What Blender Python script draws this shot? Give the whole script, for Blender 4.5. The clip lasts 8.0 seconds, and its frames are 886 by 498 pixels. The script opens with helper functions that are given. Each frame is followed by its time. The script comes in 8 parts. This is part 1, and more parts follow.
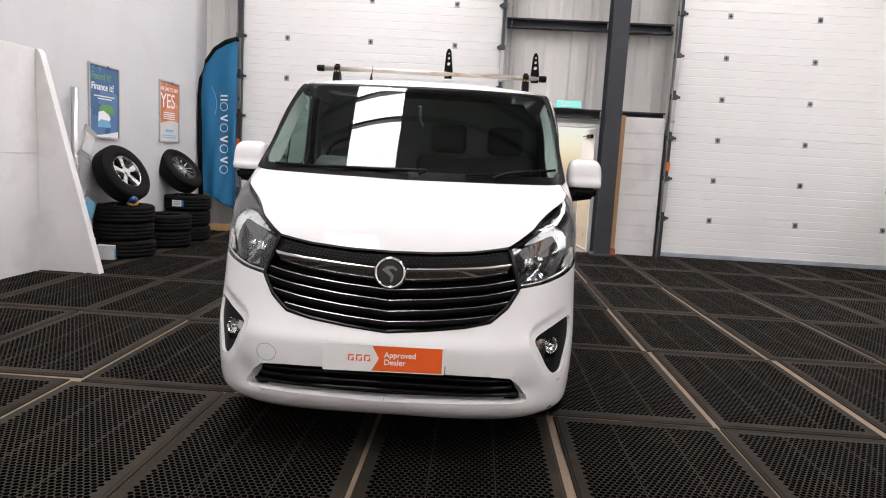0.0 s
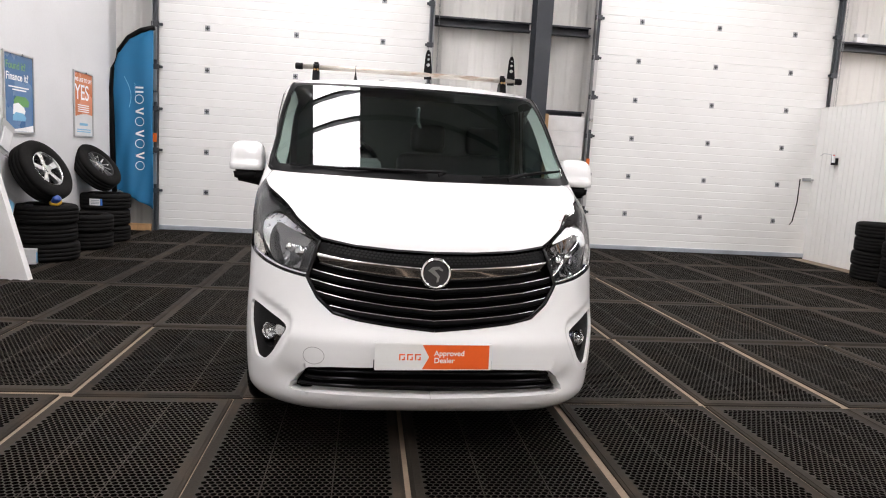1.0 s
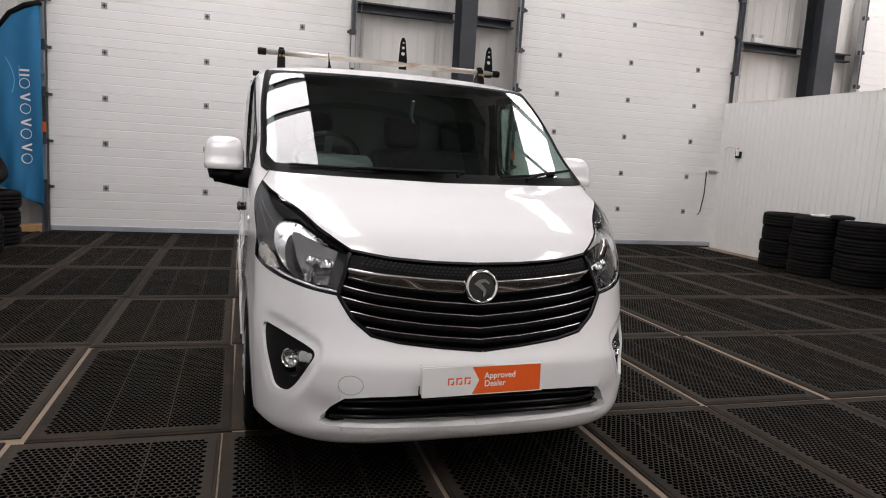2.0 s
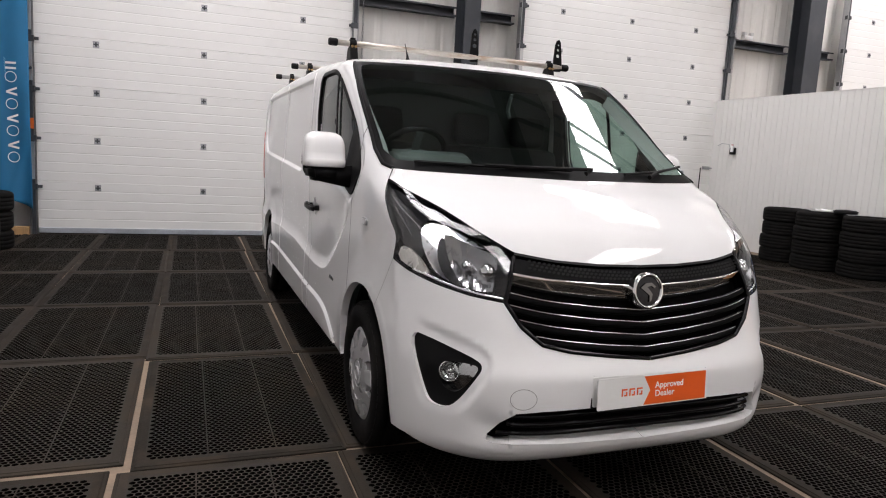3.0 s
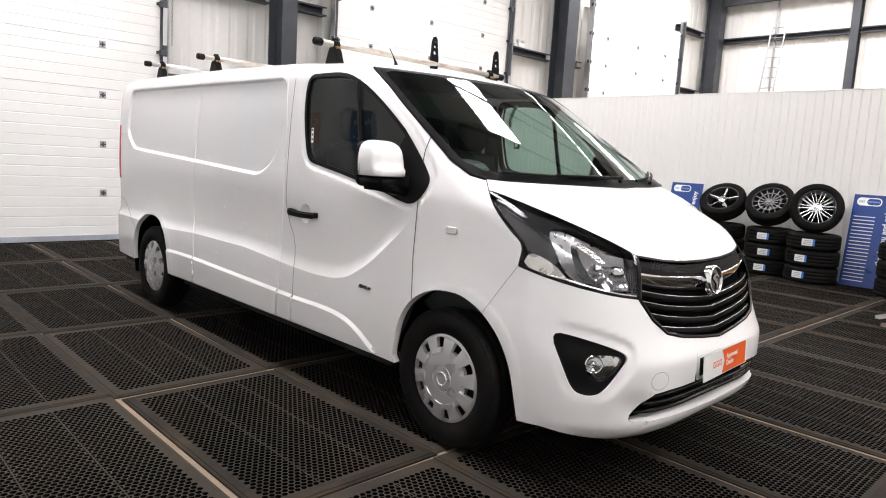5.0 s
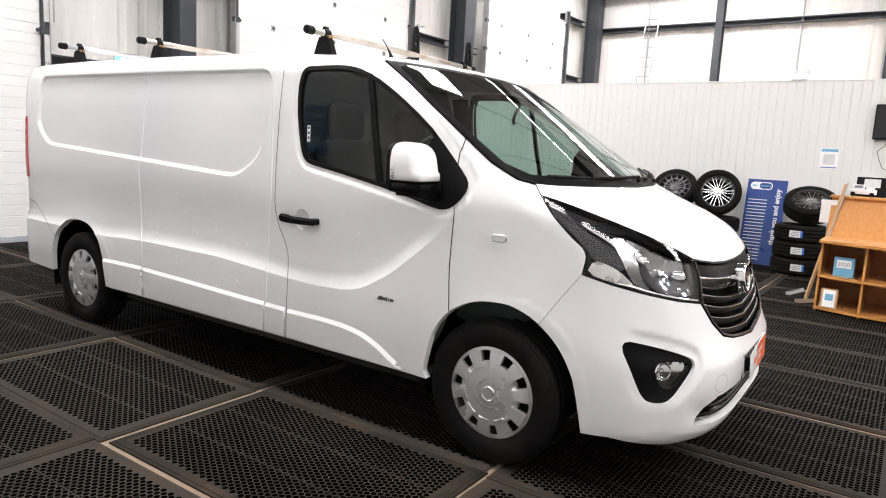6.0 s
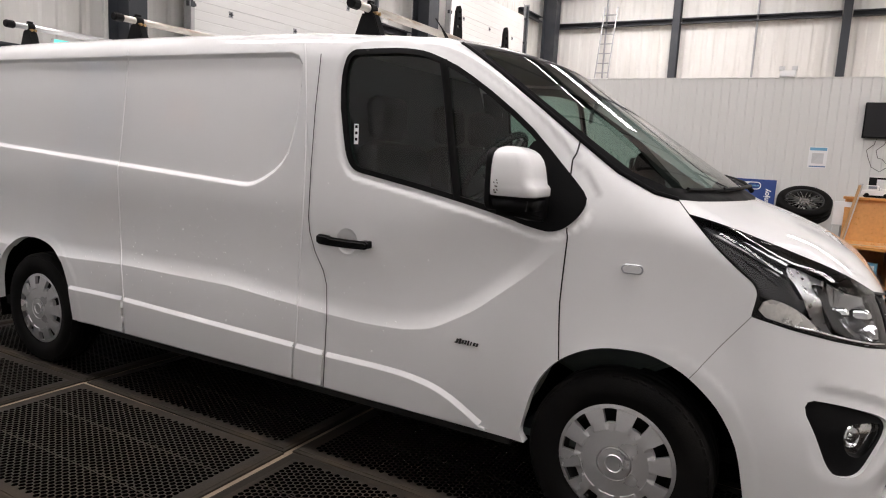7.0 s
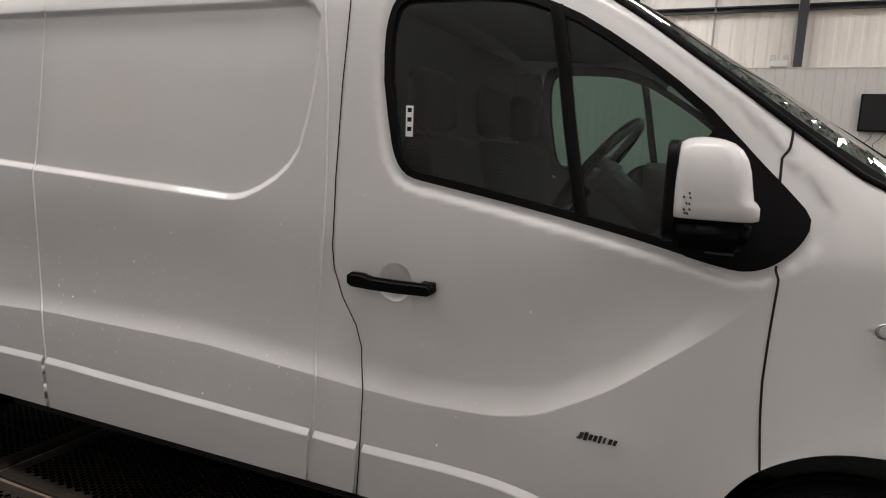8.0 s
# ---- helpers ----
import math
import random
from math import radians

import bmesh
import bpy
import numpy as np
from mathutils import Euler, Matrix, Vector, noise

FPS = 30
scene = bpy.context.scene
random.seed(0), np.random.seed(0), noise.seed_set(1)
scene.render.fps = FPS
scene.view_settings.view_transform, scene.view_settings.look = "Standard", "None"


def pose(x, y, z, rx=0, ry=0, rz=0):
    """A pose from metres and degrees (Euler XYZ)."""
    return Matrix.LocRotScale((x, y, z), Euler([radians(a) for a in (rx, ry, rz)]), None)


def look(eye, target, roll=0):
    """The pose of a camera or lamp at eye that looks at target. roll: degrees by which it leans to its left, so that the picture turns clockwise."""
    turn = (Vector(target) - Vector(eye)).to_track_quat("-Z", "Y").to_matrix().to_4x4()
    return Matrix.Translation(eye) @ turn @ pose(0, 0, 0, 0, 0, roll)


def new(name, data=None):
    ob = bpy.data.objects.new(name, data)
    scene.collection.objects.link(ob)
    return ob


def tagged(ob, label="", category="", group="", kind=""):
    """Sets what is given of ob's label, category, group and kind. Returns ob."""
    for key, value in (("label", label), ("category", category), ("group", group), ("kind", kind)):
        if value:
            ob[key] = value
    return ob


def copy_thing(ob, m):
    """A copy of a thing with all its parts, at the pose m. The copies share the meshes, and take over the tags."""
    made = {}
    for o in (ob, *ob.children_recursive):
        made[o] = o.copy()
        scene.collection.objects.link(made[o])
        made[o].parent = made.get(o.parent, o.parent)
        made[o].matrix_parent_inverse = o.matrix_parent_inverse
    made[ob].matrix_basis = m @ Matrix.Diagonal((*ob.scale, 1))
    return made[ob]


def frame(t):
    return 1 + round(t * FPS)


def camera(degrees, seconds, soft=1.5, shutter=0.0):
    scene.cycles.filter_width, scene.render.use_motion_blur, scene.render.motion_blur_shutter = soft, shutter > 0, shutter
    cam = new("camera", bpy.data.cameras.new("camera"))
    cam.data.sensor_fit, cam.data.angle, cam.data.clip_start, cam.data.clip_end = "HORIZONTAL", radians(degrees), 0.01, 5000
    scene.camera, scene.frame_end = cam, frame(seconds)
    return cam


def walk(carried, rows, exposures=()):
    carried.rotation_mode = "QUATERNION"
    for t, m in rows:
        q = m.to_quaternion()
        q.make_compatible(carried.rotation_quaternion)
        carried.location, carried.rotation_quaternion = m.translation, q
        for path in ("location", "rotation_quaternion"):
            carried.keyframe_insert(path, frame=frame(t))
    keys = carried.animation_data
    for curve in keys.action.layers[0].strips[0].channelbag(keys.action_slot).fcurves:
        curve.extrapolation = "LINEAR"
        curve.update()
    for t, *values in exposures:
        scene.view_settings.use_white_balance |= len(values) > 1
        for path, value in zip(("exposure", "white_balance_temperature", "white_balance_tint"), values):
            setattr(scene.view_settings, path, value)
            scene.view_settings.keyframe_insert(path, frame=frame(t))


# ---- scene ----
cam = camera(67.0, 8.0, soft=1.1)
PATH = [
    (0, (0.325, -3.729, 1.377), (0.261, -1.747, 1.117), 3.2),
    (0.5, (-0.011, -3.857, 1.372), (0.043, -1.874, 1.116), 3.2),
    (1, (-0.36, -3.797, 1.384), (-0.097, -1.831, 1.123), 3.3),
    (1.2, (-0.481, -3.707, 1.383), (-0.125, -1.757, 1.119), 3.2),
    (2.3, (-1.139, -3.206, 1.392), (-0.47, -1.34, 1.122), 3.4),
    (2.5, (-1.279, -3.098, 1.374), (-0.567, -1.248, 1.104), 3.3),
    (3, (-1.641, -2.921, 1.343), (-0.925, -1.073, 1.072), 3.2),
    (3.5, (-1.983, -2.781, 1.349), (-1.236, -0.945, 1.079), 3.2),
    (4, (-2.369, -2.59, 1.346), (-1.321, -0.907, 1.081), 3.4),
    (4.5, (-2.759, -2.413, 1.356), (-1.52, -0.866, 1.091), 3.2),
    (4.7, (-2.897, -2.322, 1.342), (-1.592, -0.829, 1.083), 3.4),
    (5.8, (-3.39, -1.601, 1.42), (-1.801, -0.421, 1.13), 3.1),
    (6, (-3.427, -1.43, 1.402), (-1.79, -0.318, 1.114), 3.1),
    (6.5, (-3.371, -0.964, 1.411), (-1.68, 0.064, 1.123), 3.0),
    (7, (-3.197, -0.519, 1.407), (-1.461, 0.432, 1.117), 3.1),
    (7.5, (-2.881, -0.101, 1.397), (-1.089, 0.739, 1.109), 2.9),
    (8, (-2.575, 0.339, 1.381), (-0.76, 1.127, 1.09), 2.8),
]
EXPOSURES = [(0.0, 0.1, 6450, 17), (0.5, 0.32, 6450, 16), (1.0, 0.30, 6450, 16), (2.5, -0.47, 6450, 17), (3.0, -0.14, 6450, 17), (3.5, 0.42, 6450, 15), (4.5, 0.45, 6450, 15), (6.0, 0.65, 6450, 15), (6.5, 0.28, 6500, 16), (7.0, -0.12, 6600, 17), (7.5, -0.56, 6700, 16), (8.0, -0.58, 6850, 16)]
walk(cam, [(t, look(eye, target, roll)) for t, eye, target, roll in PATH], EXPOSURES)

# ---- light ----
HALL = pose(0, 0, 0, 0, 0, -1.15)
world = bpy.data.worlds.new("world")
world.use_nodes = True
scene.world = world
_bg = world.node_tree.nodes["Background"]
_sky = world.node_tree.nodes.new("ShaderNodeTexSky")
_sky.sky_type, _sky.sun_disc, _sky.sun_elevation, _sky.sun_rotation = "NISHITA", False, radians(35.5), radians(317.5)
world.node_tree.links.new(_sky.outputs[0], _bg.inputs["Color"])
_bg.inputs["Strength"].default_value = 0.12
_sun = bpy.data.lights.new("sun", "SUN")
_sun.energy, _sun.angle, _sun.color = 4.0, radians(0.6), (1.0, 0.96, 0.90)
new("sun", _sun).matrix_basis = look((-5.5, 6.0, 5.8), (0, 0, 0))
ROOFLIGHT = 16.5
ROOF_Z = 7.0


# ---- helpers of this scene ----
def mat(name, color, rough=0.5, metal=0.0, var=0.12, scale=6.0, fine=60.0, bump=0.0, coat=0.0, dirt=None, dirt_amount=0.0, dirt_scale=2.5, spec=0.5, rough_var=0.1, stretch=(1, 1, 1), shuffle=False):
    """A surface with tone that varies at two scales, fine relief, and stains of a second colour."""
    m = bpy.data.materials.new(name)
    m.use_nodes = True
    nt = m.node_tree
    b = nt.nodes["Principled BSDF"]
    n = nt.nodes.new
    link = nt.links.new
    co = n("ShaderNodeTexCoord")
    mp = n("ShaderNodeMapping")
    mp.inputs["Scale"].default_value = stretch
    link(co.outputs["Object"], mp.inputs[0])
    if shuffle:
        oi, sv = n("ShaderNodeObjectInfo"), n("ShaderNodeVectorMath")
        sv.operation = "SCALE"
        sv.inputs[0].default_value = (37, 23, 11)
        link(oi.outputs["Random"], sv.inputs["Scale"])
        link(sv.outputs[0], mp.inputs["Location"])
        tone = n("ShaderNodeMapRange")
        tone.inputs["To Min"].default_value, tone.inputs["To Max"].default_value = 0.72, 1.22
        link(oi.outputs["Random"], tone.inputs["Value"])
    big, small = n("ShaderNodeTexNoise"), n("ShaderNodeTexNoise")
    big.inputs["Scale"].default_value, small.inputs["Scale"].default_value = scale, fine
    big.inputs["Detail"].default_value, small.inputs["Detail"].default_value = 5, 3
    link(mp.outputs[0], big.inputs["Vector"])
    link(mp.outputs[0], small.inputs["Vector"])
    add = n("ShaderNodeMath")
    add.operation = "ADD"
    link(big.outputs["Fac"], add.inputs[0])
    half = n("ShaderNodeMath")
    half.operation = "MULTIPLY"
    half.inputs[1].default_value = 0.5
    link(small.outputs["Fac"], half.inputs[0])
    link(half.outputs[0], add.inputs[1])
    rng = n("ShaderNodeMapRange")
    rng.inputs["From Min"].default_value, rng.inputs["From Max"].default_value = 0.45, 1.05
    rng.inputs["To Min"].default_value, rng.inputs["To Max"].default_value = 1 - var, 1 + var
    link(add.outputs[0], rng.inputs["Value"])
    mul = n("ShaderNodeVectorMath")
    mul.operation = "SCALE"
    mul.inputs[0].default_value = color[:3]
    link(rng.outputs[0], mul.inputs["Scale"])
    out = mul.outputs[0]
    if shuffle:
        each_tone = n("ShaderNodeVectorMath")
        each_tone.operation = "SCALE"
        link(out, each_tone.inputs[0])
        link(tone.outputs[0], each_tone.inputs["Scale"])
        out = each_tone.outputs[0]
    if dirt is not None:
        dn = n("ShaderNodeTexNoise")
        dn.inputs["Scale"].default_value, dn.inputs["Detail"].default_value = dirt_scale, 8
        link(mp.outputs[0], dn.inputs["Vector"])
        dr = n("ShaderNodeMapRange")
        dr.inputs["From Min"].default_value, dr.inputs["From Max"].default_value = 0.5, 0.75
        dr.inputs["To Min"].default_value, dr.inputs["To Max"].default_value = 0.0, dirt_amount
        link(dn.outputs["Fac"], dr.inputs["Value"])
        mix = n("ShaderNodeMixRGB")
        mix.inputs[2].default_value = (*dirt, 1)
        link(dr.outputs[0], mix.inputs[0])
        link(out, mix.inputs[1])
        out = mix.outputs[0]
    link(out, b.inputs["Base Color"])
    rr = n("ShaderNodeMapRange")
    rr.inputs["From Min"].default_value, rr.inputs["From Max"].default_value = 0.3, 0.7
    rr.inputs["To Min"].default_value, rr.inputs["To Max"].default_value = max(rough - rough_var, 0.0), min(rough + rough_var, 1)
    link(big.outputs["Fac"], rr.inputs["Value"])
    link(rr.outputs[0], b.inputs["Roughness"])
    b.inputs["Metallic"].default_value = metal
    b.inputs["Specular IOR Level"].default_value = spec
    b.inputs["Coat Weight"].default_value = coat
    b.inputs["Coat Roughness"].default_value = 0.03
    if bump:
        bp = n("ShaderNodeBump")
        bp.inputs["Strength"].default_value, bp.inputs["Distance"].default_value = bump, 0.004
        link(small.outputs["Fac"], bp.inputs["Height"])
        link(bp.outputs[0], b.inputs["Normal"])
    return m


def glass(name, tint, rough=0.0, ior=1.45):
    """A thin pane: it lets tinted light straight through and mirrors by Fresnel."""
    m = bpy.data.materials.new(name)
    m.use_nodes = True
    nt = m.node_tree
    nt.nodes.clear()
    o, t, g, x, fr = (nt.nodes.new(k) for k in ("ShaderNodeOutputMaterial", "ShaderNodeBsdfTransparent", "ShaderNodeBsdfGlossy", "ShaderNodeMixShader", "ShaderNodeLayerWeight"))
    t.inputs[0].default_value = (*tint, 1)
    g.inputs["Roughness"].default_value = rough
    fr.inputs["Blend"].default_value = 0.5
    pw, sc = nt.nodes.new("ShaderNodeMath"), nt.nodes.new("ShaderNodeMath")
    pw.operation, sc.operation = "POWER", "MULTIPLY_ADD"
    base = 1.15 * ((ior - 1) / (ior + 1)) ** 2
    pw.inputs[1].default_value, sc.inputs[1].default_value, sc.inputs[2].default_value = 4.5, 1 - base, base
    nt.links.new(fr.outputs["Facing"], pw.inputs[0])
    nt.links.new(pw.outputs[0], sc.inputs[0])
    nt.links.new(sc.outputs[0], x.inputs[0])
    nt.links.new(t.outputs[0], x.inputs[1])
    nt.links.new(g.outputs[0], x.inputs[2])
    nt.links.new(x.outputs[0], o.inputs[0])
    return m


def glow(name, color, strength):
    m = bpy.data.materials.new(name)
    m.use_nodes = True
    b = m.node_tree.nodes["Principled BSDF"]
    b.inputs["Base Color"].default_value = (*color, 1)
    b.inputs["Emission Color"].default_value = (*color, 1)
    b.inputs["Emission Strength"].default_value = strength
    return m


def finish(bm, name, material, smooth=False):
    me = bpy.data.meshes.new(name)
    bm.to_mesh(me)
    bm.free()
    for mm in material if isinstance(material, (list, tuple)) else [material]:
        me.materials.append(mm)
    if smooth:
        me.shade_smooth()
    return me


def part(name, bm, material, parent=None, label="", m=None, smooth=False):
    """One mesh object under a thing or a part, from a bmesh or from mesh data."""
    me = bm if isinstance(bm, bpy.types.Mesh) else finish(bm, name, material, smooth)
    ob = new(name, me)
    if m is not None:
        ob.matrix_basis = m
    if parent is not None:
        ob.parent = parent
    return tagged(ob, label)


def thing(name, label, category, m=None, group="", kind=""):
    ob = new(name)
    ob.empty_display_size = 0.1
    ob.matrix_basis = HALL if m is None else m
    return tagged(ob, label, category, group, kind)


def structure(name, bm, material, label="", category="wall", m=None, smooth=False):
    ob = part(name, bm, material, None, "", HALL if m is None else m, smooth)
    return tagged(ob, label, category, "", "structure")


def box(bm, lo, hi, bevel=0.0, m=None):
    """Adds a box between two corners, with chamfered edges."""
    c = [(a + b) / 2 for a, b in zip(lo, hi)]
    s = [max(b - a, 1e-4) for a, b in zip(lo, hi)]
    mm = Matrix.Translation(c) @ Matrix.Diagonal((*s, 1))
    r = bmesh.ops.create_cube(bm, size=1, matrix=mm)
    vs = r["verts"]
    if bevel:
        es = list({e for v in vs for e in v.link_edges})
        r2 = bmesh.ops.bevel(bm, geom=es, offset=min(bevel, min(s) * 0.45), segments=2, affect="EDGES", profile=0.5)
        vs = list({v for f in r2["faces"] for v in f.verts} | {v for v in vs if v.is_valid})
    if m is not None:
        bmesh.ops.transform(bm, matrix=m, verts=[v for v in vs if v.is_valid])
    return vs


def boxes(*items, bevel=0.0):
    bm = bmesh.new()
    for lo, hi in items:
        box(bm, lo, hi, bevel)
    return bm


def tube(bm, pts, r, n=12, closed=False, caps=True):
    """Adds a round bar along points; r is one radius or one per point."""
    pts = [Vector(p) for p in pts]
    rings = []
    k = len(pts)
    for i, p in enumerate(pts):
        a = pts[(i - 1) % k] if closed or i else p
        b = pts[(i + 1) % k] if closed or i < k - 1 else p
        d = (b - a).normalized()
        up = Vector((0, 0, 1)) if abs(d.z) < 0.95 else Vector((1, 0, 0))
        s = d.cross(up).normalized()
        u = s.cross(d)
        rr = r[i] if isinstance(r, (list, tuple)) else r
        rings.append([bm.verts.new(p + rr * (math.cos(2 * math.pi * j / n) * s + math.sin(2 * math.pi * j / n) * u)) for j in range(n)])
    for i in range(k if closed else k - 1):
        for j in range(n):
            bm.faces.new((rings[i][j], rings[i][(j + 1) % n], rings[(i + 1) % k][(j + 1) % n], rings[(i + 1) % k][j]))
    if caps and not closed:
        bm.faces.new(rings[0][::-1])
        bm.faces.new(rings[-1])
    return bm


def lathe(bm, profile, n=48, axis="x", center=(0, 0, 0), closed=False, a0=0.0, a1=2 * math.pi):
    """Adds a turned shape; profile is (along the axis, radius)."""
    full = abs(a1 - a0 - 2 * math.pi) < 1e-6
    rings = []
    for j in range(n if full else n + 1):
        a = a0 + (a1 - a0) * j / n
        c, s = math.cos(a), math.sin(a)
        ring = []
        for t, r in profile:
            p = (t, r * c, r * s) if axis == "x" else (r * c, r * s, t) if axis == "z" else (r * s, t, r * c)
            ring.append(bm.verts.new(Vector(p) + Vector(center)))
        rings.append(ring)
    k = len(profile)
    for j in range(n):
        q = (j + 1) % len(rings)
        for i in range(k if closed else k - 1):
            bm.faces.new((rings[j][i], rings[j][(i + 1) % k], rings[q][(i + 1) % k], rings[q][i]))
    return bm


def plate(bm, outline, lo, hi, axis="z", m=None):
    """Adds a slab with the given 2D outline between two levels of the axis."""
    def at(a, b, t):
        return {"z": (a, b, t), "y": (a, t, b), "x": (t, a, b)}[axis]
    low = [bm.verts.new(at(a, b, lo)) for a, b in outline]
    high = [bm.verts.new(at(a, b, hi)) for a, b in outline]
    k = len(outline)
    faces = [bm.faces.new(low[::-1]), bm.faces.new(high)]
    for i in range(k):
        faces.append(bm.faces.new((low[i], low[(i + 1) % k], high[(i + 1) % k], high[i])))
    bmesh.ops.recalc_face_normals(bm, faces=faces)
    if m is not None:
        bmesh.ops.transform(bm, matrix=m, verts=low + high)
    return low + high


def rounded(w, h, r, n=5, cx=0.0, cy=0.0):
    out = []
    for i, (sx, sy) in enumerate(((1, 1), (-1, 1), (-1, -1), (1, -1))):
        for j in range(n + 1):
            a = math.pi / 2 * (i + j / n)
            out.append((cx + sx * (w / 2 - r) + r * math.cos(a), cy + sy * (h / 2 - r) + r * math.sin(a)))
    return out


def text(name, words, size, material, parent, m, label="", align="LEFT", depth=0.0005, bold=0.0):
    cu = bpy.data.curves.new(name, "FONT")
    cu.body, cu.size, cu.align_x, cu.extrude, cu.offset = words, size, align, depth, bold
    tmp = bpy.data.objects.new("letters", cu)
    scene.collection.objects.link(tmp)
    bpy.context.view_layer.update()
    me = bpy.data.meshes.new_from_object(tmp.evaluated_get(bpy.context.evaluated_depsgraph_get()))
    bpy.data.objects.remove(tmp)
    bpy.data.curves.remove(cu)
    me.materials.clear()
    me.materials.append(material)
    return part(name, me, material, parent, label, m)


# ---- materials ----
WHITE_PAINT = mat("white car paint", (0.79, 0.79, 0.785), 0.30, var=0.008, scale=1.5, fine=9, coat=1.0, rough_var=0.0, spec=0.0)
BLACK_PLASTIC = mat("black textured plastic", (0.0055, 0.0055, 0.0058), 0.50, var=0.25, fine=300, bump=0.12, spec=0.10)
GLOSS_BLACK = mat("gloss black", (0.0025, 0.0025, 0.003), 0.10, var=0.1, spec=0.2)
RUBBER = mat("tyre rubber", (0.0075, 0.0072, 0.007), 0.78, var=0.3, scale=9, fine=160, bump=0.25, dirt=(0.020, 0.018, 0.016), dirt_amount=0.5, dirt_scale=6, spec=0.08)
SEAL = mat("rubber seal", (0.004, 0.004, 0.004), 0.5, var=0.2, spec=0.12)
SEAM = mat("panel gap", (0.012, 0.012, 0.012), 0.8, var=0.1)
CHROME = mat("chrome", (0.78, 0.78, 0.78), 0.06, 1.0, var=0.03, rough_var=0.03)
SILVER = mat("silver painted plastic", (0.53, 0.53, 0.53), 0.30, 0.45, var=0.06, fine=120, rough_var=0.06)
ALLOY = mat("machined alloy", (0.62, 0.62, 0.62), 0.25, 1.0, var=0.06)
DARK_ALLOY = mat("dark alloy", (0.06, 0.06, 0.062), 0.35, 0.7, var=0.15)
SCREEN_GLASS = glass("windscreen glass", (0.78, 0.90, 0.86))
DOOR_GLASS = glass("door glass", (0.38, 0.50, 0.45))
LENS = glass("clear lens", (0.93, 0.94, 0.94))
# near black that carries the shade of deep recesses in its colour
SHADE_BLACK = mat("black for deep shade", (0.0018, 0.0018, 0.0018), 0.8, var=0.2, spec=0.05)
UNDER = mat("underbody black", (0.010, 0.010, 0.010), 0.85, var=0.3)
CABIN = mat("cabin plastic", (0.055, 0.068, 0.064), 0.6, var=0.15, fine=250, bump=0.1)
CABIN_LIGHT = mat("pale cabin trim", (0.30, 0.33, 0.31), 0.6, var=0.06)
SEAT_CLOTH = mat("seat cloth", (0.012, 0.0145, 0.014), 0.95, var=0.15, fine=120, bump=0.05, spec=0.2)
ORANGE = mat("orange print", (0.78, 0.11, 0.012), 0.35, var=0.03)
PALE_GAP = mat("pale gap", (0.30, 0.30, 0.29), 0.6)
PLATE_WHITE = mat("plate white", (0.74, 0.74, 0.72), 0.35, var=0.03)
PRINT_WHITE = mat("white print", (0.85, 0.85, 0.85), 0.5, var=0.03)
AMBER = mat("amber lens", (0.75, 0.25, 0.04), 0.3)
RED_LENS = mat("red lens", (0.45, 0.015, 0.015), 0.2)
BAR_METAL = mat("worn galvanised tube", (0.52, 0.49, 0.44), 0.42, 0.65, var=0.18, scale=9, fine=70, bump=0.1, dirt=(0.28, 0.15, 0.07), dirt_amount=0.8, dirt_scale=7, stretch=(1, 4, 4))
WALL_WHITE = mat("painted wall", (0.60, 0.60, 0.605), 0.6, var=0.05, scale=1.2, fine=35, bump=0.05, dirt=(0.45, 0.44, 0.43), dirt_amount=0.25, dirt_scale=1.1)
BOARD_WHITE = mat("painted board", (0.74, 0.73, 0.72), 0.5, var=0.05, scale=1.5, fine=30, bump=0.05, dirt=(0.42, 0.40, 0.37), dirt_amount=0.4, dirt_scale=2.2)
RAIL_GREY = mat("brushed bottom rail", (0.46, 0.50, 0.55), 0.4, 0.25, var=0.2, scale=5, fine=60, dirt=(0.2, 0.2, 0.2), dirt_amount=0.4)
DOOR_WHITE = mat("sectional door skin", (0.82, 0.82, 0.80), 0.42, var=0.03, scale=0.8, fine=220, bump=0.06, dirt=(0.55, 0.54, 0.51), dirt_amount=0.25, dirt_scale=0.9)
PANEL_WHITE = mat("insulated panel", (0.74, 0.735, 0.71), 0.38, var=0.03, scale=0.7, fine=90, bump=0.03, dirt=(0.55, 0.53, 0.5), dirt_amount=0.2, dirt_scale=0.9)
CLADDING = mat("liner cladding", (0.74, 0.73, 0.70), 0.5, var=0.06, scale=0.6, fine=60, dirt=(0.45, 0.42, 0.36), dirt_amount=0.35, dirt_scale=0.8, stretch=(3, 3, 0.4))
BLOCK = mat("painted blockwork", (0.70, 0.70, 0.69), 0.7, var=0.07, fine=50, bump=0.4, dirt=(0.5, 0.49, 0.46), dirt_amount=0.3)
STEEL = mat("grey painted steel", (0.032, 0.037, 0.045), 0.5, var=0.15, fine=40, dirt=(0.10, 0.10, 0.10), dirt_amount=0.3)
GALV = mat("galvanised steel", (0.38, 0.39, 0.40), 0.38, 0.85, var=0.15, scale=4, fine=30)
ALUMINIUM = mat("dull aluminium", (0.55, 0.55, 0.55), 0.35, 0.9, var=0.08, fine=80)
CONCRETE = mat("concrete", (0.23, 0.17, 0.12), 0.8, var=0.25, fine=60, bump=0.3, dirt=(0.16, 0.12, 0.09), dirt_amount=0.8, dirt_scale=5)
MAT_RUBBER = mat("mat rubber", (0.0215, 0.0180, 0.0145), 0.72, var=0.45, scale=4, fine=120, bump=0.2, dirt=(0.038, 0.027, 0.018), dirt_amount=0.7, dirt_scale=2.2, spec=0.16, shuffle=True)
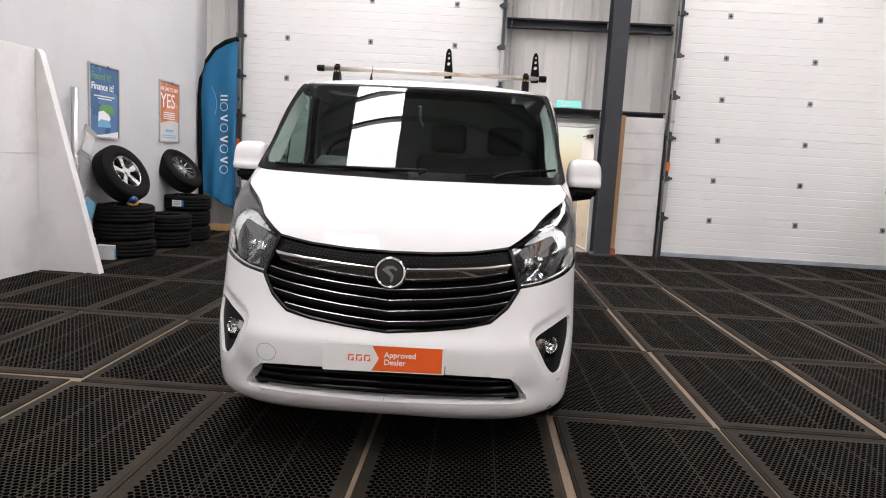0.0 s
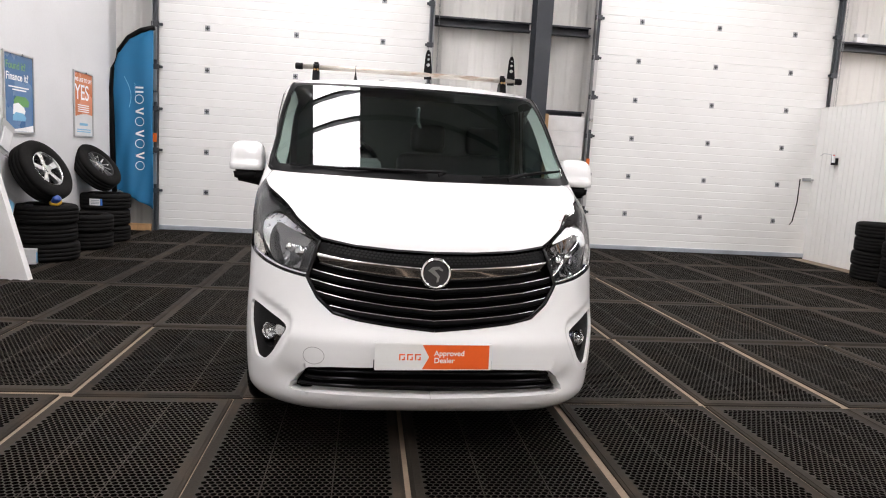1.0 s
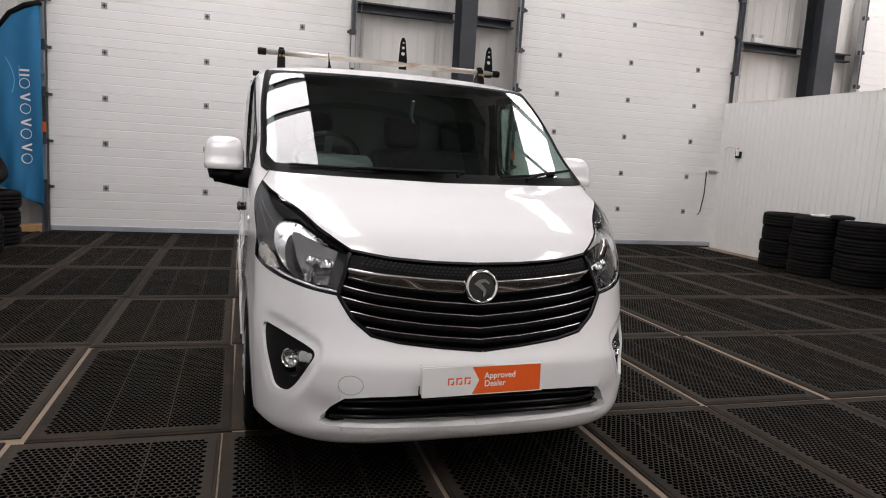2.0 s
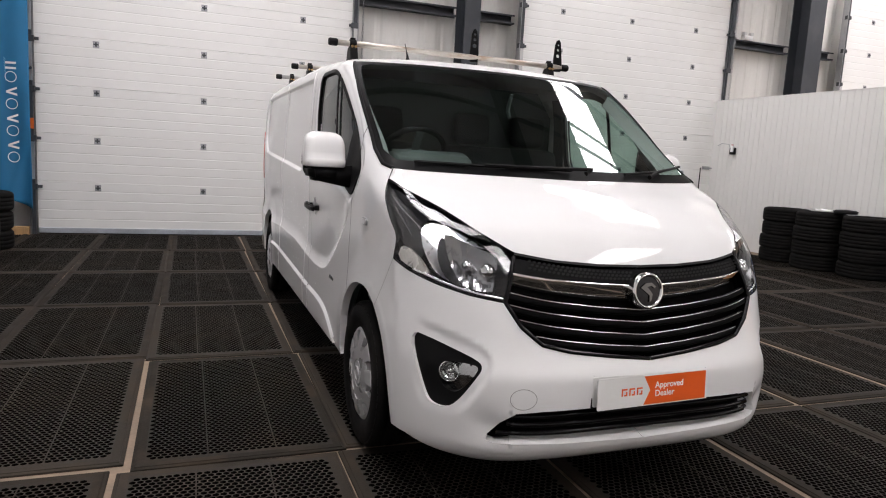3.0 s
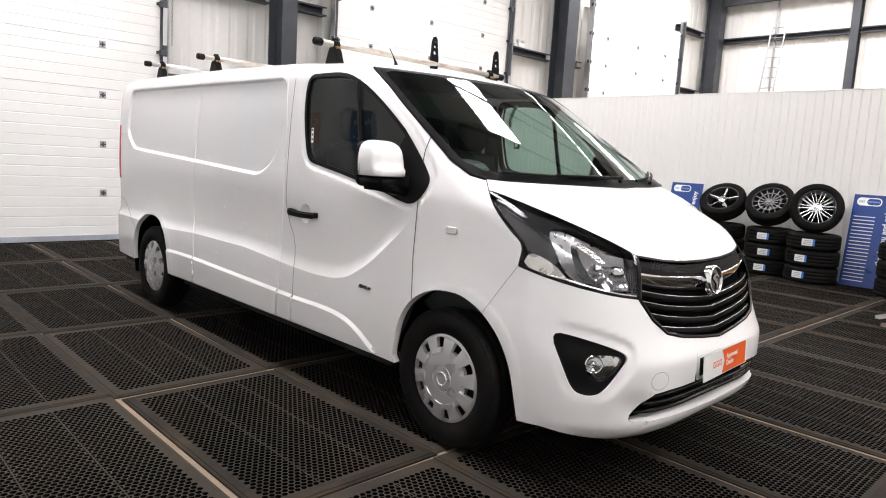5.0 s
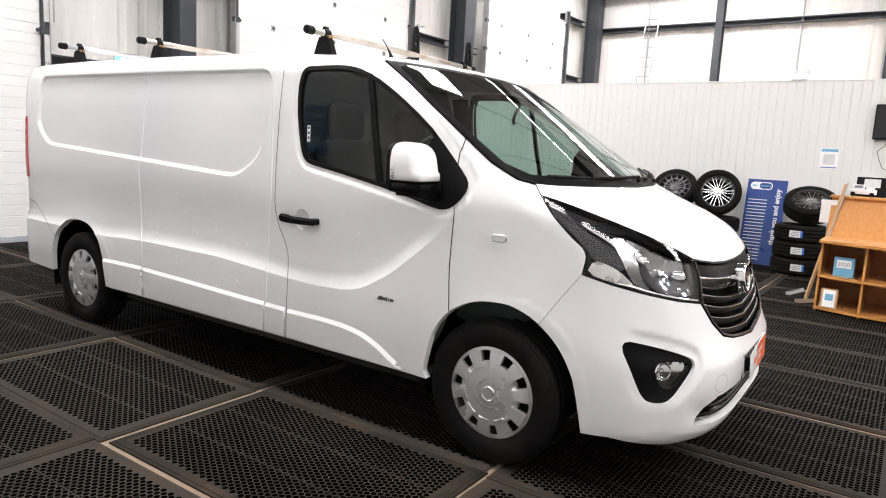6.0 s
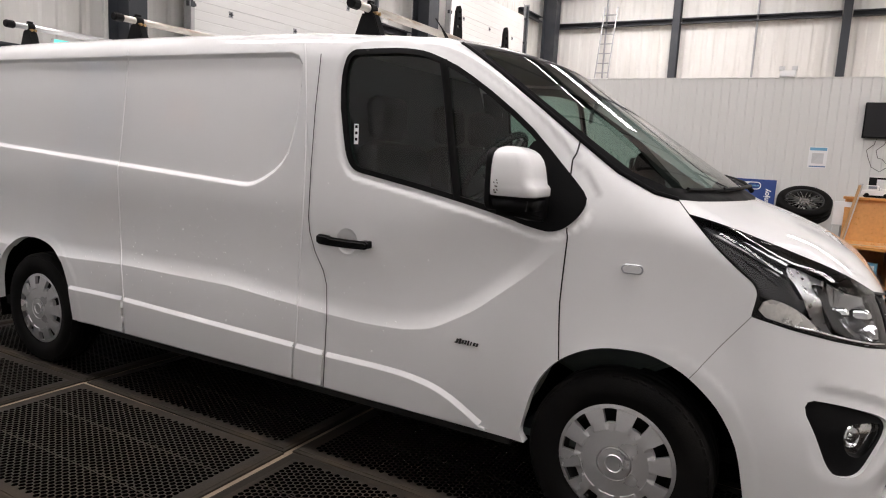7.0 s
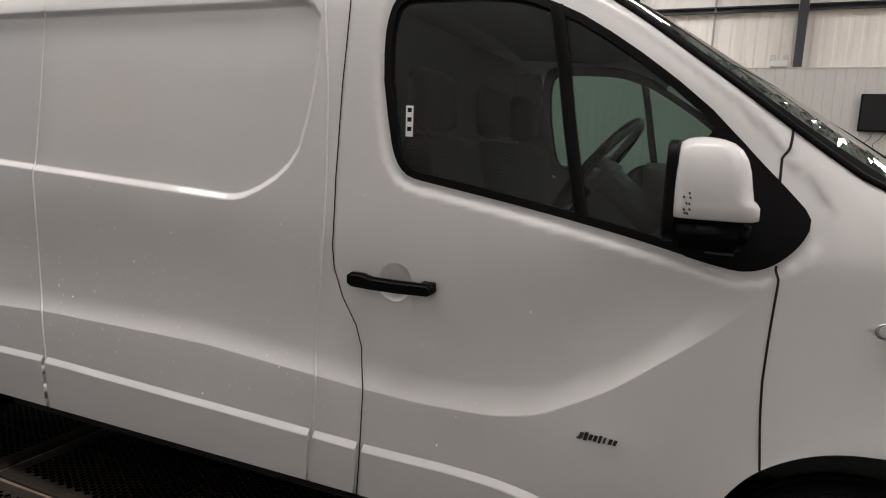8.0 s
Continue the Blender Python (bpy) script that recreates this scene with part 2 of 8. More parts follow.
MAT_EDGE = mat("dusty mat edge", (0.030, 0.0252, 0.0205), 0.75, var=0.3, scale=5, fine=90, bump=0.2, dirt=(0.060, 0.042, 0.028), dirt_amount=0.6, dirt_scale=4, spec=0.08, shuffle=True)
# shade down in the mat holes, put into the colour of walls and base
MAT_HOLE_SHADE = mat("mat hole shade", (0.0016, 0.0014, 0.0012), 1.0, var=0.3, spec=0.0)
TIMBER = mat("raw softwood", (0.50, 0.30, 0.14), 0.65, var=0.2, scale=5, fine=80, stretch=(9, 9, 0.7))
DESK_WOOD = mat("beech laminate", (0.58, 0.27, 0.075), 0.35, var=0.12, scale=4, fine=60, stretch=(1, 8, 8))
BLUE_SIGN = mat("blue sign print", (0.008, 0.045, 0.22), 0.35, var=0.05)
FLAG_BLUE = mat("blue flag cloth", (0.010, 0.15, 0.31), 0.7, var=0.12, scale=3, fine=300, bump=0.1)
POSTER_BLUE = mat("blue poster print", (0.05, 0.14, 0.30), 0.3, var=0.12, scale=2)
POSTER_ORANGE = mat("orange poster print", (0.62, 0.20, 0.08), 0.3, var=0.08, scale=2)
PALE_BLUE = mat("pale blue print", (0.16, 0.42, 0.62), 0.4)
PALE_GREY = mat("pale grey print", (0.62, 0.62, 0.62), 0.5)
GREEN_PRINT = mat("green print", (0.10, 0.30, 0.07), 0.4)
ORANGE_TAG = mat("orange safety label", (0.80, 0.16, 0.02), 0.5)
DARK_SCREEN = mat("switched-off screen", (0.004, 0.004, 0.005), 0.12)

# ---- the hall ----
V0 = 7.52
U_LEFT, U_PART, U_FAR, V_BACK = -4.23, 7.6, 17.2, -9.0

structure("floor", boxes(((U_LEFT - 0.4, V_BACK - 0.3, -0.20), (U_FAR + 0.3, V0 + 0.7, -0.014))), CONCRETE, "worn bare concrete slab under the rubber mats", "floor")


def ribbed(length, height, pitch=0.30, depth=0.014, web=0.04, crown=0.16):
    """A trapezoid-ribbed sheet in the xz plane, ribs upright."""
    bm = bmesh.new()
    xs, x = [], 0.0
    while x < length:
        xs += [(x, 0), (x + pitch - crown - 2 * web, 0), (x + pitch - crown - web, -depth), (x + pitch - web, -depth)]
        x += pitch
    xs = [(min(a, length), b) for a, b in xs] + [(length, 0)]
    lo = [bm.verts.new((a, b, 0)) for a, b in xs]
    hi = [bm.verts.new((a, b, height)) for a, b in xs]
    for i in range(len(xs) - 1):
        if xs[i + 1][0] - xs[i][0] > 1e-5 or abs(xs[i + 1][1] - xs[i][1]) > 1e-5:
            bm.faces.new((lo[i], lo[i + 1], hi[i + 1], hi[i]))
    return bm


def cladding(name, length, height, m, label):
    ob = structure(name, ribbed(length, height), CLADDING, label, "wall", HALL @ m)
    s = ob.modifiers.new("thickness", "SOLIDIFY")
    s.thickness, s.offset = 0.06, -1
    return ob


# the back wall stands behind the door openings and closes the bays between them
for k, (a, b, lo) in enumerate(((-4.75, -3.55, 0.0), (0.42, 1.45, 0.0), (2.42, 3.50, 0.0), (7.60, 10.70, 0.0), (14.75, 17.25, 0.0))):
    cladding(f"wall_back_{k + 1}", b - a, ROOF_Z - lo, pose(a, V0 + 0.34, lo), "off-white ribbed liner cladding between the big doors")
cladding("wall_back_door_head", 0.97, ROOF_Z - 2.12, pose(1.45, V0 + 0.34, 2.12), "off-white ribbed cladding above the side door")
for k, (a, b) in enumerate(((-3.55, 0.42), (3.50, 7.60), (10.70, 14.75))):
    cladding(f"wall_back_head_{k + 1}", b - a, ROOF_Z - 5.25, pose(a, V0 + 0.34, 5.25), "off-white ribbed cladding above a sectional door")
cladding("wall_far", V0 + 0.6 - V_BACK, ROOF_Z, pose(U_FAR, V0 + 0.34, 0, 0, 0, -90), "off-white ribbed liner cladding of the gable")
cladding("wall_behind", U_FAR + 5.0, ROOF_Z, pose(U_FAR, V_BACK, 0, 0, 0, 180), "off-white ribbed liner cladding")
structure("wall_left", boxes(((U_LEFT - 0.22, V_BACK, -0.014), (U_LEFT, 6.92, ROOF_Z)), bevel=0.004), WALL_WHITE, "smooth white painted wall with posters", "wall")
structure("wall_left_return", boxes(((-4.80, 6.85, -0.014), (-4.46, V0 + 0.5, ROOF_Z))), WALL_WHITE, "white painted corner behind the flag", "wall")

# unseen sheet, added so that no daylight leaks through the door joints
structure("wall_light_block", boxes(((-4.8, V0 + 0.60, -0.014), (1.38, V0 + 0.66, ROOF_Z)), ((2.34, V0 + 0.60, -0.014), (U_FAR + 0.2, V0 + 0.66, ROOF_Z)), ((1.38, V0 + 0.60, 2.16), (2.34, V0 + 0.66, ROOF_Z))), CLADDING, "unseen sheet behind doors and liner that keeps daylight out", "wall")

# ceiling with its purlins, open over the rooflights
# the strip at 14.60 is unseen, added to brighten the gable wall
STRIPS = (-1.45, 4.95, 10.30, 14.60)
HALF = 0.58
NEAR_END = {-1.45: -1.2, 4.95: 2.1, 10.30: 1.2, 14.60: 1.2}
bm = bmesh.new()
edges = [-4.8] + [e for s in STRIPS for e in (s - HALF, s + HALF)] + [U_FAR + 0.2]
for a, b in zip(edges[::2], edges[1::2]):
    box(bm, (a, V_BACK - 0.2, ROOF_Z), (b, V0 + 0.7, ROOF_Z + 0.12))
for s in STRIPS:
    for lo, hi in ((V_BACK - 0.2, -8.4), (-2.7, NEAR_END[s]), (7.2, V0 + 0.7)):
        box(bm, (s - HALF, lo, ROOF_Z + 0.002), (s + HALF, hi, ROOF_Z + 0.118))
CEILING = mat("roof liner", (0.40, 0.405, 0.41), 0.6, var=0.08, scale=0.8, fine=20)
structure("ceiling", bm, CEILING, "grey steel roof liner sheets", "ceiling")
DAY = glow("daylit rooflight sheet", (1.0, 0.985, 0.96), ROOFLIGHT)
for s in STRIPS:
    for lo, hi in ((-8.4, -2.7), (NEAR_END[s], 7.2)):
        ob = structure("rooflight", boxes(((s - HALF, lo, ROOF_Z + 0.03), (s + HALF, hi, ROOF_Z + 0.05))), DAY, "translucent rooflight sheet bright with daylight", "rooflight")
bm = bmesh.new()
for k in range(12):
    v = -8.2 + 1.45 * k
    if k == 8:
        for w in (v - 0.22, v + 0.26):
            box(bm, (-4.7, w - 0.022, ROOF_Z - 0.10), (U_FAR, w + 0.022, ROOF_Z - 0.005))
        continue
    box(bm, (-4.7, v - 0.03, ROOF_Z - 0.16), (U_FAR, v + 0.03, ROOF_Z - 0.005))
structure("purlins", bm, STEEL, "dark steel purlins under the roof sheets", "purlin")


def beam_section(bm, a, b, w, d, flange=0.018, web=0.012, side=(1, 0, 0)):
    """Adds an I-section from a to b; w across the flanges, d deep; side: the way across the flanges."""
    a, b, s = Vector(a), Vector(b), Vector(side).normalized()
    z = (b - a).normalized()
    u = z.cross(s).normalized()
    rot = Matrix((s, u, z)).transposed().to_4x4()
    m = Matrix.Translation(a) @ rot
    ln = (b - a).length
    for lo, hi in (((-w / 2, -d / 2, 0), (w / 2, -d / 2 + flange, ln)), ((-w / 2, d / 2 - flange, 0), (w / 2, d / 2, ln)), ((-web / 2, -d / 2 + flange, 0), (web / 2, d / 2 - flange, ln))):
        box(bm, lo, hi, 0, m)
    return bm


for u in (2.42, 9.60, 16.75):
    bm = bmesh.new()
    beam_section(bm, (u, V_BACK + 0.3, ROOF_Z - 0.42), (u, V0, ROOF_Z - 0.42), 0.2, 0.48)
    structure("rafter", bm, STEEL, "dark grey steel portal rafter", "rafter")
for u, w in ((2.42, 0.26), (9.52, 0.40), (16.70, 0.36)):
    ob = thing("steel_column", "dark grey painted steel column between the big doors", "column", HALL, "portal frame columns")
    bm = bmesh.new()
    beam_section(bm, (u, V0 - 0.06, -0.014), (u, V0 - 0.06, ROOF_Z - 0.2), w, 0.42, 0.02, 0.014)
    part("section", bm, STEEL, ob)
    part("base_plate", boxes(((u - w / 2 - 0.04, V0 - 0.32, -0.013), (u + w / 2 + 0.04, V0 + 0.2, 0.012)), bevel=0.003), STEEL, ob)
for v in (3.81, -0.36, -4.5):
    ob = thing("gable_post", "dark grey steel post on the gable wall", "column", HALL, "gable posts")
    bm = bmesh.new()
    beam_section(bm, (U_FAR - 0.14, v, -0.014), (U_FAR - 0.14, v, ROOF_Z), 0.2, 0.26, side=(0, 1, 0))
    part("section", bm, STEEL, ob)
def girt(name, a, b, label):
    bm = bmesh.new()
    along = (Vector(b) - Vector(a)).normalized()
    n = Vector((along.y, -along.x, 0))
    m = Matrix.Translation(a) @ Matrix((along, -n, Vector((0, 0, 1)))).transposed().to_4x4()
    ln = (Vector(b) - Vector(a)).length
    for lo, hi in (((0, -0.07, -0.075), (ln, 0.075, -0.070)), ((0, 0.07, -0.075), (ln, 0.075, 0.075)), ((0, -0.07, 0.070), (ln, 0.075, 0.075)), ((0, -0.07, -0.070), (ln, -0.065, -0.050)), ((0, -0.07, 0.050), (ln, -0.065, 0.070))):
        box(bm, lo, hi, 0, m)
    return structure(name, bm, STEEL, label, "girt")
for k, (a, b, z) in enumerate(((0.60, 2.29, 3.69), (2.55, 3.33, 3.69), (7.80, 9.32, 3.81), (9.74, 10.50, 3.81), (14.98, 16.5, 3.81), (0.60, 2.29, 2.28), (2.55, 3.33, 2.28), (14.98, 16.5, 5.5), (7.80, 9.32, 5.5), (9.74, 10.5, 5.5))):
    girt(f"girt_{k + 1}", (a, V0 + 0.20, z), (b, V0 + 0.20, z), "dark grey steel sheeting rail across the bay")
for k, (a, b) in enumerate(((7.4, 3.93), (3.69, -0.24), (-0.48, -4.38), (-4.62, -8.8))):
    girt(f"girt_far_{k + 1}", (U_FAR - 0.14, a, 5.38), (U_FAR - 0.14, b, 5.38), "dark grey steel sheeting rail on the gable")
for k, v in enumerate((5.86, 1.72, -2.4)):
    structure(f"sag_rod_{k + 1}", tube(bmesh.new(), [(U_FAR - 0.10, v, 0.0), (U_FAR - 0.10, v, ROOF_Z)], 0.028, 8), GALV, "grey conduit up the gable wall", "conduit")


# ---- sectional doors ----
SECTION = 0.65
def door_section(width):
    """One insulated section: ribbed outer skin, a joint at top and bottom."""
    bm = bmesh.new()
    prof = [(0.003, 0.002), (0.0, 0.005)]
    for k in range(1, 5):
        c = k * SECTION / 5
        prof += [(0.0, c - 0.008), (0.004, c - 0.002), (0.004, c + 0.002), (0.0, c + 0.008)]
    prof += [(0.0, SECTION - 0.005), (0.003, SECTION - 0.002), (0.045, SECTION - 0.002), (0.045, 0.002)]
    a = [bm.verts.new((-width / 2, y, z)) for y, z in prof]
    b = [bm.verts.new((width / 2, y, z)) for y, z in prof]
    k = len(prof)
    for i in range(k):
        bm.faces.new((a[i], b[i], b[(i + 1) % k], a[(i + 1) % k]))
    bm.faces.new(a)
    bm.faces.new(b[::-1])
    bmesh.ops.recalc_face_normals(bm, faces=bm.faces)
    return finish(bm, "section", DOOR_WHITE)
def hinge_mesh():
    bm = boxes(((-0.040, -0.008, -0.044), (0.040, 0.0, -0.010)), ((-0.040, -0.008, 0.010), (0.040, 0.0, 0.044)), ((-0.010, -0.014, -0.03), (0.010, -0.002, 0.03)), bevel=0.002)
    tube(bm, [(-0.034, -0.012, 0), (0.034, -0.012, 0)], 0.010, 8)
    for f in bm.faces:
        f.material_index = 1 if f.calc_center_median().y < -0.0105 or abs(f.calc_center_median().z) < 0.0095 else 0
    return finish(bm, "hinge", [GALV, STEEL])
SECT, HINGE = door_section(4.25), hinge_mesh()
TRACK_W = 0.10
for d, c in enumerate((-1.565, 5.55, 12.70)):
    door = thing("sectional_door", "closed white insulated sectional door with ribbed panels", "garage door", HALL @ pose(c, V0, 0), "sectional doors")
    for k in range(8):
        part("section", SECT, None, door, "", pose(0, 0, 0.075 + SECTION * k))
        if k:
            for u in (-1.385, 0, 1.385):
                part("hinge", HINGE, None, door, "galvanised steel hinge", pose(u, 0, 0.075 + SECTION * k - 0.075 + 0.0 + 0.075 * 0))
    part("bottom_rail", boxes(((-2.12, -0.012, 0.012), (2.12, 0.05, 0.085)), bevel=0.004), RAIL_GREY, door, "pale blue-grey bottom rail")
    part("bottom_seal", boxes(((-2.12, 0.0, -0.013), (2.12, 0.04, 0.014)), bevel=0.006), SEAL, door)
    for s in (-1, 1):
        tr = thing("door_track", "grey steel guide track with roller brackets beside a sectional door", "door track", HALL @ pose(c + s * 2.16, V0 - 0.01, 0), "door guide tracks")
        part("angle", boxes(((-0.045, 0.03, -0.013), (0.045, 0.04, 5.6)), ((-0.045 if s < 0 else 0.035, -0.09, -0.013), (-0.035 if s < 0 else 0.045, 0.032, 5.6))), GALV, tr)
        part("rail", boxes(((-0.022, -0.075, 0.0), (0.022, -0.065, 5.55)), ((-0.022, -0.067, 0.0), (-0.016, -0.03, 5.55)), ((0.016, -0.067, 0.0), (0.022, -0.03, 5.55))), STEEL, tr)
        for k in range(1, 9):
            part("roller_bracket", boxes(((-0.06, -0.085, -0.04), (0.05, -0.028, 0.035)), ((-0.09 if s > 0 else 0.05, -0.05, -0.02), (-0.04 if s > 0 else 0.10, -0.01, 0.02)), bevel=0.004), STEEL, tr, "", pose(0, 0, SECTION * k))
        for z0, z1, mm in ((0.75, 1.25, ALUMINIUM), (1.42, 1.56, ORANGE_TAG), (2.05, 2.55, ALUMINIUM), (2.70, 3.2, ALUMINIUM)):
            part("label" if mm is ORANGE_TAG else "cover_strip", boxes(((-0.030, -0.097, z0), (0.030, -0.0905, z1)), bevel=0.002), mm, tr, "orange warning label" if mm is ORANGE_TAG else "")

# ---- the van: its body as one smooth form, cut into panels ----
VX = 0.005


def smoothed(pts, lo, hi, sigma, n=1200):
    px, pz = zip(*pts)
    gx = np.linspace(lo, hi, n)
    gz = np.interp(gx, px, pz)
    k = max(int(3 * sigma / (hi - lo) * n), 1)
    w = np.exp(-0.5 * (np.arange(-k, k + 1) * (hi - lo) / n / sigma) ** 2)
    gz = np.convolve(np.pad(gz, k, mode="edge"), w / w.sum(), mode="valid")
    return lambda v: np.interp(v, gx, gz)


# centre line of bonnet, screen and roof (y, z); nose (z, y); half width of the side (z, x)
TOP = smoothed([(-1.0, 0.70), (-0.90, 0.86), (-0.82, 0.965), (-0.79, 1.015), (-0.70, 1.085), (-0.58, 1.155), (-0.45, 1.213), (-0.295, 1.267), (0.612, 1.84), (0.755, 1.885), (1.0, 1.915), (1.5, 1.94), (2.5, 1.955), (3.6, 1.955), (4.2, 1.945), (4.6, 1.92)], -1.0, 4.6, 0.018, 3000)
NOSE = smoothed([(0.1, -0.66), (0.18, -0.74), (0.215, -0.80), (0.25, -0.875), (0.30, -0.91), (0.40, -0.928), (0.50, -0.932), (0.58, -0.93), (0.63, -0.905), (0.70, -0.878), (0.80, -0.85), (0.90, -0.83), (0.965, -0.815), (1.0, -0.80), (1.3, -0.70), (2, -0.5)], 0.1, 2.0, 0.018)
SIDE = smoothed([(0.1, 0.86), (0.20, 0.89), (0.33, 0.905), (0.50, 0.915), (0.65, 0.915), (0.80, 0.91), (1.0, 0.905), (1.2, 0.905), (1.4, 0.90), (1.6, 0.892), (1.75, 0.880), (1.9, 0.862), (2.1, 0.83)], 0.1, 2.1, 0.03)
SWAGE = smoothed([(-1, 1.3), (0.25, 1.10), (0.35, 0.992), (0.59, 0.797), (0.77, 0.696), (0.90, 0.669), (1.10, 0.662), (1.32, 0.67), (1.91, 0.709), (2.69, 0.709), (3.13, 0.69), (4.5, 0.70)], -1, 4.5, 0.03)
def bend(pts, i=0, j=None, n=4, closed=False):
    """A smooth curve through points i to j of an outline."""
    k = len(pts)
    j = (k if closed else k - 1) if j is None else j
    out = []
    for q in range(i, j):
        a, b, c, d = (Vector(pts[x % k]) if closed else Vector(pts[min(max(x, 0), k - 1)]) for x in (q - 1, q, q + 1, q + 2))
        mb = (c - a).normalized() * min((b - a).length or 9.0, (c - b).length)
        mc = (d - b).normalized() * min((c - b).length, (d - c).length or 9.0)
        for t in (r / n for r in range(n)):
            h = t * t * (3 - 2 * t)
            out.append(tuple(b * (1 - h) + c * h + mb * (t * (1 - t) ** 2) - mc * (t * t * (1 - t))))
    return out if closed else out + [tuple(pts[j])]


WINDOW = [(2.163, 1.564), (2.160, 1.698), (2.145, 1.757), (2.125, 1.788), (2.085, 1.806), (1.88, 1.808), (1.79, 1.80), (1.72, 1.784), (1.598, 1.732), (1.446, 1.637), (1.27, 1.505), (1.145, 1.375), (1.09, 1.31), (1.065, 1.267), (1.085, 1.22), (1.14, 1.165), (1.185, 1.142), (1.233, 1.138), (1.406, 1.178), (1.523, 1.203), (1.771, 1.250), (2.041, 1.295), (2.085, 1.308), (2.115, 1.338), (2.135, 1.39)]
WINDOW = bend(WINDOW, n=2, closed=True)
FRAME = [(a - 0.892, b) for a, b in WINDOW]
CARGO = [(4.04, 1.80), (1.57, 1.795), (1.505, 1.75), (1.51, 1.56), (1.56, 1.36), (1.64, 1.273), (1.755, 1.212), (1.84, 1.20), (2.776, 1.246), (3.91, 1.30), (4.02, 1.348), (4.13, 1.463), (4.09, 1.74)]
CARGO = bend(CARGO, n=2, closed=True)


def ease(a, b, v):
    t = np.clip((v - a) / (b - a), 0, 1)
    return t * t * (3 - 2 * t)


def smax(a, b, r):
    h = np.clip(r - np.abs(a - b), 0, None) / r
    return np.maximum(a, b) + h * h * r * 0.25


def inside(poly, px, py):
    hit = np.zeros(np.shape(px), bool)
    for (x0, y0), (x1, y1) in zip(poly, poly[1:] + poly[:1]):
        if y0 != y1:
            hit ^= ((y0 > py) != (y1 > py)) & (px < (x1 - x0) * (py - y0) / (y1 - y0) + x0)
    return hit


def away(poly, px, py, closed=True):
    """Distance to an outline."""
    best = np.full(np.shape(px), 9.0)
    for (x0, y0), (x1, y1) in list(zip(poly, poly[1:] + poly[:1]))[: None if closed else -1]:
        dx, dy = x1 - x0, y1 - y0
        t = np.clip(((px - x0) * dx + (py - y0) * dy) / (dx * dx + dy * dy + 1e-12), 0, 1)
        best = np.minimum(best, np.hypot(px - x0 - t * dx, py - y0 - t * dy))
    return best


def soft(pts, n=2, closed=False):
    """Rounds an outline by cutting its corners."""
    for _ in range(n):
        out = [] if closed else [pts[0]]
        for a, b in list(zip(pts, pts[1:] + pts[:1]))[: None if closed else -1]:
            out += [(a[0] * 0.75 + b[0] * 0.25, a[1] * 0.75 + b[1] * 0.25), (a[0] * 0.25 + b[0] * 0.75, a[1] * 0.25 + b[1] * 0.75)]
        pts = out if closed else out + [pts[-1]]
    return pts


FOG = soft([(0.305, 0.690), (0.12, 0.672), (-0.10, 0.634), (-0.168, 0.606), (-0.12, 0.548), (-0.045, 0.470), (0.02, 0.436), (0.12, 0.438), (0.165, 0.470), (0.215, 0.545)], 2, True)


def scoop(s, z):
    """How far the bumper falls back round the fog lamp."""
    out = np.zeros(np.shape(s))
    near = (s > -0.32) & (s < 0.42) & (z > 0.30) & (z < 0.80)
    if np.any(near):
        sa, za = np.asarray(s)[near], np.asarray(z)[near]
        d = np.where(inside(FOG, sa, za), 0, away(FOG, sa, za))
        out[near] = 0.022 * np.exp(-((sa + 0.21) / 0.11) ** 2 - ((za - 0.39) / 0.06) ** 2) + 0.016 * (1 - ease(0.020, 0.062, d)) * (1 - ease(0.10, 0.30, sa)) * ease(0.40, 0.50, za)
    return out


def relief(y, z):
    d = away(CARGO, y, z) * np.where(inside(CARGO, y, z), 1, -1)
    out = -0.020 * ease(-0.009, 0.015, d)
    up = z - SWAGE(y)
    ramp = np.clip(up / 0.085, 0, 1)
    out = out - 0.016 * ramp * (2 - ramp) * (1 - ease(0.12, 0.48, up)) * ease(0.22, 0.5, y)
    near = (y > -0.1) & (y < 1.6) & (z > 1.0)
    if np.any(near):
        ya, za = np.asarray(y)[near], np.asarray(z)[near]
        d = away(FRAME, ya, za)
        d = np.where(inside(FRAME, ya, za), 0, d)
        out[near] = out[near] - 0.009 * (1 - ease(0.012, 0.040, d))
    for c in (-0.055, 3.455):
        e = np.hypot((y - c) / 0.37, (z - 0.36) / 0.40) - 1
        out = out + 0.005 * (1 - ease(0.02, 0.42, e)) + 0.002 * (1 - ease(0.05, 0.12, e))
    return out


def body(x, y, z, fine=True):
    """Negative inside the van."""
    ax = np.abs(x)
    w = SIDE(z) - 0.033 * (np.clip(0.4 - y, 0, 2) / 0.8) ** 2 - 0.05 * np.clip(1.2 - y, 0, 1.5) ** 2 * ease(1.15, 1.5, z) - 0.03 * np.clip(y - 3.4, 0, 2) ** 2
    if fine:
        w = w + relief(y, z)
    g = 0.22 * (ax / 0.8) ** (2.2 + 1.4 * (1 - ease(-0.65, -0.3, y))) * (1 - 0.38 * ease(-0.55, -0.1, y)) * (1 - ease(0.9, 1.6, y))
    t = z - (TOP(y - g) - 0.045 * (x / 0.8) ** 2 * ease(0.5, 1.2, y))
    n = NOSE(z) + 0.72 * ax ** 4.9 - y
    out = smax(smax(ax - w, n, 0.07), smax(t * 0.85, y - 4.42, 0.12), 0.10)
    return out + scoop(ax + y, z) if fine else out


def grad(p):
    e = 2e-3
    g = np.stack([body(*(p + d).T) - body(*(p - d).T) for d in np.eye(3) * e], 1)
    return g / np.linalg.norm(g, axis=1, keepdims=True)


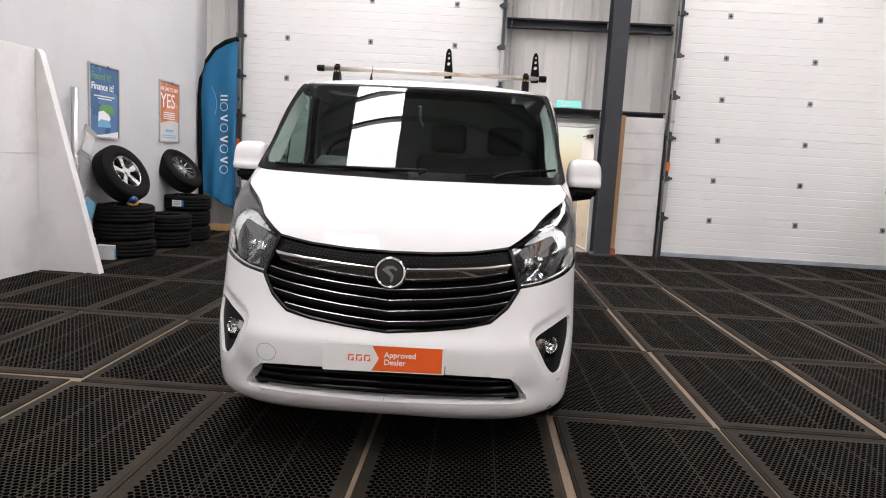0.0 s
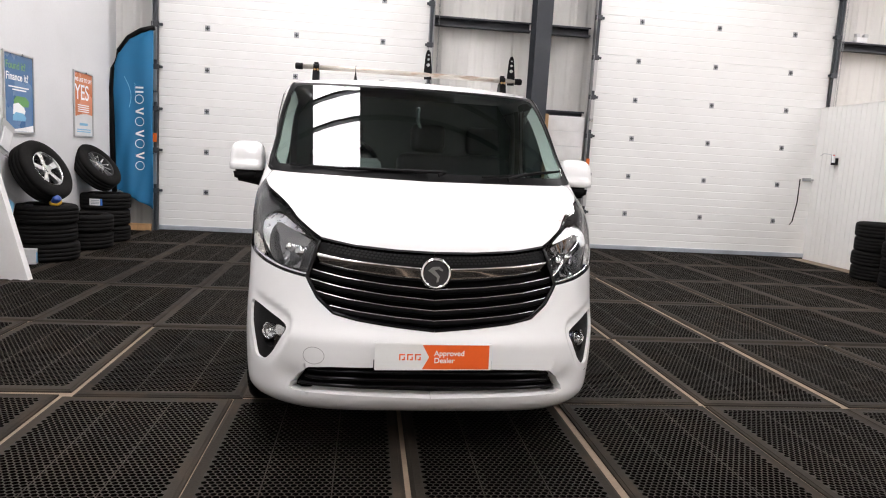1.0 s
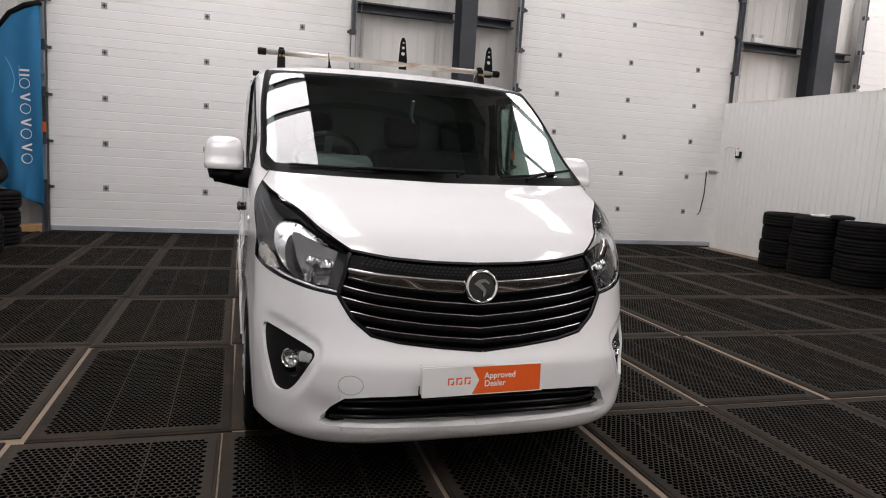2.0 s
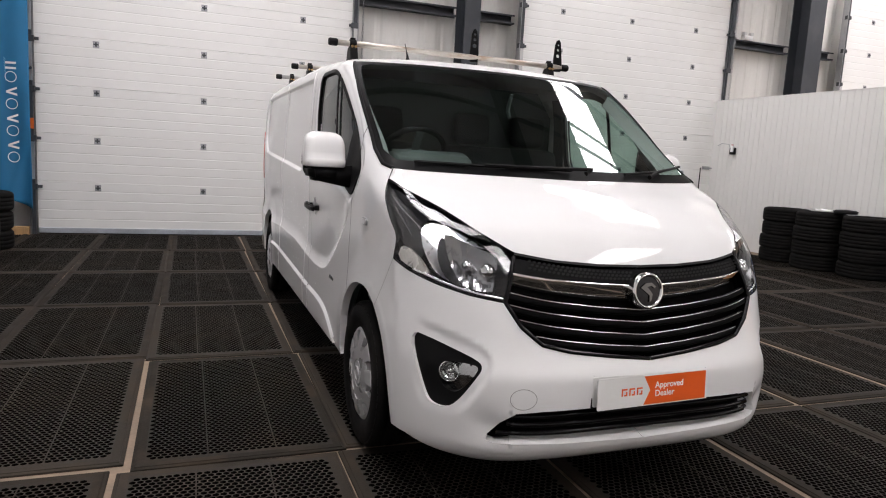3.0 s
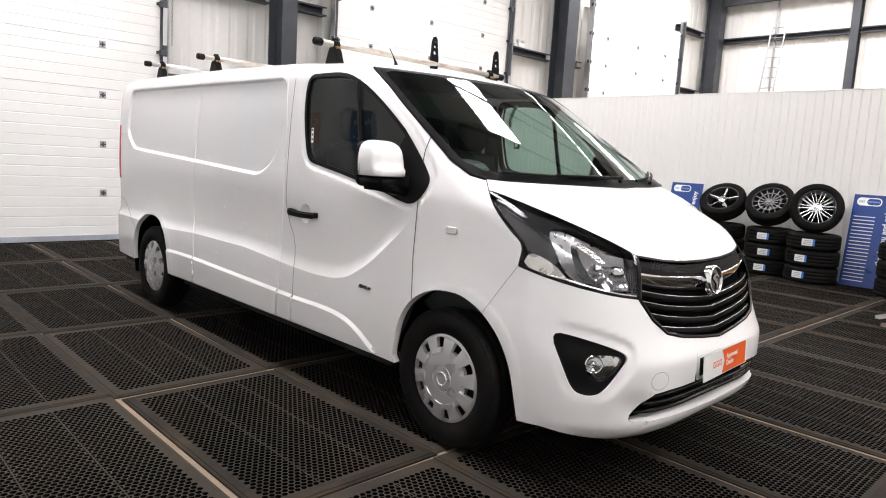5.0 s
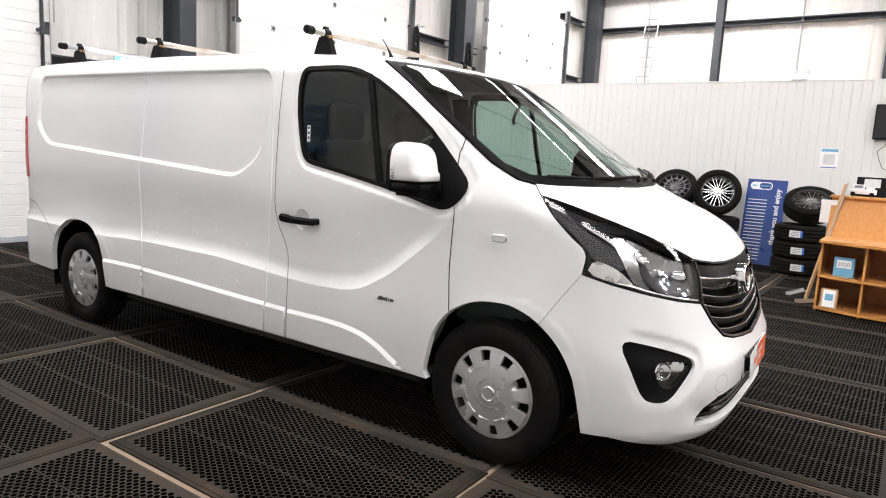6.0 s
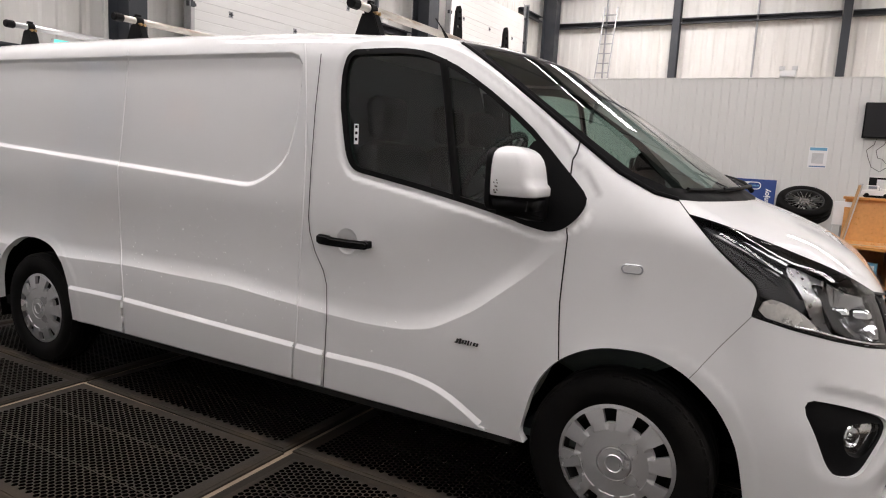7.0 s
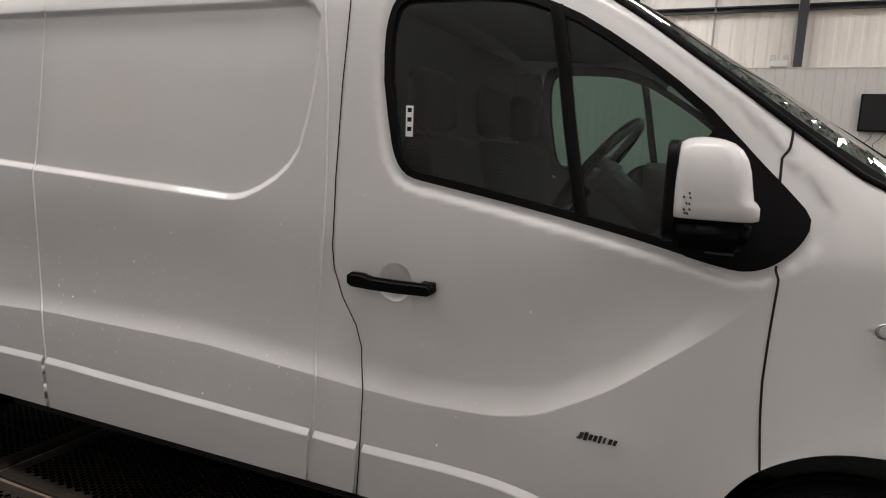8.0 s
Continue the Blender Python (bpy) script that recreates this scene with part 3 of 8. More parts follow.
def find(at, lo, hi, steps=48):
    """The first crossing from outside, where at(t) gives points for parameters t between lo and hi."""
    a, b = lo.copy(), lo.copy()
    done = np.zeros(len(lo), bool)
    for k in range(1, steps + 1):
        t = lo + (hi - lo) * k / steps
        v = body(*at(t).T, False)
        now = (v < 0) & ~done
        b[now], done = t[now], done | now
        a[~done] = t[~done]
    b[~done] = a[~done]
    pad = 0.06 * np.sign(hi - lo)
    a, b = a - pad, b + pad
    for _ in range(16):
        m = (a + b) / 2
        v = body(*at(m).T)
        b, a = np.where(v < 0, m, b), np.where(v < 0, a, m)
    return at((a + b) / 2)


def on_shell(sz):
    """Places of (s, z) on the half body x >= 0, where s = x + y; looked for along the diagonal."""
    s, z = np.asarray(sz, float).T
    return find(lambda r: np.stack([(s + r) / 2, (s - r) / 2, z], 1), 2.3 - s, -s - 0.02 * 0, 60)


def on_top(xy):
    x, y = np.asarray(xy, float).T
    return find(lambda z: np.stack([x, y, z], 1), np.full(len(x), 2.1), np.full(len(x), 1.0), 40)


def on_centre(zs):
    zs = np.asarray(zs, float)
    return find(lambda y: np.stack([0 * zs, y, zs], 1), np.full(len(zs), -1.1), np.full(len(zs), 1.4), 70)[:, 1]


def curve(pts, h, closed=False):
    """Points along an outline, h apart."""
    out = []
    for a, b in list(zip(pts, pts[1:] + pts[:1]))[: None if closed else -1]:
        n = max(1, math.ceil(math.dist(a, b) / h))
        out += [(a[0] + (b[0] - a[0]) * i / n, a[1] + (b[1] - a[1]) * i / n) for i in range(n)]
    return out if closed else out + [tuple(pts[-1])]


from mathutils import geometry


def fill(outline, holes=(), h=0.02, hz=None, lines=()):
    """A triangle net inside an outline, less its holes: points and triangles."""
    hz = hz or h
    rims = [curve(outline, h, True)] + [curve(q, h, True) for q in holes]
    xs, ys = zip(*outline)
    gx, gy = np.meshgrid(np.arange(min(xs), max(xs), h), np.arange(min(ys), max(ys), hz))
    gx = gx + (np.arange(gx.shape[0]) % 2)[:, None] * h / 2
    gx, gy = gx.ravel(), gy.ravel()
    keep = inside(list(outline), gx, gy)
    for q in holes:
        keep &= ~inside(list(q), gx, gy)
    gx, gy = gx[keep], gy[keep]
    for q in rims:
        far = away(q, gx, gy) > 0.45 * min(h, hz)
        gx, gy = gx[far], gy[far]
    pts, eds = [], []
    for q in lines:
        q = [tuple(a) for a in q]
        far = away(q, gx, gy, False) > 0.4 * min(h, hz)
        gx, gy = gx[far], gy[far]
        q = np.array(curve(q, h))
        ok = inside(list(outline), q[:, 0], q[:, 1])
        for r in holes:
            ok &= ~inside(list(r), q[:, 0], q[:, 1])
        for r in rims:
            ok &= away(r, q[:, 0], q[:, 1]) > 0.3 * min(h, hz)
        last = None
        for i, good in enumerate(ok):
            if good:
                pts.append((float(q[i, 0]), float(q[i, 1])))
                if last == i - 1:
                    eds.append((len(pts) - 2, len(pts) - 1))
                last = i
    for q in rims:
        b = len(pts)
        pts += q
        eds += [(b + i, b + (i + 1) % len(q)) for i in range(len(q))]
    pts = [Vector(p) for p in pts] + [Vector((float(a), float(b))) for a, b in zip(gx, gy)]
    vs, _, fs, *_ = geometry.delaunay_2d_cdt(pts, eds, [], 0, 1e-6)
    vs, fs = np.array([tuple(v) for v in vs]), np.array([tuple(f) for f in fs])
    c = vs[fs].mean(1)
    ok = inside(list(outline), c[:, 0], c[:, 1])
    for q in holes:
        ok &= ~inside(list(q), c[:, 0], c[:, 1])
    return vs, fs[ok]


def skin(name, vs, fs, ns, material, sides):
    """Mesh data from places, triangles and normals; sides: (1,), (-1,) or both in one mesh."""
    allv, allf, alln = [], [], []
    base = 0
    for s in sides:
        flip = np.array([s, 1, 1])
        allv.append(vs * flip)
        alln.append(ns * flip)
        f2 = fs.copy()
        t = vs[fs]
        wrong = (np.cross(t[:, 1] - t[:, 0], t[:, 2] - t[:, 0]) * ns[fs].mean(1)).sum(1) < 0
        f2[wrong] = f2[wrong][:, ::-1]
        if s < 0:
            f2 = f2[:, ::-1]
        allf.append(f2 + base)
        base += len(vs)
    v, f, n = np.concatenate(allv), np.concatenate(allf), np.concatenate(alln)
    me = bpy.data.meshes.new(name)
    me.from_pydata(v.tolist(), [], f.tolist())
    me.materials.append(material)
    me.shade_smooth()
    me.normals_split_custom_set_from_vertices(n.tolist())
    return me


def panel(name, outline, material, parent, sides=(-1,), holes=(), off=0.0, h=0.02, hz=None, label="", lip=0.0, place=None, lines=(), slope=None):
    """A piece of the body's skin with an outline in (s, z). Sides: -1 is the driver's, 1 the other."""
    vs2, fs = fill(outline, holes, h, hz, lines)
    p = (place or on_shell)(vs2)
    n = (slope or grad)(p)
    if len(sides) == 2:
        mid = np.abs(p[:, 0]) < 0.004
        p[mid, 0], n[mid, 0] = 0.0, 0.0
    p = p + off * n
    if lip:
        p, fs, n = rimmed(p, fs, n, lip)
    if len(sides) == 2 and place is None and min(abs(p[:, 0])) < 0.012 or (place is not None and len(sides) == 2):
        return part(name, skin(name, p, fs, n, material, sides), None, parent, label)
    return [part(name, skin(name, p, fs, n, material, (s,)), None, parent, label) for s in sides][0]


def rimmed(p, fs, n, lip):
    """Turns the edge of a net inwards by lip, to give the piece its thickness."""
    e = np.sort(np.concatenate([fs[:, [0, 1]], fs[:, [1, 2]], fs[:, [2, 0]]]), 1)
    u, c = np.unique(e, axis=0, return_counts=True)
    rim = u[c == 1]
    rim = rim[(np.abs(p[rim][:, :, 0]) > 0.006).any(1)]
    ids = np.unique(rim)
    spot_of = {int(i): k for k, i in enumerate(ids)}
    m = len(p)
    third = {}
    for t in fs.tolist():
        for a, b, c in ((t[0], t[1], t[2]), (t[1], t[2], t[0]), (t[2], t[0], t[1])):
            third[(min(a, b), max(a, b))] = c
    away_from = np.zeros((len(ids), 3))
    tri = []
    for a, b in rim.tolist():
        c = third[(a, b)]
        d = (p[b] - p[a]) / (np.linalg.norm(p[b] - p[a]) + 1e-9)
        o = (p[a] + p[b]) / 2 - p[c]
        o = o - d * (o @ d) - n[a] * (o @ n[a])
        o /= np.linalg.norm(o) + 1e-9
        for q in (a, b):
            away_from[spot_of[q]] += o
        ka, kb = spot_of[a], spot_of[b]
        tri += [(m + ka, m + kb, m + len(ids) + kb), (m + ka, m + len(ids) + kb, m + len(ids) + ka)]
    away_from /= np.linalg.norm(away_from, axis=1, keepdims=True) + 1e-9
    return np.concatenate([p, p[ids], p[ids] - lip * n[ids]]), np.concatenate([fs, np.array(tri, int)]), np.concatenate([n, away_from, away_from])


def ribbon(name, line, width, material, parent, sides=(-1,), off=0.0008, h=0.02, label="", place=None, height=0.0):
    """A thin strip along a line on the skin: a gap, a bead or a moulding."""
    pts = np.array(curve(line, h))
    p = (place or on_shell)(pts)
    n = grad(p)
    d = np.gradient(p, axis=0)
    d /= np.linalg.norm(d, axis=1, keepdims=True) + 1e-9
    s = np.cross(n, d)
    k = len(p)
    if height:
        rows = [p - s * width / 2 + n * off, p - s * width * 0.36 + n * (off + height * 0.8), p + n * (off + height), p + s * width * 0.36 + n * (off + height * 0.8), p + s * width / 2 + n * off]
        nr = [n * 0.2 - s, n - 0.6 * s, n, n + 0.6 * s, n * 0.2 + s]
    else:
        rows, nr = [p - s * width / 2 + n * off, p + s * width / 2 + n * off], [n, n]
    v = np.concatenate(rows)
    nn = np.concatenate(nr)
    nn /= np.linalg.norm(nn, axis=1, keepdims=True)
    f = []
    for r in range(len(rows) - 1):
        for i in range(k - 1):
            a, b, c, e = r * k + i, r * k + i + 1, (r + 1) * k + i + 1, (r + 1) * k + i
            f += [(a, b, c), (a, c, e)]
    out = None
    for sd in sides if not (len(sides) == 2 and abs(p[0, 0]) < 0.02) else [sides]:
        out = part(name, skin(name, v, np.array(f), nn, material, sd if isinstance(sd, tuple) else (sd,)), None, parent, label)
    return out


# outlines in (s, z)
Z_TOP = 1.835
HEADLIGHT_TOP = [(-0.213, 1.006), (-0.06, 1.055), (0.10, 1.101), (0.29, 1.150), (0.475, 1.194), (0.60, 1.222), (0.685, 1.238)]
HEADLIGHT_REAR = [(0.685, 1.238), (0.655, 1.185), (0.62, 1.144), (0.548, 1.082), (0.492, 1.042), (0.475, 1.005), (0.490, 0.935)]
HEADLIGHT_REAR = bend(HEADLIGHT_REAR, n=3)
HEADLIGHT_LOW = [(0.490, 0.935), (0.345, 0.906), (0.15, 0.876), (-0.04, 0.852), (-0.222, 0.836)]
HEADLIGHT_IN = [(-0.222, 0.836), (-0.225, 0.92), (-0.213, 1.006)]
HEADLIGHT = HEADLIGHT_TOP[:-1] + HEADLIGHT_REAR[:-1] + HEADLIGHT_LOW[:-1] + HEADLIGHT_IN[:-1]
_zs = np.linspace(0.15, 1.92, 360)
_ys = on_centre(_zs)
def to_centre(z):
    return (float(np.interp(z, _zs, _ys)) + 0.0005, z)
BONNET_FRONT = [to_centre(0.966), (-0.61, 0.970), (-0.41, 0.983), (-0.213, 1.006)]
BONNET_REAR = [to_centre(1.270), (-0.06, 1.273), (0.30, 1.276), (0.55, 1.279), (0.70, 1.285)]
def centre_line(z0, z1, n):
    return [to_centre(z0 + (z1 - z0) * i / n) for i in range(n + 1)]
BONNET = BONNET_FRONT + HEADLIGHT_TOP[1:] + [(0.70, 1.285)] + BONNET_REAR[::-1][1:] + centre_line(1.270, 0.966, 14)[1:-1]
SCREEN_EDGE = [(0.70, 1.285), (0.80, 1.303), (0.93, 1.366), (1.075, 1.474), (1.30, 1.64), (1.40, 1.718), (1.566, Z_TOP)]
SCREEN = BONNET_REAR[:-1] + SCREEN_EDGE + centre_line(Z_TOP, 1.270, 26)[:-1]
GRILLE_LOW = [to_centre(0.630), (-0.735, 0.645), (-0.55, 0.667), (-0.42, 0.692), (-0.315, 0.752), (-0.222, 0.836)]
GRILLE = GRILLE_LOW + [(-0.225, 0.92), (-0.213, 1.006)] + BONNET_FRONT[::-1][1:] + centre_line(0.966, 0.630, 16)[1:-1]
VENT_TOP = [to_centre(0.467), (-0.464, 0.460), (-0.345, 0.451), (-0.26, 0.408), (-0.20, 0.360)]
VENT_LOW = [(-0.20, 0.360), (-0.195, 0.338), (-0.235, 0.329), (-0.42, 0.332), (-0.70, 0.324), to_centre(0.317)]
VENT = VENT_TOP + VENT_LOW[1:] + centre_line(0.317, 0.467, 8)[1:-1]
ARCH_F = [(1.255, 0.322), (1.275, 0.36), (1.267, 0.43), (1.245, 0.53), (1.205, 0.61), (1.147, 0.675), (1.06, 0.727), (0.965, 0.753), (0.85, 0.757), (0.77, 0.739), (0.682, 0.697), (0.58, 0.610), (0.505, 0.49), (0.457, 0.335), (0.436, 0.262)]
ARCH_R = [(4.047, 0.328), (4.08, 0.49), (4.137, 0.632), (4.19, 0.692), (4.263, 0.737), (4.36, 0.762), (4.464, 0.766), (4.56, 0.752), (4.642, 0.718), (4.73, 0.655), (4.782, 0.592), (4.820, 0.48), (4.828, 0.335)]
BUMPER_LOW = [(0.436, 0.262), (0.304, 0.268), (0.10, 0.250), (-0.23, 0.228), (-0.55, 0.228), to_centre(0.228)]
WING_SEAM = [(0.490, 0.935), (0.585, 0.818), (0.682, 0.697)]
DOOR_FRONT = [(1.075, 1.474), (1.112, 1.40), (1.125, 1.33), (1.140, 1.158), (1.153, 0.886), (1.147, 0.675)]
DOOR_REAR = [(2.27, Z_TOP), (2.303, 1.562), (2.322, 1.285), (2.328, 1.087), (2.318, 1.02), (2.285, 0.935), (2.235, 0.855), (2.214, 0.79), (2.212, 0.72), (2.217, 0.557), (2.22, 0.328)]
PILLAR_LINE = [(2.368, Z_TOP), (2.356, 1.56), (2.358, 1.282), (2.374, 0.90), (2.391, 0.49)]
SLIDE_SEAM = [(3.55, Z_TOP), (3.586, 1.542), (3.638, 1.208), (3.627, 0.868), (3.603, 0.524), (3.584, 0.329)]
DISH = [(2.115 + 0.054 * math.cos(2 * math.pi * k / 32), 1.001 + 0.056 * math.sin(2 * math.pi * k / 32)) for k in range(32)]
REAR_S = 5.235
SIDE_TOP_FRONT = 1.566


def shrink(poly, d):
    """The outline moved inwards by about d."""
    a = sum(x0 * y1 - x1 * y0 for (x0, y0), (x1, y1) in zip(poly, poly[1:] + poly[:1]))
    out = []
    k = len(poly)
    for i in range(k):
        p, q, r = poly[i - 1], poly[i], poly[(i + 1) % k]
        t = Vector((r[0] - p[0], r[1] - p[1])).normalized()
        nrm = Vector((-t.y, t.x)) * (1 if a > 0 else -1)
        out.append((q[0] + nrm.x * d, q[1] + nrm.y * d))
    return out


def creases():
    """The pressed lines of the side in (s, z)."""
    out = []
    ys = np.arange(0.2, 4.4, 0.02)
    for d in (-0.003, 0.002, 0.010, 0.022):
        out.append([(float(a), float(b) + d) for a, b in zip(ys, SWAGE(ys))])
    for d in (-0.010, -0.003, 0.003, 0.009, 0.016):
        c = shrink(CARGO, d)
        out.append(curve(c + c[:1], 0.02))
    done = []
    for q in out:
        y, z = np.array(q).T
        p = find(lambda x: np.stack([x, y, z], 1), np.full(len(y), 1.2), np.full(len(y), 0.5), 30)
        done.append([(float(a), float(b)) for a, b in zip(p[:, 0] + p[:, 1], p[:, 2])])
    return done


CREASES = creases()
van = thing("van", "white panel van with black grille and roof bars, on rubber mats", "van", pose(VX, 0, 0, 0, 0, 0.2))
BOTH = (-1, 1)
def each(fn):
    for s in BOTH:
        fn((s,))
panel("bonnet", BONNET, WHITE_PAINT, van, BOTH, h=0.022, hz=0.014)
# front bumper with openings for the lower vent and the fog lamps
BUMPER = [to_centre(0.228)] + BUMPER_LOW[::-1][1:] + bend(ARCH_F, 10, 14)[::-1][1:] + WING_SEAM[::-1][1:] + HEADLIGHT_LOW[1:] + GRILLE_LOW[::-1][1:] + centre_line(0.630, 0.467, 8)[1:] + VENT_TOP[1:] + VENT_LOW[1:] + centre_line(0.317, 0.228, 6)[1:-1]
bumper = panel("front_bumper", BUMPER, WHITE_PAINT, van, BOTH, holes=(FOG,), h=0.018, hz=0.016, label="white painted front bumper with a scuffed corner")
WING = HEADLIGHT_REAR[::-1] + [(0.70, 1.285)] + SCREEN_EDGE[1:4] + DOOR_FRONT[1:] + bend(ARCH_F, 5, 10)[1:] + WING_SEAM[::-1][1:-1]
each(lambda s: panel("front_wing", WING, WHITE_PAINT, van, s, h=0.022))
DOOR = DOOR_FRONT + bend(ARCH_F, 0, 5)[::-1][1:] + [(2.22, 0.328)] + DOOR_REAR[::-1][1:] + [(1.9, Z_TOP)] + SCREEN_EDGE[::-1][:-3]
each(lambda s: panel("front_door", DOOR, WHITE_PAINT, van, s, holes=(WINDOW, DISH), h=0.018, hz=0.013, lines=CREASES[:4], label="white front door with a black-framed window"))
SIDE_A = DOOR_REAR + SLIDE_SEAM[::-1]
each(lambda s: panel("side_panel", SIDE_A, WHITE_PAINT, van, s, h=0.018, hz=0.013, lines=CREASES, label="white load-bay side panel with a pressed recess"))
SIDE_B = SLIDE_SEAM + bend(ARCH_R) + [(REAR_S, 0.345), (REAR_S, Z_TOP)]
each(lambda s: panel("rear_quarter", SIDE_B, WHITE_PAINT, van, s, h=0.020, hz=0.015, lines=CREASES, label="white rear quarter panel with a pressed recess"))
# roof: everything above the shell's upper edge
_edge = [(float(on_centre([Z_TOP])[0]), Z_TOP), (0.9, Z_TOP), (1.25, Z_TOP), (1.566, Z_TOP), (1.9, Z_TOP), (2.27, Z_TOP), (3.55, Z_TOP), (REAR_S, Z_TOP)]
_rim = on_shell(curve(_edge, 0.03))
_rim[0, 0] = 0.0
_ry = _rim[:, 1].max()
ROOF = [(float(a), float(b)) for a, b in _rim[:, :2]] + [(0.0, float(_rim[-1, 1]))]
panel("roof", ROOF, WHITE_PAINT, van, BOTH, h=0.035, place=on_top, label="white roof panel")

# ---- the van: openings, glass, lamps and trim ----
def reveal(name, outline, depth, material, parent, sides=(-1,), closed=True, h=0.02, off=0.0, label="", flare=0.0):
    """The band that turns inwards round an opening."""
    pts = np.array(curve(list(outline), h, closed))
    p = on_shell(pts)
    n = grad(p)
    k = len(p)
    v = np.concatenate([p + n * off, p + n * (off - depth)])
    f = []
    for i in range(k if closed else k - 1):
        j = (i + 1) % k
        if abs(p[i, 0]) < 0.006 and abs(p[j, 0]) < 0.006:
            continue
        f += [(i, j, k + j), (i, k + j, k + i)]
    me_sides = [sides] if len(sides) == 2 and p[:, 0].min() < 0.01 else [(s,) for s in sides]
    for sd in me_sides:
        me = bpy.data.meshes.new(name)
        vv, ff = [], []
        for s in sd:
            b = len(vv)
            vv += (v * [s, 1, 1]).tolist()
            ff += [tuple(b + i for i in (t if s > 0 else t[::-1])) for t in f]
        me.from_pydata(vv, [], ff)
        me.materials.append(material)
        part(name, me, None, parent, label)


def spot(s, z, off=0.0):
    """A place on the shell and its outward way."""
    p = on_shell([(s, z)])
    n = grad(p)
    return Vector(p[0] + off * n[0]), Vector(n[0])


def facing(s, z, off, side, roll=0.0):
    """A pose on the shell whose z axis points outwards and y upwards."""
    p, n = spot(s, z, off)
    p, n = Vector((p.x * side, p.y, p.z)), Vector((n.x * side, n.y, n.z))
    right = Vector((0, 0, 1)).cross(n).normalized()
    up = n.cross(right)
    return Matrix.Translation(p) @ Matrix((right, up, n)).transposed().to_4x4() @ pose(0, 0, 0, 0, 0, roll)


SATIN_BLACK = mat("satin black", (0.0035, 0.0035, 0.0038), 0.5, var=0.15, spec=0.06)
# windscreen, its black surround and the bonnet gap
SCREEN_IN = [to_centre(1.312), (-0.05, 1.314), (0.30, 1.317), (0.55, 1.317), (0.715, 1.322), (0.862, 1.366), (1.035, 1.485), (1.264, 1.649), (1.434, 1.777), (1.462, 1.803), (1.42, 1.818), to_centre(1.819)]
SURROUND = BONNET_REAR[:-1] + SCREEN_EDGE + [to_centre(Z_TOP)] + SCREEN_IN[::-1]
panel("screen_surround", SURROUND, SATIN_BLACK, van, BOTH, h=0.022, hz=0.016, off=0.001, label="black windscreen surround")
def screen_slope(p):
    """The slope of the screen's own sheet, which does not roll over into the pillars."""
    def sheet(x, y, z):
        return z - TOP(y - 0.22 * (np.abs(x) / 0.8) ** 2.2 * 0.62)
    g = np.stack([sheet(*(p + d).T) - sheet(*(p - d).T) for d in np.eye(3) * 0.04], 1)
    return g / np.linalg.norm(g, axis=1, keepdims=True)


screen = panel("windscreen", SCREEN_IN + centre_line(1.819, 1.315, 22)[1:-1], SCREEN_GLASS, van, BOTH, h=0.03, hz=0.02, label="raked tinted windscreen glass", slope=screen_slope)
screen.visible_shadow = False
each(lambda s: ribbon("pillar_trim", SCREEN_EDGE[:-1] + [(1.555, 1.828)], 0.018, SATIN_BLACK, van, s, off=0.001, height=0.007, label="black pillar trim"))

# door window: seal, panes, bar, mirror corner
WIN_IN = shrink(WINDOW, 0.022)
CORNER = soft([(1.262, 1.497), (1.145, 1.375), (1.09, 1.31), (1.062, 1.265), (1.085, 1.215), (1.14, 1.160), (1.185, 1.138), (1.233, 1.136), (1.385, 1.172), (1.335, 1.33)], 2, True)
for s in BOTH:
    panel("window_seal", WINDOW, SEAL, van, (s,), holes=(WIN_IN,), off=0.004, h=0.016, label="black rubber window seal")
    reveal("seal_lip", WIN_IN, 0.014, SEAL, van, (s,), off=0.004, h=0.012)
    pane = panel("window_pane", WIN_IN, DOOR_GLASS, van, (s,), off=-0.008, h=0.05, label="dark tinted door window")
    pane.visible_shadow = False
    ribbon("window_bar", [(1.668, 1.755), (1.632, 1.50), (1.590, 1.222)], 0.034, SEAL, van, (s,), off=0.001, height=0.005)
    panel("mirror_corner", CORNER, BLACK_PLASTIC, van, (s,), off=0.006, h=0.025, lip=0.012, label="black plastic mirror corner")
panel("window_sticker", [(2.075, 1.415), (2.098, 1.415), (2.098, 1.50), (2.075, 1.50)], PRINT_WHITE, van, (-1,), off=-0.0065, h=0.02, label="small white sticker on the glass")
for z in (1.43, 1.456, 1.482):
    panel("sticker_print", [(2.080, z), (2.093, z), (2.093, z + 0.012), (2.080, z + 0.012)], BLACK_PLASTIC, van, (-1,), off=-0.006, h=0.02)

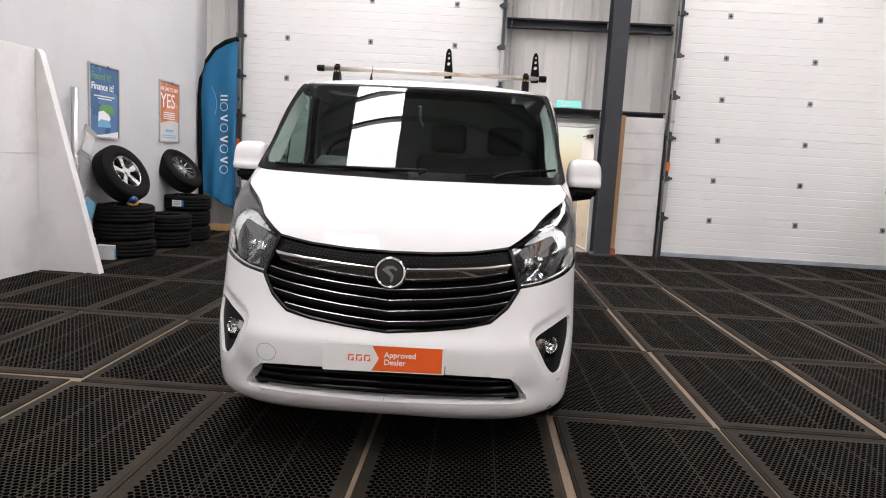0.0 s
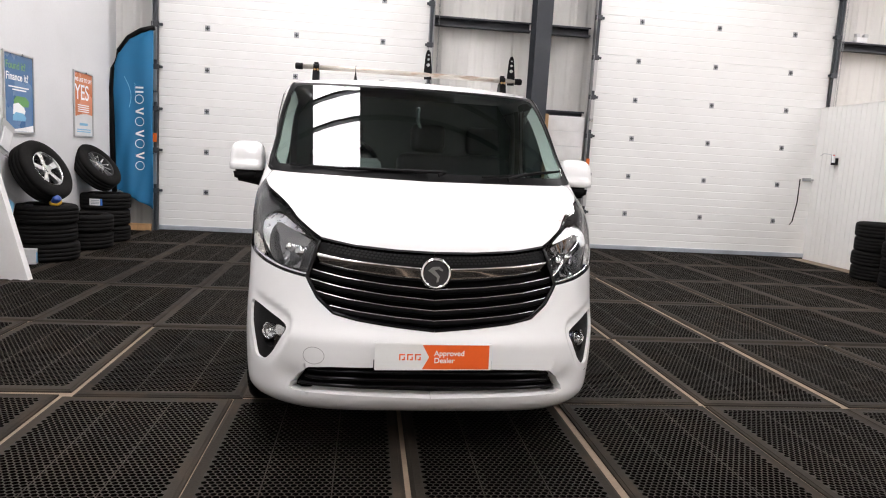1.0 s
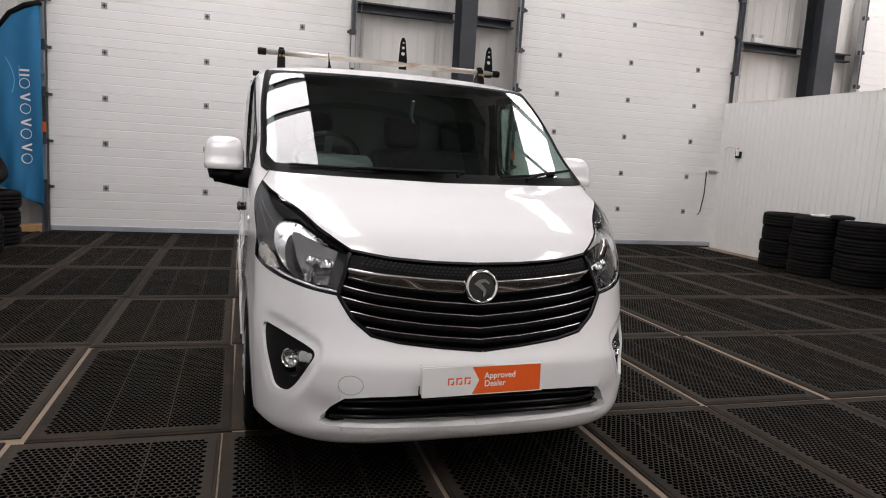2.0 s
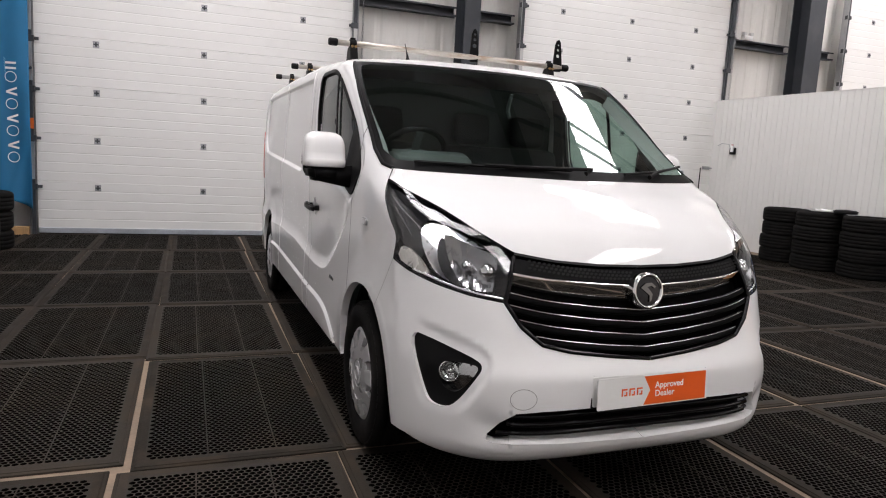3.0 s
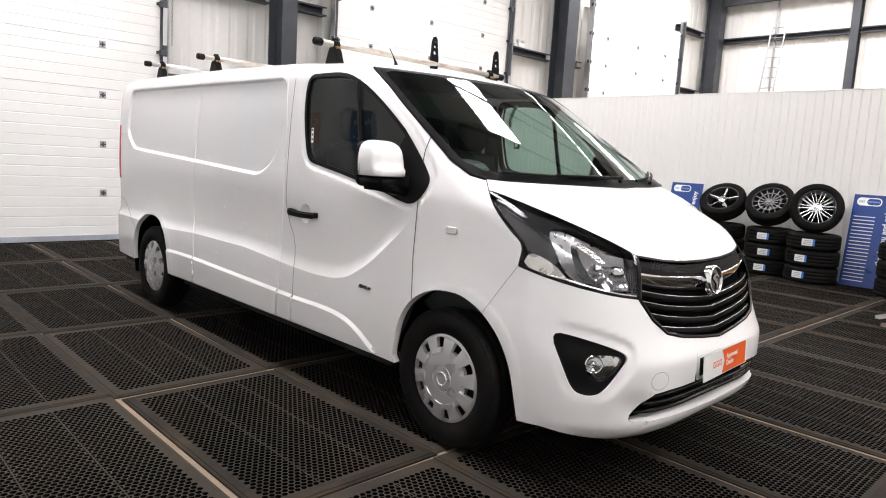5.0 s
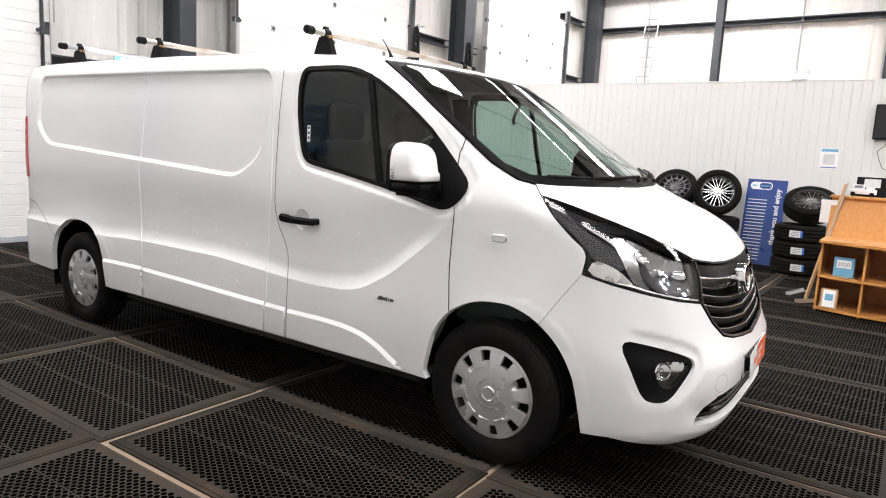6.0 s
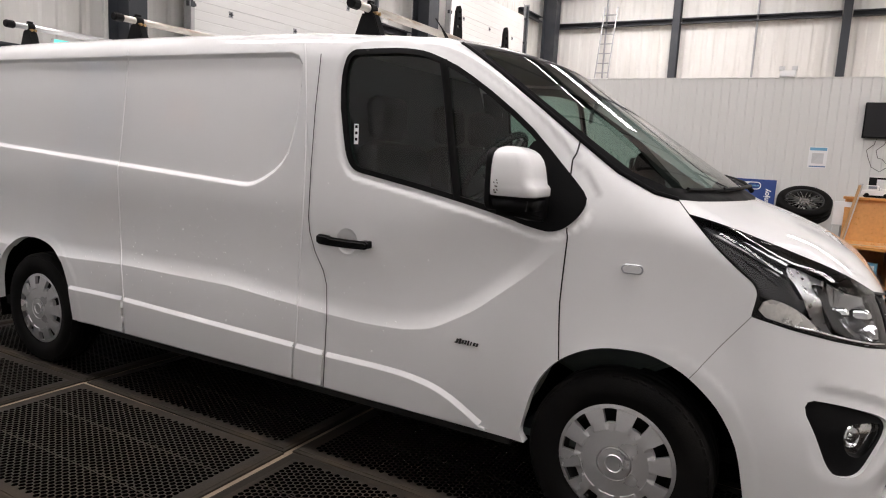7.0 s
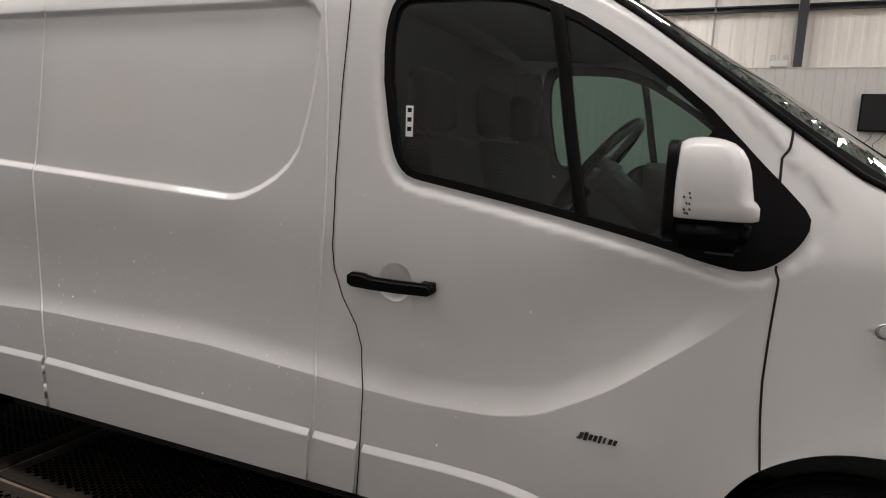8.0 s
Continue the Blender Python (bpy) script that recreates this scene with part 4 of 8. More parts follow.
# panel gaps
for s in BOTH:
    ribbon("seam_backing", SLIDE_SEAM, 0.030, WHITE_PAINT, van, (s,), off=-0.0012, h=0.01)
    ribbon("seam_backing", [(2.275, 1.80)] + DOOR_REAR[1:], 0.030, SEAM, van, (s,), off=-0.0015, h=0.01)
    ribbon("seam_backing", DOOR_FRONT[4:], 0.026, SEAM, van, (s,), off=-0.0015, h=0.01)
    ribbon("panel_gap", DOOR_FRONT[3:], 0.0055, SEAM, van, (s,), off=0.0022, h=0.01)
    ribbon("panel_gap", DOOR_FRONT[:3], 0.006, SEAM, van, (s,), off=0.0022, h=0.01)
    ribbon("panel_gap", [(2.276, 1.79)] + DOOR_REAR[1:], 0.0042, SEAM, van, (s,), off=0.0022, h=0.01)
    ribbon("panel_gap", WING_SEAM, 0.0032, PALE_GAP, van, (s,), off=0.0022, h=0.01)
    ribbon("panel_gap", [(0.685, 1.238), (0.70, 1.285)], 0.005, SEAM, van, (s,))
    ribbon("panel_bead", SLIDE_SEAM[:-1], 0.009, WHITE_PAINT, van, (s,), off=0.0, height=0.0045)
    ribbon("panel_gap", [(a + 0.0055, b) for a, b in SLIDE_SEAM[:-1]], 0.0022, SEAM, van, (s,))
    ribbon("panel_bead", PILLAR_LINE, 0.010, WHITE_PAINT, van, (s,), off=0.0, height=0.0035)
    ribbon("panel_gap", [(4.78, 0.615), (4.93, 0.725), (5.105, 0.836), (REAR_S, 0.85)], 0.004, SEAM, van, (s,))
    reveal("arch_lip", bend(ARCH_F), 0.035, WHITE_PAINT, van, (s,), closed=False)
    reveal("arch_lip", bend(ARCH_R), 0.035, WHITE_PAINT, van, (s,), closed=False)
ribbon("bonnet_gap", BONNET_FRONT, 0.010, SEAM, van, BOTH, off=0.0006)

def chamfer(name, line, rise, step, material, parent, sides, h=0.03):
    """A slanted strip from a line on a raised piece up to the skin above it."""
    a = np.array(curve(line, h))
    up = np.gradient(a, axis=0)
    up = np.stack([-up[:, 1], up[:, 0]], 1) / np.linalg.norm(up, axis=1, keepdims=True)
    up *= np.where(up[:, 1:] < 0, -1, 1)
    p, q = on_shell(a), on_shell(a + up * rise)
    n = grad(p)
    tilt = (q - p) / rise * step + n * rise
    tilt /= np.linalg.norm(tilt, axis=1, keepdims=True)
    k = len(a)
    v = np.concatenate([p + n * step, p + n * step * 0.9 + (q - p) * 0.25, q - n * 0.001])
    nn = np.concatenate([(tilt + n) / 2, tilt, tilt])
    f = [t for r in (0, k) for i in range(k - 1) for t in ((r + i, r + i + 1, r + k + i + 1), (r + i, r + k + i + 1, r + k + i))]
    for sd in sides:
        part(name, skin(name, v, np.array(f), nn / np.linalg.norm(nn, axis=1, keepdims=True), material, (sd,)), None, parent)


# mouldings along the sill
MOULD = [[(1.405, 0.335), (2.206, 0.335), (2.206, 0.477)] + bend([(1.95, 0.478), (1.80, 0.472), (1.67, 0.452), (1.57, 0.415), (1.48, 0.365), (1.43, 0.337)])[:-1],
         [(2.228, 0.335), (2.382, 0.335), (2.382, 0.483), (2.228, 0.479)],
         [(2.400, 0.335), (3.578, 0.335), (3.592, 0.512), (2.400, 0.484)],
         [(3.600, 0.335), (4.040, 0.335), (4.072, 0.510), (3.612, 0.513)]]
for s in BOTH:
    for q in MOULD:
        panel("side_moulding", q, WHITE_PAINT, van, (s,), off=0.013, h=0.022, lip=0.016, label="white lower side moulding")
        chamfer("moulding_top", [q[-1], q[-2]] if len(q) == 4 else q[2:], 0.022, 0.013, WHITE_PAINT, van, (s,))
    ribbon("sill_flange", [(1.30, 0.326), (2.6, 0.325), (4.03, 0.326)], 0.016, GALV, van, (s,), off=-0.010, height=0.004)

# door handle in its dish, indicator, badge
for s in BOTH:
    m = facing(2.115, 1.001, 0.0, s)
    dish = bmesh.new()
    lathe(dish, [(0.001, 0.0565), (-0.004, 0.050), (-0.014, 0.036), (-0.018, 0.018), (-0.019, 0.0005)], 32, "z")
    part("handle_dish", dish, WHITE_PAINT, van, "white dished recess behind the handle", m, True)
    hb = bmesh.new()
    plate(hb, [(-0.136, -0.010), (-0.122, -0.019), (-0.06, -0.0215), (0.03, -0.0215), (0.12, -0.018), (0.136, -0.009), (0.136, 0.009), (0.122, 0.017), (0.03, 0.0150), (-0.055, 0.0165), (-0.085, 0.0235), (-0.120, 0.0240), (-0.136, 0.013)], 0.022, 0.048)
    bmesh.ops.bevel(hb, geom=[e for e in hb.edges if abs(e.verts[0].co.z - e.verts[1].co.z) < 1e-5], offset=0.008, segments=3, affect="EDGES")
    for x in (-0.11, 0.11):
        box(hb, (x - 0.02, -0.015, -0.004), (x + 0.02, 0.015, 0.026), 0.004)
    part("door_handle", hb, BLACK_PLASTIC, van, "black plastic pull handle", m)
    m = facing(0.898, 1.040, 0.0, s)
    rb = bmesh.new()
    plate(rb, rounded(0.075, 0.034, 0.0165), -0.002, 0.006)
    bmesh.ops.bevel(rb, geom=rb.edges[:], offset=0.002, segments=1, affect="EDGES")
    rep = part("side_repeater", rb, GALV, van, "clear oval side indicator", m)
    rb = bmesh.new()
    plate(rb, rounded(0.062, 0.024, 0.0115), 0.006, 0.009)
    part("repeater_lens", rb, PALE_GREY, rep, "frosted grey lens")
m = facing(1.522, 0.669, 0.0, -1, -2)
bb = bmesh.new()
for k, (w, hgt) in enumerate(((0.012, 0.016), (0.011, 0.022), (0.011, 0.015), (0.010, 0.016), (0.008, 0.020), (0.006, 0.016), (0.011, 0.014), (0.010, 0.014))):
    x = -0.048 + k * 0.0125
    plate(bb, [(x, -hgt / 2), (x + w * 0.85, -hgt / 2), (x + w * 0.85 + 0.004, hgt / 2), (x + 0.004, hgt / 2)], -0.001, 0.003)
box(bb, (-0.052, -0.011, -0.001), (-0.042, -0.006, 0.003))
part("trim_badge", bb, DARK_ALLOY, van, "small dark script badge", m)

DULL_CHROME = mat("dull chrome", (0.42, 0.42, 0.42), 0.15, 1.0, var=0.05)
# grille
reveal("grille_rim", GRILLE, 0.05, GLOSS_BLACK, van, BOTH)
# near-black sheet for the shade behind the slats
panel("grille_shade", GRILLE, SHADE_BLACK, van, BOTH, off=-0.05, h=0.05)
ribbon("grille_frame", GRILLE_LOW + [(-0.225, 0.92), (-0.214, 0.995)], 0.018, GLOSS_BLACK, van, BOTH, off=-0.002, height=0.008, label="gloss black grille frame")
def vee(zc, s1, z1, cut=0.0):
    """A line on the nose from the centre down-turned to the side."""
    c = to_centre(zc)
    return [c, (c[0] + (s1 - c[0]) * 0.35, zc + (z1 - zc) * 0.24), (c[0] + (s1 - c[0]) * 0.7, zc + (z1 - zc) * 0.60), (s1, z1)]
for zc, s1, z1 in ((0.805, -0.228, 0.872), (0.760, -0.232, 0.830), (0.714, -0.280, 0.780), (0.672, -0.378, 0.722)):
    slat = ribbon("grille_slat", vee(zc - 0.010, s1, z1 - 0.010), 0.026, SATIN_BLACK, van, BOTH, off=-0.032, height=0.024, label="satin black grille slat")
    ribbon("slat_edge", vee(zc, s1 - 0.01, z1), 0.0055, DULL_CHROME, slat, BOTH, off=-0.012, height=0.005, label="chrome edge")
def sloped(name, line, material, parent, rows, label=""):
    """A bar along a line on the nose; rows: (above the line, out from the skin), from its top to its foot."""
    a = np.array(curve(line, 0.02))
    p = on_shell(a)
    n = grad(p)
    d = np.gradient(p, axis=0)
    up = np.cross(d, n)
    up /= np.linalg.norm(up, axis=1, keepdims=True)
    up *= np.sign(up[:, 2:])
    fade = 1 - 0.35 * np.clip(p[:, :1] / 0.52, 0, 1) ** 2
    lines = [p + up * h * fade + n * o for h, o in rows]
    k, v = len(a), np.concatenate(lines)
    f = np.array([t for r in range(len(rows) - 1) for i in range(k - 1) for t in ((r * k + i, r * k + i + 1, (r + 1) * k + i + 1), (r * k + i, (r + 1) * k + i + 1, (r + 1) * k + i))])
    nn = []
    for r in range(len(rows)):
        (h0, o0), (h1, o1) = rows[max(r - 1, 0)], rows[min(r + 1, len(rows) - 1)]
        q = n * (h0 - h1) + up * (o1 - o0)
        nn.append(q / np.linalg.norm(q, axis=1, keepdims=True))
    return part(name, skin(name, v, f, np.concatenate(nn), material, BOTH), None, parent, label)


sloped("grille_bar", vee(0.868, -0.226, 0.925), CHROME, van, [(0.033, -0.030), (0.032, -0.008), (0.029, -0.002), (0.024, -0.002), (0.008, -0.009), (-0.012, -0.021), (-0.028, -0.034), (-0.031, -0.044)], "broad chrome grille bar")
panel("grille_mesh", [to_centre(0.905), (-0.62, 0.910), (-0.41, 0.922), (-0.225, 0.948), (-0.218, 0.996), (-0.41, 0.974), (-0.61, 0.961), to_centre(0.958)], BLACK_PLASTIC, van, BOTH, off=-0.014, h=0.03, label="black honeycomb mesh")
bm = bmesh.new()
for r in range(3):
    for k in range(-26, 27):
        x = (k + 0.5 * (r % 2)) * 0.0185
        if abs(x) < 0.055:
            continue
        z = 0.920 + 0.0125 * r + 0.045 * (abs(x) / 0.5) ** 2
        y = float(on_shell([(abs(x) + float(np.interp(abs(x), [0, 0.5], [-0.835, -0.74])), z)])[0][1])
        pts = [(x + 0.0075 * math.cos(a), z + 0.0052 * math.sin(a)) for a in [math.pi / 3 * q for q in range(6)]]
        sx = abs(x)
        yy = float(NOSE(z) + 0.72 * sx ** 4.9)
        bm.faces.new([bm.verts.new((a, yy + 0.0045, b)) for a, b in pts])
tagged(part("honeycomb", bm, UNDER, van), "dark mesh openings", kind="stuff")
m = Matrix.Translation((0, -0.850, 0.880)) @ pose(0, 0, 0, 82, 0, 0) @ Matrix.Diagonal((1.24, 1.24, 1.3, 1))
eb = bmesh.new()
lathe(eb, [(-0.02, 0.056), (0.004, 0.057), (0.010, 0.054), (0.012, 0.050), (0.009, 0.046), (0.004, 0.044)], 40, "z")
emblem = part("emblem_ring", eb, CHROME, van, "round chrome emblem ring", m, True)
eb = bmesh.new()
lathe(eb, [(0.0045, 0.0455), (0.006, 0.02), (0.007, 0.0005)], 40, "z")
part("emblem_disc", eb, mat("emblem dark chrome", (0.05, 0.05, 0.053), 0.15, 1.0), emblem, "dark disc", None, True)
eb = bmesh.new()
plate(eb, [(-0.030, 0.010), (-0.012, 0.024), (0.010, 0.026), (0.026, 0.014), (0.022, 0.008), (0.008, 0.016), (-0.006, 0.012), (0.004, 0.002), (0.014, -0.010), (0.010, -0.028), (0.002, -0.034), (0.003, -0.014), (-0.010, -0.004), (-0.020, 0.004)], 0.006, 0.010)
part("emblem_shape", eb, mat("emblem grey chrome", (0.22, 0.22, 0.22), 0.2, 1.0), emblem, "raised chrome mark")

# lower vent
reveal("vent_rim", VENT, 0.06, WHITE_PAINT, van, BOTH)
# near-black sheet in place of the shade inside the vent
panel("vent_shade", shrink(VENT, -0.01), SHADE_BLACK, van, BOTH, off=-0.06, h=0.05)
for zc, s1, z1 in ((0.432, -0.33, 0.428), (0.396, -0.29, 0.396), (0.360, -0.24, 0.362)):
    c = to_centre(zc)
    ribbon("vent_slat", [c, (-0.6, zc), (s1, z1)], 0.016, GLOSS_BLACK, van, BOTH, off=-0.030, height=0.014, label="gloss black vent slat")

WHITE_CHROME = mat("bright reflector", (0.90, 0.91, 0.93), 0.30, 1.0, var=0.06, scale=30, fine=160, bump=0.08, rough_var=0.06)
SMOKED = mat("smoked reflector", (0.62, 0.62, 0.62), 0.12, 1.0, var=0.15, fine=90, bump=0.1, rough_var=0.05)
def sunk(name, outline, material, parent, side, depth, h=0.02, label="", smooth=True):
    """A piece set back from the skin by depth(s, z, place, slope), with its own slopes."""
    v2, fs = fill(outline, (), h)
    p = on_shell(v2)
    n = grad(p)
    p = (p - n * np.array([depth(*q, a, b) for q, a, b in zip(v2, p, n)])[:, None]) * [side, 1, 1]
    t = p[fs]
    turn = np.cross(t[:, 1] - t[:, 0], t[:, 2] - t[:, 0])[:, 1] > 0
    fs[turn] = fs[turn][:, ::-1]
    me = bpy.data.meshes.new(name)
    me.from_pydata(p.tolist(), [], fs.tolist())
    me.materials.append(material)
    if smooth:
        me.shade_smooth()
    return part(name, me, None, parent, label)


# fog lamps in black corner panels
LAMP_HOLE = soft([(0.090, 0.585), (0.055, 0.608), (-0.100, 0.611), (-0.140, 0.600), (-0.105, 0.552), (-0.050, 0.508), (-0.005, 0.492), (0.060, 0.505), (0.090, 0.545)], 2, True)
def fog_bowl(a, b, *_):
    return 0.030 + 0.20 * max(0.0, a + 0.02)
for s in BOTH:
    reveal("fog_rim", FOG, 0.025, WHITE_PAINT, van, (s,))
    panel("fog_panel", shrink(FOG, -0.006), BLACK_PLASTIC, van, (s,), holes=(LAMP_HOLE,), off=-0.014, h=0.02, label="black plastic fog lamp panel")
    reveal("lamp_recess", LAMP_HOLE, 0.035, BLACK_PLASTIC, van, (s,), off=-0.014)
    lamp = sunk("fog_lamp", shrink(LAMP_HOLE, -0.003), SMOKED, van, s, fog_bowl, 0.02, "front fog lamp with a smoked reflector")
    p, n = spot(0.036, 0.566, -0.030)
    n = Vector((n.x * s * 0.55, n.y, n.z * 0.5)).normalized()
    p.x *= s
    right = Vector((0, 0, 1)).cross(n).normalized()
    m = Matrix.Translation(p) @ Matrix((right, n.cross(right), n)).transposed().to_4x4()
    fb = bmesh.new()
    lathe(fb, [(-0.02, 0.040), (0.006, 0.040), (0.010, 0.037), (0.006, 0.034), (-0.006, 0.030), (-0.014, 0.018), (-0.017, 0.0005)], 28, "z")
    bowl = part("bulb_bowl", fb, SMOKED, lamp, "round bowl", m)
    fb = bmesh.new()
    lathe(fb, [(-0.016, 0.013), (0.000, 0.012), (0.006, 0.008), (0.008, 0.0005)], 14, "z")
    part("bulb", fb, SMOKED, lamp, "", m, True)
    cover = panel("lens", shrink(LAMP_HOLE, 0.001), LENS, lamp, (s,), off=-0.017, h=0.03, label="clear lens")
    cover.visible_shadow = False

# headlights
SHROUD = [(0.655, 1.212), (0.640, 1.180), (0.605, 1.142), (0.535, 1.082), (0.478, 1.042), (0.455, 1.002), (0.36, 0.990), (0.29, 0.962), (0.265, 0.985), (0.31, 1.050), (0.318, 1.090), (0.29, 1.110), (0.20, 1.112), (0.06, 1.078), (-0.06, 1.046), (-0.20, 1.000), (-0.06, 1.047), (0.10, 1.093), (0.29, 1.141), (0.475, 1.185), (0.60, 1.212)]
WEDGE = soft([(0.330, 1.080), (0.312, 1.104), (0.262, 1.112), (0.170, 1.103), (0.050, 1.075), (-0.080, 1.034), (0.014, 1.048), (0.128, 1.060), (0.184, 1.058), (0.197, 1.030), (0.193, 1.005), (0.176, 0.960), (0.135, 0.915), (0.085, 0.888), (0.190, 0.906), (0.245, 0.950), (0.285, 1.005)], 2, True)
BLACK_ARC = soft([(0.182, 1.054), (0.197, 1.030), (0.193, 1.005), (0.176, 0.960), (0.135, 0.915), (0.080, 0.888), (0.010, 0.876), (0.060, 0.908), (0.098, 0.935), (0.138, 0.980), (0.158, 1.025)], 1, True)
BOWL = [(0.158, 1.025), (0.170, 1.054), (0.128, 1.057), (0.014, 1.044), (-0.071, 1.024), (-0.14, 1.005), (-0.150, 0.950), (-0.150, 0.872), (-0.092, 0.868), (0.006, 0.877), (0.060, 0.908), (0.098, 0.935), (0.138, 0.980)]
REAR_WEDGE = soft([(0.440, 0.998), (0.476, 0.940), (0.33, 0.912), (0.215, 0.903), (0.250, 0.930), (0.298, 0.960), (0.362, 0.985)], 1, True)
INNER_BLACK = [(-0.150, 1.000), (-0.205, 0.988), (-0.214, 0.852), (-0.148, 0.862)]
BOWL_CHROME = mat("shaded chrome", (0.30, 0.30, 0.31), 0.10, 1.0, var=0.1, fine=90, rough_var=0.04)
FROSTED = mat("frosted reflector", (0.62, 0.60, 0.56), 0.28, 0.45, var=0.25, scale=14, fine=90, bump=0.2)
SMOKE_BLACK = mat("smoked gloss black", (0.010, 0.0105, 0.012), 0.06, var=0.1, spec=0.6)


CREST = on_shell([(0.315, 1.05)])[0]
TILT = np.array([0.28, -0.60, 0.75]) / np.linalg.norm([0.28, -0.60, 0.75])


def trough(a, b, p, n):
    """A flat that looks up and forward, and below it a face that falls away to the foot."""
    flat = float((p - CREST) @ TILT / (n @ TILT)) + 0.006
    return max(flat, 0.006 + 0.40 * max(0.0, 1.005 - b), 0.004)


def facets(a, b, *_):
    """A bowl pressed in steps, deepest round its bulb."""
    r = math.hypot((a - 0.02) / 0.17, (b - 0.965) / 0.095)
    w = math.atan2(b - 0.965, a - 0.02)
    return 0.066 - 0.042 * min(r, 1.2) ** 2 + 0.0022 * math.sin(9 * w) * min(r, 1.0)


for s in BOTH:
    reveal("headlight_rim", HEADLIGHT, 0.06, GLOSS_BLACK, van, (s,))
    unit = panel("headlight", HEADLIGHT, GLOSS_BLACK, van, (s,), off=-0.075, h=0.04, label="headlight with chrome reflectors under a clear lens")
    panel("shroud", SHROUD, SMOKE_BLACK, unit, (s,), off=-0.016, h=0.03, label="gloss black shroud")
    for line, w in (([(0.60, 1.176), (0.48, 1.128), (0.36, 1.082), (0.325, 1.062)], 0.010), ([(0.585, 1.150), (0.47, 1.092), (0.385, 1.040)], 0.006)):
        ribbon("shroud_crease", line, w, SMOKE_BLACK, unit, (s,), off=-0.0155, height=0.006)
    wedge = sunk("reflector", WEDGE, WHITE_CHROME, unit, s, trough, 0.012, "bright chrome reflector wedge")
    for q in range(7):
        ribbon("flute", [(0.236 - 0.011 * q, 0.935 + 0.013 * q), (0.176 - 0.000 * q, 0.930 + 0.013 * q)], 0.006, DULL_CHROME, wedge, (s,), off=-0.040 + 0.0026 * q, height=0.004)
    panel("black_arc", BLACK_ARC, SMOKE_BLACK, unit, (s,), off=-0.012, h=0.02, lip=0.05, label="gloss black arc")
    bowl = sunk("bowl", BOWL, BOWL_CHROME, unit, s, facets, 0.016, "faceted chrome reflector bowl", False)
    lamp = panel("rear_reflector", REAR_WEDGE, FROSTED, unit, (s,), off=-0.010, h=0.03, lip=0.015, label="frosted clear side lamp")
    panel("inner_bezel", INNER_BLACK, SMOKE_BLACK, unit, (s,), off=-0.012, h=0.03, lip=0.05)
    ribbon("light_bar", [(-0.205, 0.849), (-0.09, 0.858), (0.03, 0.872), (0.135, 0.886), (0.235, 0.903), (0.33, 0.912)], 0.011, CHROME, unit, (s,), off=-0.008, height=0.005, label="chrome light bar")
    for sc, zc, r, back in ((0.020, 0.965, 0.021, -0.050), (-0.105, 0.945, 0.030, -0.030)):
        p, n = spot(sc, zc, back)
        n = Vector((n.x * s * 0.62, n.y, n.z * 0.3)).normalized()
        p.x *= s
        right = Vector((0, 0, 1)).cross(n).normalized()
        m = Matrix.Translation(p) @ Matrix((right, n.cross(right), n)).transposed().to_4x4()
        hb = bmesh.new()
        lathe(hb, [(-0.02, r), (0.010, r * 0.96), (0.020, r * 0.75), (0.026, r * 0.4), (0.028, 0.0005)], 20, "z")
        part("bulb_shield", hb, CHROME if r < 0.025 else SMOKED, bowl, "", m, True)
    for k in range(7):
        z = 0.872 + 0.007 * k
        ribbon("fin", [(-0.200 + 0.002 * k, z), (-0.155 + 0.002 * k, z + 0.007)], 0.003, GLOSS_BLACK, unit, (s,), off=-0.011, height=0.003)
    lens = panel("lens", shrink(HEADLIGHT, 0.002), LENS, unit, (s,), off=0.001, h=0.012, label="clear plastic lens")
    lens.visible_shadow = False
    ribbon("lens_edge", HEADLIGHT_REAR + HEADLIGHT_LOW[1:], 0.007, GLOSS_BLACK, van, (s,), off=0.001)
    ribbon("lens_edge", HEADLIGHT_TOP, 0.008, GLOSS_BLACK, van, (s,), off=0.001)

# towing eye cover
cv = [(-0.372 + 0.060 * math.cos(a), 0.505 + 0.038 * math.sin(a)) for a in [2 * math.pi * k / 28 for k in range(28)]]
ribbon("towing_cover", cv + cv[:1], 0.0025, PALE_GAP, van, (-1,), off=0.0006, h=0.012, label="round towing-eye cover line")
# scuffs on the offside corner of the bumper
SCUFF = mat("scuffed black plastic", (0.05, 0.045, 0.04), 0.8)
panel("bumper_scuff", [(0.03, 0.262), (0.07, 0.262), (0.085, 0.270), (0.06, 0.278), (0.025, 0.272)], SCUFF, van, (1,), off=0.0012, h=0.02, label="dark scuff")
panel("bumper_scuff", [(0.06, 0.40), (0.10, 0.404), (0.098, 0.408), (0.058, 0.404)], SCUFF, van, (1,), off=0.0012, h=0.02, label="dark scuff")

# number plate, and the dealer plate clipped in front of it
pl = Matrix.Translation((0, -0.932, 0.5225)) @ pose(0, 0, 0, 86, 0, 0)
pb = bmesh.new()
plate(pb, rounded(0.530, 0.122, 0.006), -0.012, -0.003)
plinth = part("plate_holder", pb, BLACK_PLASTIC, van, "black number plate holder", pl)
pb = bmesh.new()
plate(pb, rounded(0.520, 0.111, 0.006), -0.003, 0.0)
part("number_plate", pb, PLATE_WHITE, plinth, "white number plate with dark bars")
for x in (-0.235, -0.172, -0.109, -0.046, 0.044, 0.107, 0.170):
    part("plate_bar", boxes(((x, -0.040, 0.0), (x + 0.045, 0.040, 0.0012))), SEAL, plinth, "dark bar")
